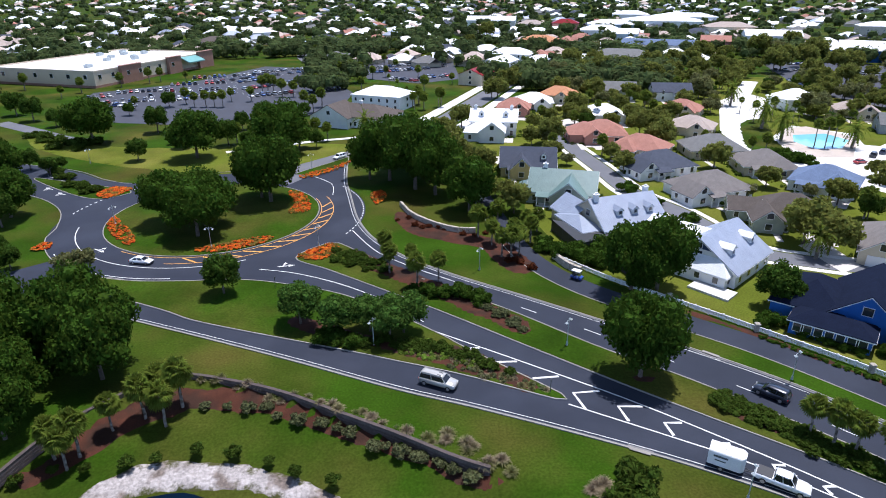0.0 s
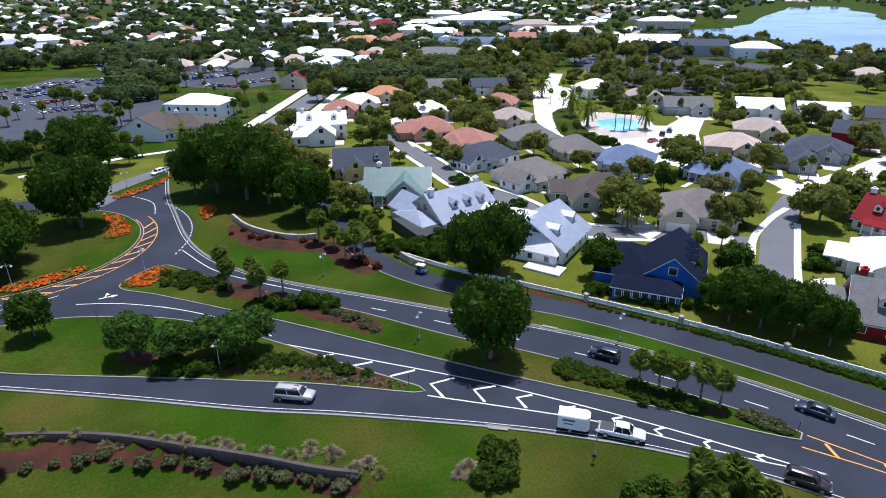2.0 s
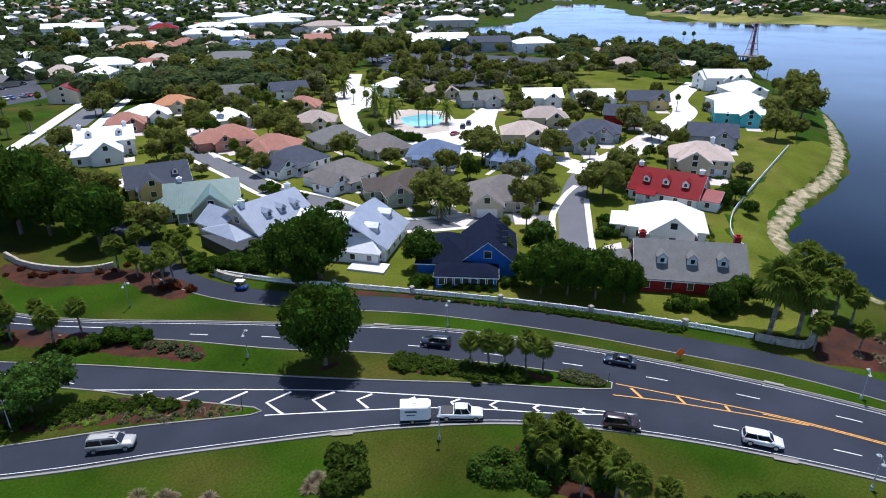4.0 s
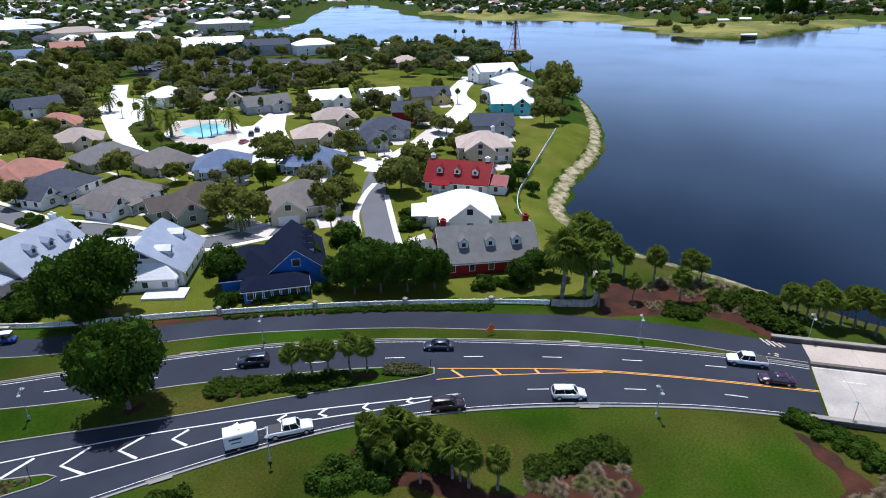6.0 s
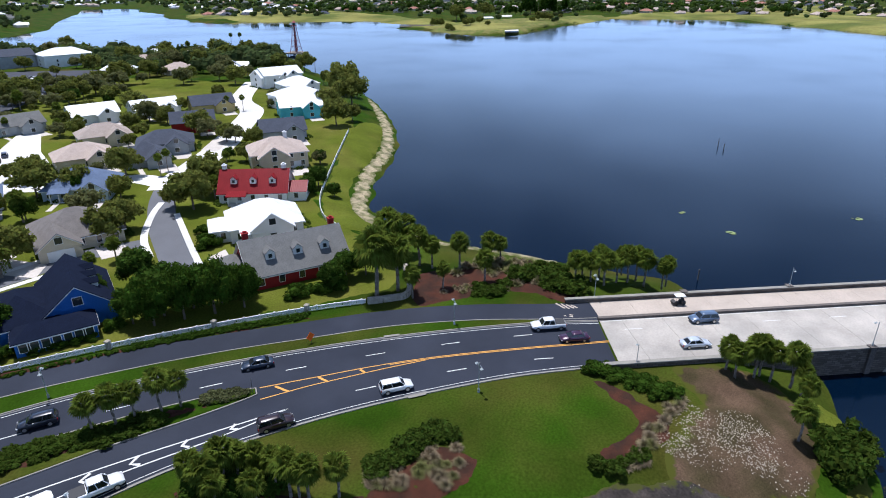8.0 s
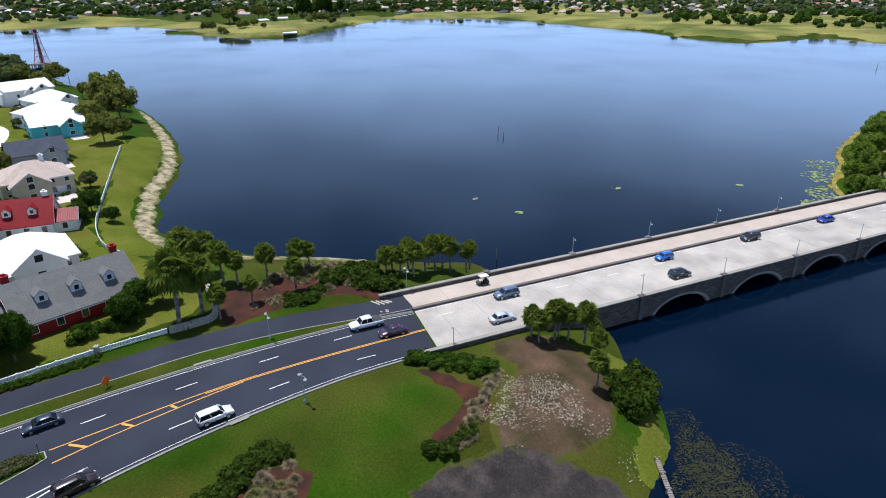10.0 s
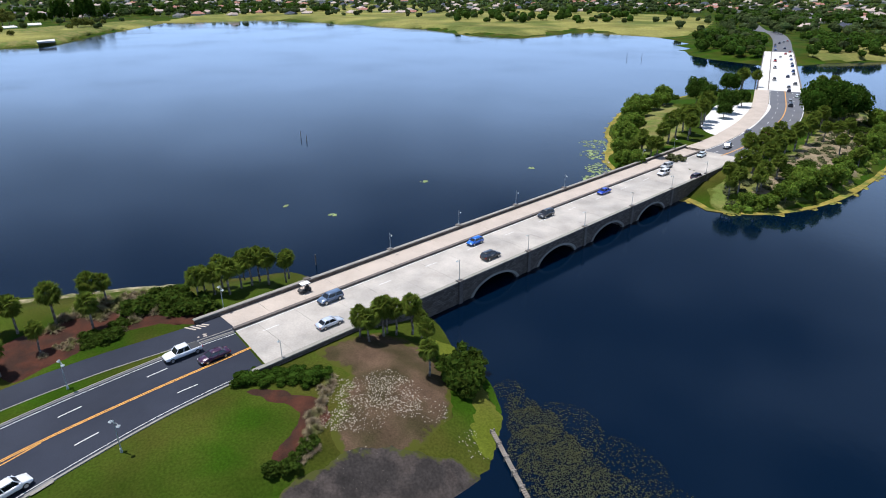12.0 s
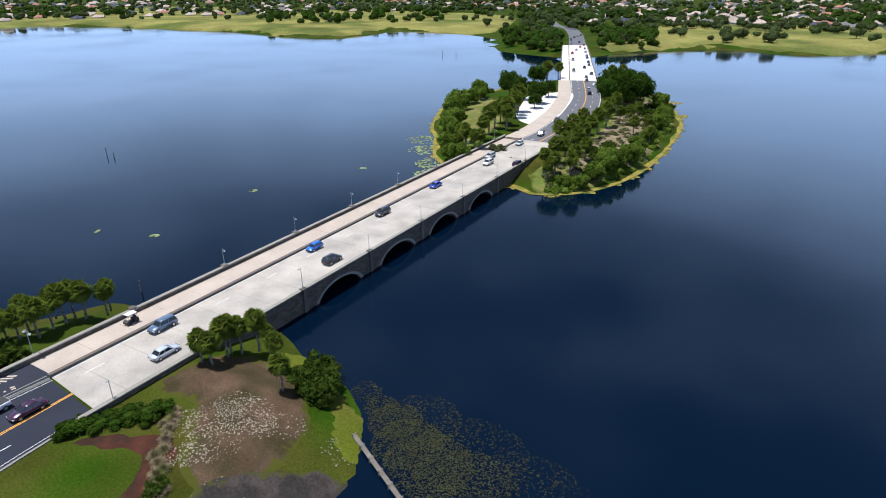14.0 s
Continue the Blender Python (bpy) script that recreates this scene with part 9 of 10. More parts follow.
planting('lawn_planting', [(44, 46), (47.5, 42.8), (48.2, 38), (47, 34), (44.5, 36), (42, 41), (40.5, 45)], 46, 1.3, 2.6, 'oak_leaf', 'tall dark green thicket among the lawn palms', leaf=0.2, z=0.0, blades=150)
planting('lawn_planting', [(35.5, 46.5), (40, 45.5), (42.5, 40), (40, 37.5), (36, 41), (33.5, 45)], 36, 1.2, 2.2, 'tree_leaf', 'green thicket among the lawn palms', leaf=0.2, z=0.0, blades=150)
planting('hedge_fence', [(64.2, 73.6), (73.2, 63.4), (82.2, 51.9), (82.9, 52.3), (73.8, 64.0), (64.8, 74.3)], 170, 0.42, 0.7, 'oak_leaf', 'dark clipped hedge under the white fence', leaf=0.1, z=0.0, blades=40)


# ---- vehicles on the roads ----
SLIP, GATE, SPANZ = 118.0, 141.0, 155.8
vehicle("long_suv", "car_champagne", -1.2, 74.0, 114, "silver-beige full-size estate car on the main road", (0.42, 0.41, 0.38))
vehicle("pickup", "car_bright_white", 38.6, 54.6, 125, "white crew-cab pickup truck with a black bed cover", (0.78, 0.79, 0.8))
vehicle("suv", "car_black_red", 54.9, 41.4, 136, "small black car with a red bonnet", (0.025, 0.012, 0.016))
vehicle("suv", "car_bright_white", 67.1, 29.4, 143, "white crossover car on the main road", (0.78, 0.79, 0.8))
vehicle("sedan", "car_bright_white", -63.2, 116.0, 100, "white saloon car on the roundabout", (0.78, 0.79, 0.8))
vehicle("suv", "car_midnight", 45.4, 71.4, 315, "dark blue off-road car on the inner lane", (0.012, 0.016, 0.03))
vehicle("sedan", "car_slate", 66.0, 51.6, 322, "dark slate saloon car", (0.03, 0.045, 0.075))
vehicle("pickup", "car_bright_white", 90.7, 11.6, 335, "white pickup truck heading off the bridge", (0.78, 0.79, 0.8))
vehicle("suv", "car_bright_white", -35.1, 197.6, 215, "white car coming to the roundabout", (0.78, 0.79, 0.8))
vehicle("sedan", "car_purple", 88.3, 7.0, 335, "dark plum saloon car", (0.045, 0.01, 0.04))
for x, y, kind, pn, col, az, lab in ((101.1, -13.2, "suv", "car_steel", (0.1, 0.15, 0.24), 336, "steel blue car on the bridge"), (92.4, -11.6, "sedan", "car_pale_blue", (0.5, 0.55, 0.62), 156, "pale silver-blue saloon car on the bridge"),
                                     (117.0, -48.0, "hatchback", "car_vivid_blue", (0.01, 0.13, 0.55), 336, "vivid blue hatchback on the bridge"), (127.2, -71.0, "suv", "car_charcoal", (0.025, 0.025, 0.03), 336, "charcoal car on the bridge"),
                                     (138.0, -94.5, "sedan", "car_royal_blue", (0.01, 0.05, 0.4), 336, "royal blue saloon car on the bridge"), (153.0, -126.6, "suv", "car_silver", (0.42, 0.43, 0.44), 336, "silver car on the bridge"),
                                     (147.2, -121.0, "suv", "car_white", (0.75, 0.76, 0.77), 336, "white car on the bridge"), (140.6, -127.6, "suv", "car_plum", (0.03, 0.015, 0.03), 156, "dark plum car on the bridge"),
                                     (160.6, -146.2, "sedan", "car_pearl", (0.45, 0.52, 0.55), 330, "pale silver saloon car on the islet road"), (166.4, -162.0, "suv", "car_grey", (0.12, 0.125, 0.13), 328, "grey car on the islet road"),
                                     (180.3, -184.0, "suv", "car_black", (0.015, 0.016, 0.018), 324, "black car on the islet road"), (175.0, -187.4, "suv", "car_red", (0.35, 0.02, 0.02), 144, "red car on the islet road"), (108.8, -48.3, "suv", "car_black", (0.015, 0.016, 0.018), 156, "black car crossing the bridge")):
    vehicle(kind, pn, x, y, az, lab, col)
FARC = random.Random(8)
farline = smooth_line(CAUSE[4:10], 1.0)
for k in range(26):
    i = int(8 + k * (len(farline) - 20) / 26)
    off = FARC.choice((-5.2, -1.8, 1.8, 5.2))
    p, q = sides(farline, off)[i], farline[i + 1]
    az = math.degrees(math.atan2(farline[i + 1][0] - farline[i][0], farline[i + 1][1] - farline[i][1]))
    name, col = FARC.choice(CAR_COLOURS)
    kind = FARC.choice(("sedan", "suv", "hatchback"))
    vehicle(kind, name, p[0], p[1], az + (180 if off > 0 else 0), "%s %s far along the causeway" % (name[4:], kind), col, False, "causeway cars", z=0.07)

for x, y, az, kind, pn, col, lab in ((140, 198.7, 40, "suv", "car_black", (0.015, 0.016, 0.018), "black car parked on the forecourt"), (145.7, 202.6, 40, "suv", "car_navy", (0.02, 0.03, 0.07), "dark blue car parked on the forecourt"), (130.8, 190.7, 70, "sedan", "car_red", (0.35, 0.02, 0.02), "dark red car parked on the forecourt")):
    vehicle(kind, pn, x, y, az, lab, col, False, z=0.1)
trailer = tagged(new("cargo_trailer"), "white enclosed cargo trailer hitched to the pickup", "trailer")
paint("car_bright_white", (0.78, 0.79, 0.8), kind="car")
part("box", Shape().loft([[(x, -1.02 * k, 0.5), (x, -1.05 * k, 2.35), (x, -0.95 * k, 2.5), (x, 0.95 * k, 2.5), (x, 1.05 * k, 2.35), (x, 1.02 * k, 0.5)] for x, k in ((-1.9, 1), (1.75, 1), (2.15, 0.55))]), "wall_white", trailer)
part("roof_vent", Shape().box(-0.2, 0.2, -0.2, 0.2, 2.5, 2.62), "white_paint", trailer)
part("door", Shape().box(0.7, 1.45, -1.075, -1.04, 0.6, 2.2), "white_paint", trailer)
part("lettering_bar", Shape().box(-1.3, 0.3, -1.075, -1.045, 1.75, 2.0), "pole_dark", trailer, "dark unreadable lettering")
part("lettering_bar", Shape().box(-1.1, 0.1, -1.075, -1.045, 1.25, 1.4), "pole_dark", trailer, "dark unreadable lettering")
part("tongue", Shape().tube((2.0, 0.3, 0.55), (3.2, 0, 0.5), 0.06, 0.06, 6).tube((2.0, -0.3, 0.55), (3.2, 0, 0.5), 0.06, 0.06, 6), "dark_plastic", trailer)
for sg in (-1, 1):
    wh = part("wheel", PROTO["tyre0.33"][0], "", trailer)
    wh.location = (-0.3, sg * 1.12, 0.33)
    part("rim", PROTO["tyre0.33"][1], "", wh)
    part("fender", Shape().box(-0.75, 0.15, sg * 1.16 - 0.12, sg * 1.16 + 0.12, 0.7, 0.76), "white_paint", trailer)
trailer.matrix_basis = heading(33.3, 57.8, 0.06, 121)


def golf_cart(x, y, az, z, colour, words):
    ob = tagged(new("golf_cart"), words, "golf cart", "golf carts")
    part("body", Shape().loft([[(a, -0.58, 0.25), (a, -0.6, b2), (a, 0.6, b2), (a, 0.58, 0.25)] for a, b2 in ((-1.15, 0.75), (-0.4, 0.78), (-0.3, 0.4), (0.5, 0.4), (0.65, 0.85), (1.15, 0.65))]), colour, ob)
    part("seat", Shape().box(-0.75, -0.25, -0.5, 0.5, 0.78, 0.9).box(-0.82, -0.7, -0.5, 0.5, 0.85, 1.3), "dark_plastic", ob)
    part("canopy", Shape().box(-1.05, 0.75, -0.62, 0.62, 1.78, 1.86), "white_paint", ob, "white roof")
    for sx, sy in ((-0.95, -0.55), (-0.95, 0.55), (0.62, -0.55), (0.62, 0.55)):
        part("post", Shape().tube((sx, sy, 0.7), (sx * 0.95, sy, 1.8), 0.025, 0.025, 6), "dark_plastic", ob)
        wh = part("wheel", Shape().tube((sx * 0.85, sy - 0.08, 0.23), (sx * 0.85, sy + 0.08, 0.23), 0.23, 0.23, 12), "rubber", ob)
    ob.matrix_basis = heading(x, y, z, az)


golf_cart(106.1, -9.2, 336, 0.1, "dark_plastic", "black golf cart with a white roof on the cart lane")
golf_cart(25.4, 108.4, 130, 0.05, paint("cart_blue", (0.02, 0.06, 0.3), kind="car"), "blue golf cart with a white roof on the path")

# ---- street lamps, signs ----
for x, y, az, z in ((19.2, 84.5, 35, 0.15), (50.4, 75.4, 50, 0), (-11.7, 84.5, 35, 0.15), (6.6, 112.7, 40, 0), (33.8, 52.6, 35, 0), (-51.4, 123.7, 90, 0.17), (-79.1, 137.3, 30, 0.17), (-114.3, 192.1, 30, 0), (-28.2, 125.0, 20, 0.15), (-41.7, 185.2, 60, 0.15), (87.2, 27, 60, 0), (70.3, 18.1, 50, 0), (103.9, 5.3, 66, 0)):
    street_lamp(x, y, az, 4.9, z)
for k in range(1, 8):
    c = 19.3 + 20.6 * k
    for yy, az in ((-0.1, 65.8), (20.85, 245.8)):
        p = bridge_m @ Vector((c, yy, 1.0))
        street_lamp(p.x, p.y, az, 4.2, 1.05, 1, "bridge lamps")
p = bridge_m @ Vector((1.8, -0.1, 0))
street_lamp(p.x, p.y, 65.8, 4.6, 0.06, 1, "bridge lamps")


def road_sign(x, y, az, z, h, plate, colour, words, cat="road sign"):
    ob = tagged(new("road_sign"), words, cat, "road signs")
    part("post", Shape().tube((0, 0, -0.3), (0, 0, h), 0.045, 0.045, 6), "pole_dark", ob)
    w = plate / 2
    part("plate", Shape().box(0.04, 0.07, -w, w, h - plate, h), colour, ob)
    ob.matrix_basis = heading(x, y, z, az)


M["orange_sign"] = material("orange_sign", (0.75, 0.13, 0.01), 0.5, var=0.05)
road_sign(14.6, 72.0, 115, 0.15, 2.4, 0.6, "pole_dark", "small dark sign on a post at the island tip")
road_sign(-32.5, 104.4, 100, 0.15, 2.4, 0.5, "pole_dark", "small sign on a dark post on the lawn")
road_sign(60.2, 48.6, 140, 0.15, 2.2, 0.4, "pole_dark", "slim dark marker post on the median")
ws = tagged(new("work_sign"), "orange diamond road work sign standing on the verge", "road sign")
part("panel", Shape().add([(0.03, 0, 0.35), (0.03, 0.85, 1.2), (0.03, 0, 2.05), (0.03, -0.85, 1.2), (-0.01, 0, 0.35), (-0.01, 0.85, 1.2), (-0.01, 0, 2.05), (-0.01, -0.85, 1.2)], [(0, 1, 2, 3), (7, 6, 5, 4), (0, 4, 5, 1), (1, 5, 6, 2), (2, 6, 7, 3), (3, 7, 4, 0)]), "orange_sign", ws)
part("stand", Shape().tube((-0.1, 0, 1.2), (-0.5, 0.5, 0), 0.03, 0.03, 5).tube((-0.1, 0, 1.2), (-0.5, -0.5, 0), 0.03, 0.03, 5).tube((-0.02, 0, 1.2), (0.1, 0, 0), 0.03, 0.03, 5), "pole_dark", ws)
ws.matrix_basis = heading(74.5, 47.3, 0, 200)

def kerb_inlet(x, y, az):
    """A storm drain let into the kerb: a concrete throat, its slot's shade a dark block."""
    ob = tagged(new("storm_drain"), "pale concrete storm drain inlet in the kerb", "storm drain", "kerb inlets")
    part("lid", Shape().box(-1.3, 1.3, -0.1, 0.45, 0.13, 0.19).box(-1.2, 1.2, -0.04, 0.38, 0.19, 0.2), "kerb", ob)
    part("throat", Shape().box(-1.15, 1.15, -0.16, -0.1, 0.04, 0.15), "dark_plastic", ob, "dark block painted as the shaded slot")
    part("apron", Shape().box(-1.6, 1.6, -0.55, -0.16, 0.0, 0.058), "gutter", ob)
    ob.matrix_basis = heading(x, y, 0.0, az)


for x, y, az in ((80.2, 35.5, 148), (41.0, 81.8, 130), (66.8, 26.2, 322), (24.0, 60.4, 296)):
    kerb_inlet(x, y, az)

# ---- white fence along the cart path ----
FENCE = [(23.6, 117.5), (31.7, 107.7), (40.5, 99.4), (51.2, 89.1), (63.2, 76.9), (73.5, 65.2), (83.4, 52.9), (89.3, 44.4)]
fence = tagged(new("fence"), "long white rail fence with stone pillars beside the path", "fence")
fl = smooth_line(FENCE, 1.2)
rails = [Shape(), Shape()]
ribbon(rails[0], fl, 0.09, 0.09, 0.86, 1.0)
ribbon(rails[1], fl, 0.04, 0.04, 0.15, 0.3)
for r_ in rails:
    part("rail", r_, "white_paint", fence)
post_me = Shape().box(-0.08, 0.08, -0.08, 0.08, -0.2, 1.05).box(-0.12, 0.12, -0.12, 0.12, 1.05, 1.12).data("post", "white_paint")
picket = Shape()
for i, (x, y) in enumerate(fl):
    if i % 2 == 0:
        ob = part("post", post_me, "", fence)
        ob.location = (x, y, 0)
    if i + 1 < len(fl):
        for t in (0.1, 0.23, 0.37, 0.5, 0.63, 0.77, 0.9):
            px, py = x + (fl[i + 1][0] - x) * t, y + (fl[i + 1][1] - y) * t
            picket.box(px - 0.05, px + 0.05, py - 0.05, py + 0.05, 0.28, 0.87)
tagged(part("picket_infill", picket, "white_paint", fence), kind="stuff")
for x, y in ((51.4, 88.9), (63.0, 77.1), (73.6, 65.1), (83.3, 53.0), (40.5, 99.4)):
    part("pillar", Shape().loft([[(x - r, y - r, z), (x + r, y - r, z), (x + r, y + r, z), (x - r, y + r, z)] for r, z in ((0.34, -0.2), (0.32, 1.35), (0.42, 1.38), (0.4, 1.5), (0.05, 1.75))]), "pale_stone", fence, "pale stone pillar")
SHOREFENCE = [(121, 66), (126.4, 72.9), (138.7, 80.6), (156.3, 87.8), (185.3, 98.7), (214.7, 109.6)]
sf = tagged(new("shore_fence"), "white picket fence behind the lakeside houses", "fence")
sl = smooth_line(SHOREFENCE, 2.0)
s = Shape()
ribbon(s, sl, 0.06, 0.06, 0.9, 1.1)
part("rail", s, "white_paint", sf)
s = Shape()
ribbon(s, sl, 0.05, 0.05, 0.2, 0.85)
part("panel", s, "white_paint", sf)
for x, y in sl:
    ob = part("post", post_me, "", sf)
    ob.location = (x, y, level(x, y))


def stone_wall(line, h, w, base, label, size=0.55, mat="pale_stone"):
    """A dry wall of rough blocks, each a piece of its own."""
    ob = tagged(new("stone_wall"), label, "wall", "stone walls")
    rng = random.Random(int(line[0][0] * 7))
    pts = smooth_line(line, size)
    blocks = []
    for k in range(3):
        s = Shape()
        v = [(sx * size * 0.52 * rng.uniform(0.9, 1.1), sy * w / 2 * rng.uniform(0.9, 1.1), sz * h * 0.18 * rng.uniform(0.9, 1.1)) for sz in (-1, 1) for sx, sy in ((-1, -1), (1, -1), (1, 1), (-1, 1))]
        s.add(v, [(3, 2, 1, 0), (4, 5, 6, 7), (0, 1, 5, 4), (1, 2, 6, 5), (2, 3, 7, 6), (3, 0, 4, 7)])
        blocks.append(s.data("stone", mat))
    for i in range(len(pts) - 1):
        a = math.degrees(math.atan2(pts[i + 1][1] - pts[i][1], pts[i + 1][0] - pts[i][0]))
        zz = base if base is not None else level(*pts[i])
        for c in range(3):
            st = part("stone", blocks[rng.randrange(3)], "", ob)
            st.matrix_basis = pose(pts[i][0] + rng.uniform(-0.05, 0.05), pts[i][1] + rng.uniform(-0.05, 0.05), zz + h * (0.17 + 0.33 * c), 0, 0, a + rng.uniform(-4, 4))


stone_wall([(-11.8, 151), (-8.4, 143), (-2.7, 136.4), (2.6, 133), (6.8, 132.6)], 1.3, 0.6, 0, "curved pale stone wall in the entrance bed")
stone_wall([(22.6, 118.2), (24.4, 113.6), (26.6, 110.6)], 1.5, 0.7, 0, "pale boulder wall where the fence begins")
stone_wall([(89.6, 43.9), (91.5, 40.9), (94.4, 38.3), (101, 40.8), (105.5, 43.2)], 1.1, 0.8, 0, "pale rubble wall at the fence end")

# ---- retaining wall above the pond, in courses of timber-coloured block ----
rw = smooth_line([(-60, 40), (-54.5, 52), (-51.2, 64), (-44.6, 73.4), (-39.2, 76.4), (-31, 74.8), (-23.4, 72.2), (-14.7, 67.8), (-6.7, 63.7), (0.8, 59.4), (5.2, 57.4)], 1.2)
s = Shape()
ribbon(s, sides(rw, 1.05), 0.9, 0.9, -1.2, 0.03)
structure("verge", s, "grass", "grass verge behind the retaining wall")
wall = tagged(new("retaining_wall"), "low grey block retaining wall curving above the pond", "wall")
for c in range(4):
    s = Shape()
    ribbon(s, sides(rw, 0.03 * c), 0.22, 0.22, -1.6 + 0.42 * c, -1.6 + 0.42 * (c + 1) - 0.02)
    part("course", s, "dark_block", wall)
s = Shape()
ribbon(s, sides(rw, 0.1), 0.26, 0.26, 0.08, 0.18)
part("cap", s, "dark_block", wall, "weathered cap stones")

# ---- bulkhead cap built as a plank jetty, piles, floating weed ----
jetty = tagged(new("jetty"), "weathered grey bulkhead cap at the waterline, built of planks", "jetty")
ja, jb = Vector((62.1, -28.6)), Vector((46, -27.6))
for k in range(42):
    p = ja + (jb - ja) * (k / 42)
    ob = part("plank", Shape().box(-0.15, 0.15, -0.32, 0.32, -0.05, 0.05) if k == 0 else jetty.children[0].data, "wood_grey", jetty)
    ob.matrix_basis = pose(p.x, p.y, -3.25, 0, 0, 3)
for k in range(7):
    p = ja + (jb - ja) * (k / 6)
    for sg in (-0.26, 0.26):
        part("pile", Shape().tube((p.x, p.y + sg, -6), (p.x, p.y + sg, -2.9), 0.11, 0.11, 7), "wood_grey", jetty)
for x, y, h in ((248.8, -26.4, 2.8), (243.2, -27.9, 2.2), (438.9, -308.9, 4), (432, -318, 4), (126, -14, 2.5)):
    ob = tagged(new("mooring_pile"), "bare wooden pile standing in the lake", "pile", "mooring piles")
    part("shaft", Shape().tube((0, 0, -3), (0.15, 0, h), 0.16, 0.13, 7), "wood_grey", ob)
    ob.location = (x, y, WATER)


def weed(name, places, label, mat, size=0.5):
    rng = np.random.default_rng(len(places) + 5)
    s = Shape()
    for x, y, r, n in places:
        for _ in range(n):
            a, d = rng.uniform(0, 6.28), r * math.sqrt(rng.uniform())
            cx, cy, q = x + d * math.cos(a), y + d * math.sin(a), rng.uniform(0.3, 1.0) * size
            b0 = rng.uniform(0, 6.28)
            s.add([(cx + q * math.cos(b0 + i * 1.047) * rng.uniform(0.6, 1), cy + q * math.sin(b0 + i * 1.047) * rng.uniform(0.6, 1), WATER + 0.03 + rng.uniform(0, 0.03)) for i in range(6)], [tuple(range(6))])
    ob = tagged(new(name), label, "water plants", "", "stuff")
    part("pads", s, mat, ob)


M["weed"] = material("weed", (0.03, 0.031, 0.009), 0.8, var=0.3, scale=0.4, per="island", spec=0.2)
M["lily"] = material("lily", (0.2, 0.25, 0.1), 0.7, var=0.3, scale=0.4, per="island", spec=0.2)
weed("pond_weed", ((66, -35, 2.6, 500), (62, -35, 4, 1300), (57, -34, 5, 2000), (52, -34, 6, 2200), (46, -35, 7, 2000), (70.5, -35, 2.6, 260), (60, -38, 6, 900), (50, -39, 8, 1300), (40, -39, 9, 1300)), "brown-green weed floating off the bank", "weed", 0.14)
weed("lily_pads", ((156.4, -23.1, 1.0, 14), (177.3, -55.1, 1.2, 10), (179, -93.2, 1.0, 6), (168.2, -11.8, 0.6, 3), (150, -96, 3, 40), (160, -108, 6, 110), (170, -116, 7, 150), (186, -124, 7, 130), (200, -132, 7, 110)), "pale lily pads floating on the lake", "lily", 0.8)
weed("shore_weed", ((122, -140, 2.5, 50), (121, -150, 2, 40), (127, -170, 2, 40), (133, -190, 2.5, 50), (143, -209, 2.5, 50), (155, -228, 3, 50), (125, -128, 2.5, 60), (136, -119, 2, 40), (168, -250, 4, 60), (190, -275, 5, 60)), "yellow-brown reeds at the islet's edge", "reed", 1.2)
s = Shape()
ribbon(s, ISLET_S, 1.5, 1.5, WATER - 0.5, WATER + 0.16, True)
structure("reed_bed", s, "reed", "yellow-brown reed fringe round the islet")
weed("shore_reeds", [(x, y, 2.6, 26) for x, y in ISLET_S[::2]], "yellow reeds and weed fringing the islet", "reed", 1.1)

shells = Shape()
rng = np.random.default_rng(77)
for cx, cy, r, n in ((72.3, -13.5, 3.4, 260), (70.9, -17.3, 3.4, 240), (68.2, -11.8, 3.2, 200), (73.6, -9.7, 2.6, 100), (67.5, -8.5, 2, 110), (67.9, -18.1, 2, 120), (74.1, -16.4, 2.4, 160), (60.2, -26.0, 2.5, 40), (66.9, -21.1, 2.5, 60), (59.2, -9.8, 3, 50), (51.1, -24.4, 2.5, 60)):
    for _ in range(int(n * 1.5)):
        a, d = rng.uniform(0, 6.28), r * 1.15 * math.sqrt(rng.uniform())
        x, y, q, k = cx + d * math.cos(a), cy + d * math.sin(a), rng.uniform(0.05, 0.15), rng.uniform(0, 6.28)
        z = level(x, y) + 0.05
        shells.add([(x + q * math.cos(k + i * 1.257), y + q * 0.7 * math.sin(k + i * 1.257), z) for i in range(5)] + [(x, y, z + q * 0.45)], [(i, (i + 1) % 5, 5) for i in range(5)])
ob = tagged(new("shell_scatter"), "pale shells and stones scattered on bare soil", "shells", "", "stuff")
M["shell"] = material("shell", (0.3, 0.26, 0.21), 0.85, var=0.2, scale=1.5, per="island")
part("shells", shells, "shell", ob)

# ---- lattice tower on its platform in the lake ----
tower = tagged(new("lattice_tower"), "red and white lattice light tower on a dark timber platform", "tower")
M["tower_red"] = material("tower_red", (0.25, 0.03, 0.03), 0.6, var=0.1)
part("platform", Shape().box(-7.5, 7.5, -7.5, 7.5, 1.6, 2.4), "wood_grey", tower)
for sx in range(-3, 4, 2):
    for sy in (-3, -1, 1, 3):
        part("pile", Shape().tube((sx * 2.3, sy * 2.3, -3), (sx * 2.3, sy * 2.3, 1.6), 0.35, 0.35, 7), "dark_plastic", tower)
lv = [(2.4, 5.2), (7, 4.2), (11.5, 3.3), (16, 2.5), (20, 1.9), (23.5, 1.5)]
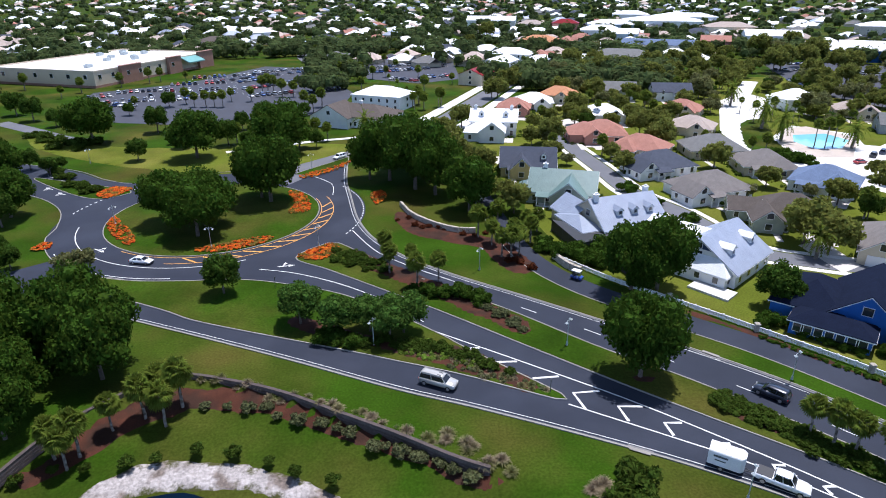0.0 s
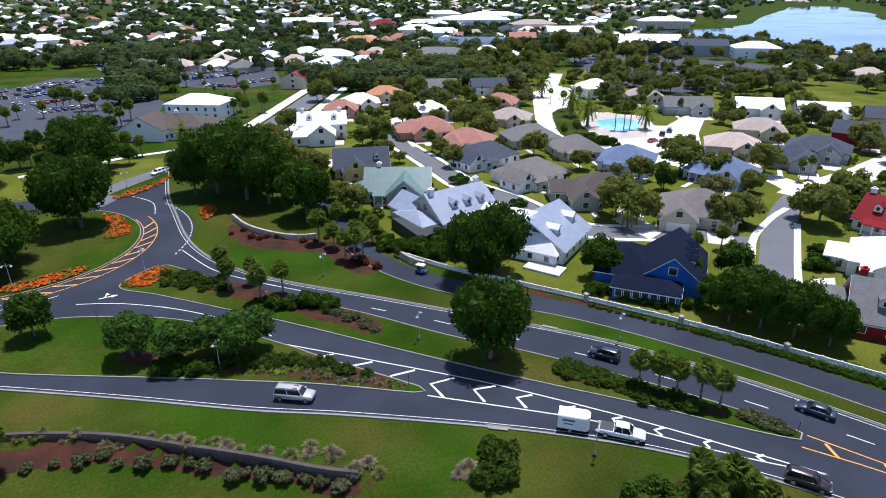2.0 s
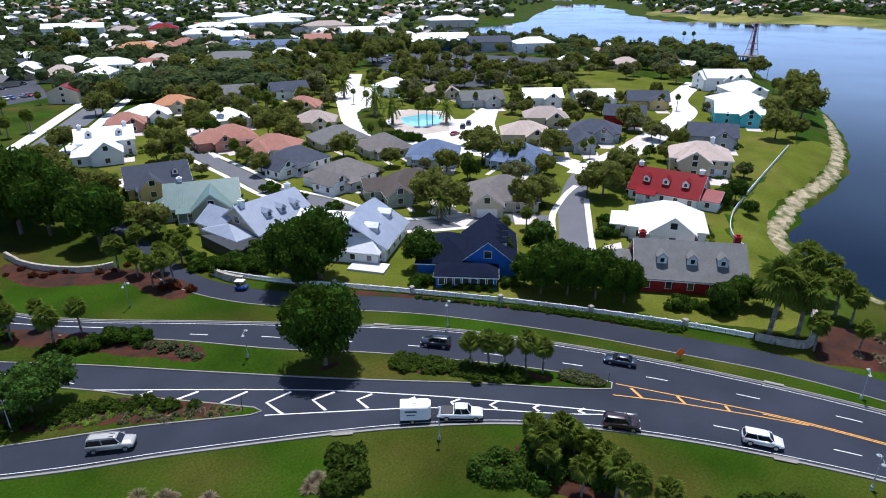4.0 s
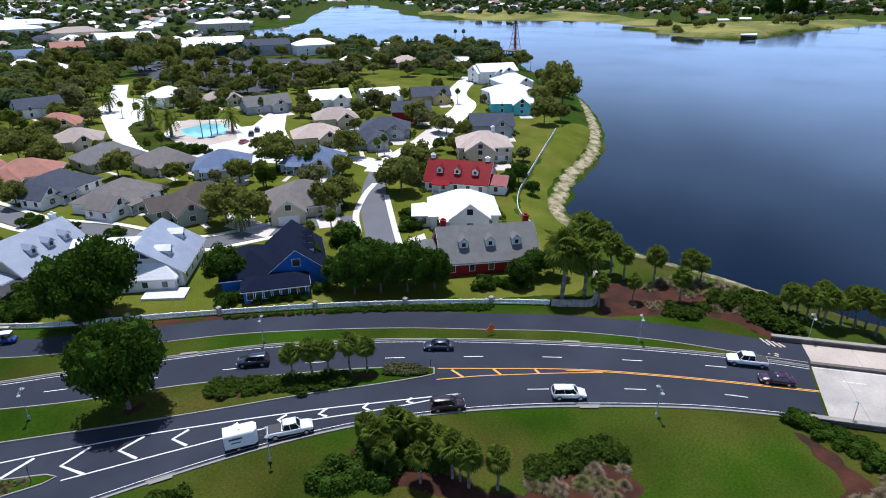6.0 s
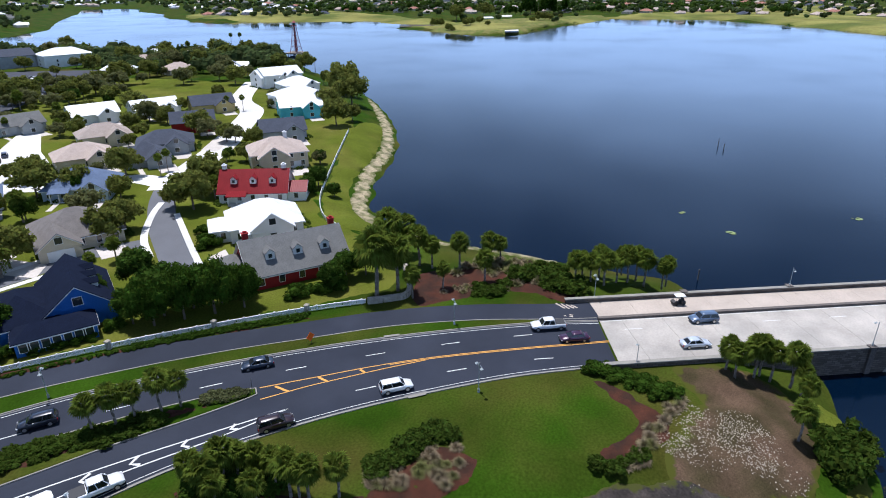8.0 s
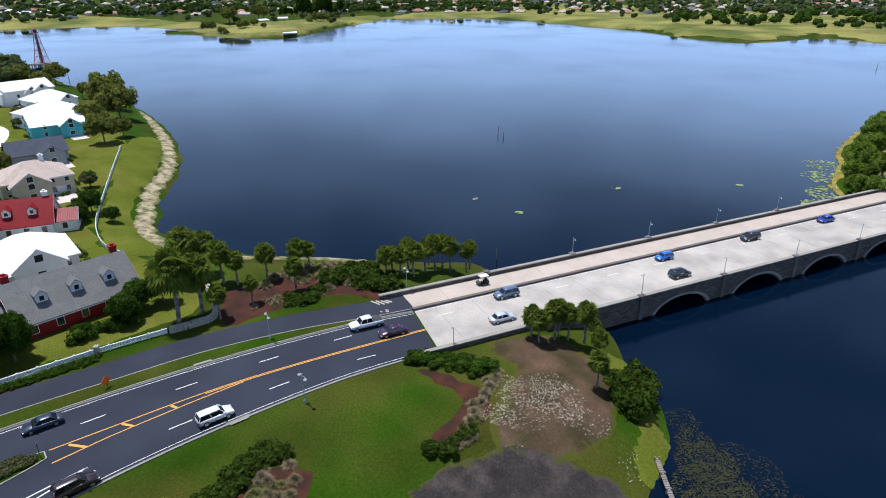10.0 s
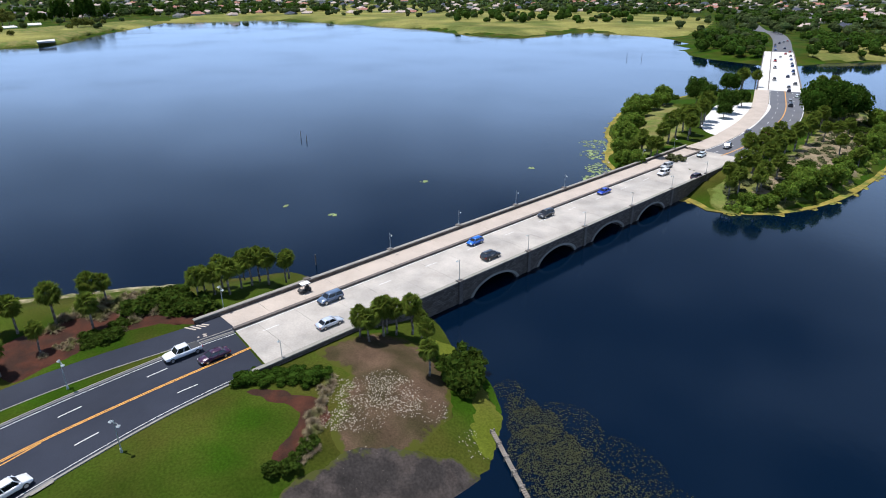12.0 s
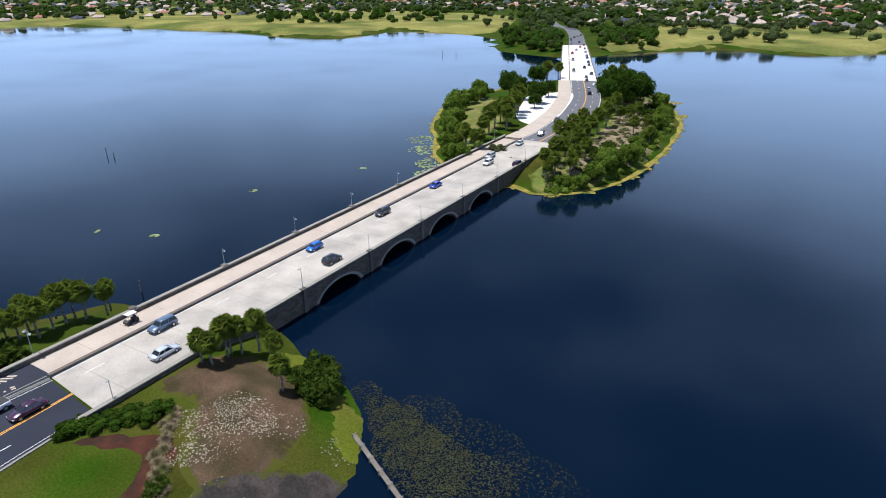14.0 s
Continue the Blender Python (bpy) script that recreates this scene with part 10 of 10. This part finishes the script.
for (za, ra), (zb, rb) in zip(lv, lv[1:]):
    for i in range(4):
        a, b2 = radians(45 + 90 * i), radians(135 + 90 * i)
        A, B = (ra * math.cos(a), ra * math.sin(a), za), (rb * math.cos(a), rb * math.sin(a), zb)
        C, D = (ra * math.cos(b2), ra * math.sin(b2), za), (rb * math.cos(b2), rb * math.sin(b2), zb)
        part("leg", Shape().tube(A, B, 0.22, 0.2, 6), "tower_red", tower)
        part("brace", Shape().tube(A, D, 0.1, 0.1, 5), "white_paint", tower)
        part("brace", Shape().tube(C, B, 0.1, 0.1, 5), "white_paint", tower)
        part("ring_beam", Shape().tube(B, D, 0.12, 0.12, 5), "tower_red", tower)
part("stair_core", Shape().tube((0, 0, 2.4), (0, 0, 23), 0.8, 0.8, 10), "tower_red", tower)
part("gallery", Shape().tube((0, 0, 23.4), (0, 0, 23.8), 2.4, 2.4, 12), "tower_red", tower)
part("lantern", Shape().tube((0, 0, 23.8), (0, 0, 26), 1.3, 1.3, 10), "glass", tower)
part("cap", Shape().tube((0, 0, 26), (0, 0, 27.6), 1.8, 0.1, 10), "tower_red", tower)
tower.location = (478, 288, WATER)

# ---- supermarket by the car park ----
store = tagged(new("store_building"), "large flat-roofed store in cream and brick with a glazed entrance", "store")
M["store_roof"] = material("store_roof", (0.72, 0.72, 0.7), 0.8, var=0.06, scale=0.05, fine=0.08, fine_scale=0.5)
M["store_cream"] = material("store_cream", (0.55, 0.45, 0.32), 0.85, var=0.06, scale=0.2)
M["store_brick"] = material("store_brick", (0.3, 0.16, 0.11), 0.9, var=0.1, scale=0.3, fine=0.15, fine_scale=4)
SL_, SW = 104.0, 74.0
part("wall", Shape().box(0, SL_, 0, SW, -0.3, 8.4), "store_cream", store)
part("roof", Shape().box(0.5, SL_ - 0.5, 0.5, SW - 0.5, 8.42, 8.5), "store_roof", store)
for a in ((-0.2, SL_ + 0.2, -0.2, 0.35), (-0.2, SL_ + 0.2, SW - 0.35, SW + 0.2)):
    part("parapet", Shape().box(*a, 8.3, 9.2), "store_cream", store)
for a in ((-0.2, 0.35), (SL_ - 0.35, SL_ + 0.2)):
    part("parapet", Shape().box(*a, 0.35, SW - 0.35, 8.3, 9.2), "store_cream", store)
part("brick_base", Shape().box(-0.12, SL_ + 0.1, -0.12, 0.0, -0.3, 1.3), "store_brick", store)
part("brick_base", Shape().box(-0.12, 0.0, 0.0, SW, -0.3, 1.3), "store_brick", store)
for a, b2, h in ((18, 34, 9.6), (58, 70, 9.8), (88, 103, 10.2)):
    part("bay", Shape().box(a, b2, -2.2, -0.15, -0.3, h).box(a - 0.3, b2 + 0.3, -2.5, 0.2, h, h + 0.4), "store_brick", store, "projecting brick bay")
part("canopy", Shape().loft([[(x, -6.5, 5.2), (x, -6.5, 5.8), (x, -0.2, 8.6), (x, -0.2, 8.0)] for x in (72, 88)]), paint("canopy_teal", (0.16, 0.36, 0.34), 0.4), store, "teal metal entrance canopy")
for k in range(10):
    f, g = window_mesh(2.2, 2.2)
    wo = part("window", f, "", store)
    wo.matrix_basis = pose(4 + k * 9.6, -0.03 if not (18 < 4 + k * 9.6 < 34 or 58 < 4 + k * 9.6 < 70 or 4 + k * 9.6 > 88) else -2.23, 4.6, 0, 0, 0)
    part("pane", g, "", wo)
for k in range(6):
    wo = part("window", f, "", store)
    wo.matrix_basis = pose(-0.03, 6 + k * 11.5, 4.6, 0, 0, -90)
    part("pane", g, "", wo)
UN = random.Random(2)
for k in range(9):
    x, y = UN.uniform(12, 90), UN.uniform(15, 60)
    part("roof_unit", Shape().box(x - 2, x + 2, y - 1.4, y + 1.4, 8.5, 10.2).box(x - 1.2, x + 1.2, y - 1, y + 1, 10.2, 10.5), "pole_grey", store)
store.matrix_basis = heading(-191, 343, 0, 16)

# ---- far houses and woods ----
FAR = random.Random(21)
far_roofs = ("white_metal", "tan", "beige", "white_metal", "terracotta", "grey", "tan", "silver_metal", "slate", "beige")
spots = []


def far_house_proto(k):
    roof = far_roofs[k]

    def make():
        ob = tagged(new("house"), "pale far-off house with a %s roof among trees" % roof.replace("_", " "), "house", "far houses")
        L, W_ = 17 + (k % 3) * 2, 13
        a, b2 = Shape(), Shape()
        wall_shape(a, L, W_, -0.4, 3.4, 3.4, "hip")
        wall_shape(a, 9, 8, -0.4, 3.3, 2.6, "gable", 3, -5.5, True)
        roof_shape(b2, L, W_, 3.4, 3.5, "hip")
        roof_shape(b2, 9, 8, 3.3, 2.6, "gable", 0.5, 3, -5.5, True)
        part("wall", a, paint("wall_cream" if k % 2 else "wall_white", WALL["cream" if k % 2 else "white"], kind="siding"), ob)
        part("roof", b2, paint("roof_" + roof, ROOF[roof][0], kind=ROOF[roof][1]), ob)
        for i in (-5, 5.5):
            window_on(ob, i, -W_ / 2 - 0.03, 0.9, 0, 1.4, 1.5, False)
        return ob
    return make


def open_land(x, y, margin=-0.3):
    return level(x, y) > margin


rest = {}


def add_far(x, y, k):
    """The nearer far houses are things of their own; the rest are massed by roof colour."""
    az = FAR.choice((20, 110, 65, 155)) + FAR.uniform(-8, 8)
    if math.hypot(x, y) < 800 and len(spots) < 140:
        placed(("far", k), far_house_proto(k), heading(x, y, 0, az))
    else:
        a, b2 = rest.setdefault(k, (Shape(), Shape()))
        m = heading(x, y, 0, az)
        L = FAR.uniform(15, 22)
        for src, dst in ((Shape(), a), (Shape(), b2)):
            if dst is a:
                wall_shape(src, L, 13, -0.4, 3.4, 3.4, "hip")
            else:
                roof_shape(src, L, 13, 3.4, 3.6, "hip")
                roof_shape(src, 9, 8, 3.3, 2.6, "gable", 0.5, 3, -5.5, True)
            dst.add([tuple(m @ Vector(v)) for v in src.v], src.f)


cells = {}


def crowded(x, y, gap):
    """Is a far house already standing within gap metres (up to 25)?"""
    i, j = int(x // 25), int(y // 25)
    return any((x - p[0]) ** 2 + (y - p[1]) ** 2 < gap * gap for a in (-1, 0, 1) for b2 in (-1, 0, 1) for p in cells.get((i + a, j + b2), ()))


def keep_spot(x, y):
    spots.append((x, y))
    cells.setdefault((int(x // 25), int(y // 25)), []).append((x, y))


tries = 0
while len(spots) < 1500 and tries < 34000:
    tries += 1
    a, d = radians(FAR.uniform(-42, 166)), 430 * (2350 / 430) ** FAR.random()
    x, y = d * math.sin(a), d * math.cos(a)
    deg = math.degrees(a)
    if 58 < deg < 118 and d < 1150 or 118 <= deg < 138 and d < 1200 or deg >= 138 and d < 860:
        continue
    if -36 < deg < -12 and d < 560 or 22 < deg < 44 and d < 560 or not open_land(x, y, -0.05):
        continue
    if crowded(x, y, 20):
        continue
    keep_spot(x, y)
    add_far(x, y, FAR.choice((0, 3, 7, 1, 2, 9, 0, 3, 5, 4, 8)) if deg < 60 else FAR.choice((1, 2, 4, 5, 8, 9)))
for k in range(110):
    a, d = radians(139 + 20 * FAR.random()), FAR.uniform(900, 1250)
    x, y = d * math.sin(a), d * math.cos(a)
    if open_land(x, y, -0.05) and not crowded(x, y, 19):
        keep_spot(x, y)
        add_far(x, y, FAR.choice((1, 2, 4, 9)))
for k, (a, b2) in rest.items():
    ob = tagged(new("far_houses"), "distant houses with %s roofs" % far_roofs[k].replace("_", " "), "houses", "", "stuff")
    part("walls", a, paint("wall_cream", WALL["cream"], kind="siding"), ob)
    part("roofs", b2, paint("roof_" + far_roofs[k], ROOF[far_roofs[k]][0], kind=ROOF[far_roofs[k]][1]), ob)


def woods(name, places, label, mat, quads=26):
    """Massed far trees: lumpy crowns with leaf clumps."""
    rng = np.random.default_rng(len(places))
    s = Shape()
    for x, y, h in places:
        z = level(x, y)
        for _ in range(rng.integers(2, 4)):
            r = h * rng.uniform(0.3, 0.45)
            cx, cy, cz_ = x + rng.uniform(-0.3, 0.3) * h, y + rng.uniform(-0.3, 0.3) * h, z + h * rng.uniform(0.42, 0.62)
            rings = []
            for j in range(1, 4):
                u = math.pi * j / 4
                rings.append([(cx + r * math.sin(u) * math.cos(i * 1.047) * rng.uniform(0.75, 1.15), cy + r * math.sin(u) * math.sin(i * 1.047) * rng.uniform(0.75, 1.15), cz_ - r * 0.9 * math.cos(u) * rng.uniform(0.8, 1.1)) for i in range(6)])
            s.loft(rings)
            d = rng.normal(size=(quads, 3))
            d /= np.linalg.norm(d, axis=1)[:, None]
            p = np.array([cx, cy, cz_]) + d * np.array([r, r, r * 0.9]) * rng.uniform(0.9, 1.2, (quads, 1))
            t = np.cross(d, rng.normal(size=(quads, 3)))
            t /= np.linalg.norm(t, axis=1)[:, None] + 1e-9
            bt = np.cross(d, t)
            q = r * rng.uniform(0.12, 0.3, (quads, 1))
            s.add(np.stack([p - t * q, p - bt * q, p + t * q, p + bt * q + d * q * 0.4], 1).reshape(-1, 3).tolist(), [(4 * i, 4 * i + 1, 4 * i + 2, 4 * i + 3) for i in range(quads)])
        s.tube((x, y, z - 0.3), (x, y, z + h * 0.4), 0.3, 0.2, 5)
    ob = tagged(new(name), label, "trees", "", "stuff")
    part("crowns", s, mat, ob)


near_w, mid_w, far_w = [], [], []
tries = 0
while tries < 22000 and len(near_w) + len(mid_w) + len(far_w) < 6400:
    tries += 1
    a = radians(FAR.uniform(-46, 168))
    d = 330 * (2400 / 330) ** FAR.random()
    x, y = d * math.sin(a), d * math.cos(a)
    deg = math.degrees(a)
    if d < 430 and not (deg < -8 or 2 < deg < 30 or deg > 136):
        continue
    if -36 < deg < -12 and d < 500 or -6 < deg < 6 and d < 480 and FAR.random() < 0.7:
        continue
    if 20 < deg < 44 and d < 520:
        continue
    if deg > 58 and d < 900 and not deg > 128:
        continue
    if 62 < deg < 132 and d < 1180 and FAR.random() < 0.88:
        continue
    if deg > 130 and d < 780 and FAR.random() < 0.85:
        continue
    if not open_land(x, y, -0.6):
        continue
    if deg < 40 and d > 600 and FAR.random() < 0.3:
        continue
    if crowded(x, y, 10.5):
        continue
    if d < 900 and min(math.hypot(x - p[0], y - p[1]) for p in farline[::6]) < 16 or 200 < y < 560 and any(math.hypot(x - p[0], y - p[1]) < 16 for p in NORTH):
        continue
    (near_w if d < 560 else mid_w if d < 950 else far_w).append((x, y, FAR.uniform(7, 13)))
woods("woodland", near_w, "green trees between far houses and streets", "wood_leaf", 40)
woods("woodland", mid_w, "green woods between far houses", "wood_leaf", 16)
woods("woodland", far_w, "green woods along the horizon", "wood_leaf", 5)
belt = []
for k in range(420):
    a, d = radians(FAR.uniform(60, 100) if k < 210 else FAR.uniform(110, 168)), FAR.uniform(1250, 1500) if k < 210 else FAR.uniform(880, 1300)
    x, y = d * math.sin(a), d * math.cos(a)
    if open_land(x, y, -0.4) and min(math.hypot(x - p[0], y - p[1]) for p in farline[::6]) > 18:
        belt.append((x, y, FAR.uniform(9, 16)))
woods("woodland", belt, "dark belt of trees behind the marsh", "tree_leaf", 14)
cause = []
for k in range(150):
    i = FAR.randrange(int(len(farline) * 0.5), len(farline))
    sg = FAR.choice((-1, 1))
    p = sides(farline, sg * FAR.uniform(17, 75))[i]
    if open_land(p[0], p[1], -2.2):
        cause.append((p[0], p[1], FAR.uniform(6, 12)))
woods("woodland", cause, "green trees beside the far end of the causeway", "tree_leaf", 40)


# ---- small trees filling the gardens ----
GARDEN = random.Random(12)
LANES = [p for line in (
    [(87.7, 83.8), (95.9, 92), (108.1, 105.3), (121.7, 117.8), (133.2, 126.2), (159.6, 135.4), (180.3, 142.6), (210.3, 155.8), (239.3, 169.9), (263.2, 192.5), (315.2, 219.8)],
    [(39.7, 242.4), (43.2, 214.4), (47.6, 186.1), (50.9, 162), (58.4, 146.4), (65.2, 123.2), (76.5, 115.9), (88.6, 112.3), (99.5, 103.2)],
    [(137.5, 128.5), (139, 143), (128.4, 151.6), (121.5, 166.3), (106.5, 181.7), (103.8, 211.8), (117.4, 248.2), (142.2, 304.3), (173.2, 362.1)], NORTH) for p in smooth_line(line, 4)]
POOLSIDE = [(130.5, 300), (152.2, 325.7), (158.4, 296.4), (137.4, 245.8), (153.3, 230.9), (178, 233.7), (174.9, 220.5), (142.2, 178.4), (120.2, 171), (107.7, 183.8), (104.6, 206.2), (116.9, 241.5)]


def room_for(x, y, house_gap, lane_gap):
    """Is there open ground here, clear of houses, lanes and the poolside?"""
    if level(x, y) < -0.05 or min(math.hypot(x - p[0], y - p[1]) for p in HOUSES) < house_gap or min(math.hypot(x - p[0], y - p[1]) for p in LANES) < lane_gap:
        return False
    return float(signed(POOLSIDE, np.array([x]), np.array([y]))[0]) < -1.5


k = 0
while k < 230:
    x, y = GARDEN.uniform(5, 270), GARDEN.uniform(95, 340)
    k += 0.15
    if y < 200 - 0.9 * x + 20 or x > 0.55 * y + 120 or x < 12 + (y - 150) * 0.25 or not room_for(x, y, 10.2, 6.2):
        continue
    k += 0.85
    c = GARDEN.random()
    if c < 0.72:
        tree("street_tree" if c < 0.45 else "pale_tree", x, y, GARDEN.uniform(3.6, 7.8))
    elif c < 0.88:
        palm(x, y, GARDEN.uniform(4.5, 7.5), group="garden palms")
    else:
        tree("shade_tree", x, y, GARDEN.uniform(4, 7), "small dark green garden tree", "garden trees")
# trees round the lake car park and behind the town
k = 0
while k < 150:
    x, y = GARDEN.uniform(60, 430), GARDEN.uniform(245, 520)
    k += 0.1
    if x < 20 + (y - 245) * 0.35 or not room_for(x, y, 15, 7) or x > 250 and y < 255:
        continue
    if 195 < x < 325 and 280 < y < 455 and GARDEN.random() < 0.88:
        continue
    k += 0.9
    c = GARDEN.random()
    if c < 0.8:
        tree("street_tree" if c < 0.35 else "pale_tree", x, y, GARDEN.uniform(6, 10.5), "leafy tree along the town street", "town trees")
    else:
        palm(x, y, GARDEN.uniform(7, 10), group="town palms")

# ---- screened pool enclosures beside the cottages ----
def screen_enclosure(outline, h, label):
    ob = tagged(new("pool_enclosure"), label, "pool enclosure", "pool enclosures")
    n = len(outline)
    part("screen_roof", slab(outline, h - 0.04, h), "screen", ob, "dark mesh roof")
    for i in range(n):
        (x0, y0), (x1, y1) = outline[i], outline[(i + 1) % n]
        part("screen_wall", Shape().add([(x0, y0, 0), (x1, y1, 0), (x1, y1, h - 0.05), (x0, y0, h - 0.05)], [(0, 1, 2, 3)]), "screen", ob)
        k = max(1, int(math.hypot(x1 - x0, y1 - y0) / 2.5))
        for j in range(k):
            px, py = x0 + (x1 - x0) * j / k, y0 + (y1 - y0) * j / k
            part("post", Shape().tube((px, py, -0.1), (px, py, h + 0.03), 0.05, 0.05, 4), "pole_dark", ob)


screen_enclosure([(24.4, 134.0), (28.2, 119.8), (36.6, 125.2), (32.6, 130.0)], 2.7, "dark screened pool enclosure beside the silver-roofed cottage")
screen_enclosure([(33.8, 114.9), (41.6, 122.0), (43.5, 118.9), (36.0, 109.4)], 2.5, "dark screened pool enclosure beside the white house")
deck_ = structure("patio", slab([(45.6, 104.8), (50.8, 98.9), (53.9, 101.9), (48.6, 107.6)], -0.3, 0.45), "concrete", "white patio slab in front of the white house")

# ---- painted hatching at the end of the cart path, and a small footbridge by the golf course ----
hatch = Shape()
for p, q in HATCH:
    stripe(hatch, [p, q], 0.17, 0.05)
structure("path_marking", hatch, "pavers", "pale painted bars across the end of the cart path")
footbridge = tagged(new("footbridge"), "low dark timber footbridge to the golf course", "footbridge")
fa, fb = Vector((FOOT_A[0], FOOT_A[1], -2.2)), Vector((FOOT_B[0], FOOT_B[1], -2.2))
part("deck", Shape().tube(tuple(fa), tuple(fb), 1.6, 1.6, 4), "wood_grey", footbridge)
for k in range(13):
    p = fa + (fb - fa) * (k / 12)
    part("pile", Shape().tube((p.x, p.y, -6), (p.x, p.y, -1.0), 0.4, 0.4, 6), "wood_grey", footbridge)
part("handrail", Shape().tube(tuple(fa + Vector((0, 0, 2.4))), tuple(fb + Vector((0, 0, 2.4))), 0.2, 0.2, 4), "wood_grey", footbridge)
flag = tagged(new("banner_sign"), "small blue and white banner on a post beside the median", "sign")
part("post", Shape().tube((0, 0, -0.3), (0, 0, 2.6), 0.05, 0.05, 6), "pole_grey", flag)
part("banner", Shape().box(0.05, 0.9, -0.03, 0.03, 1.5, 2.5), paint("banner_blue", (0.15, 0.42, 0.55)), flag)
flag.matrix_basis = heading(FLAG[0], FLAG[1], 0.15, 60)
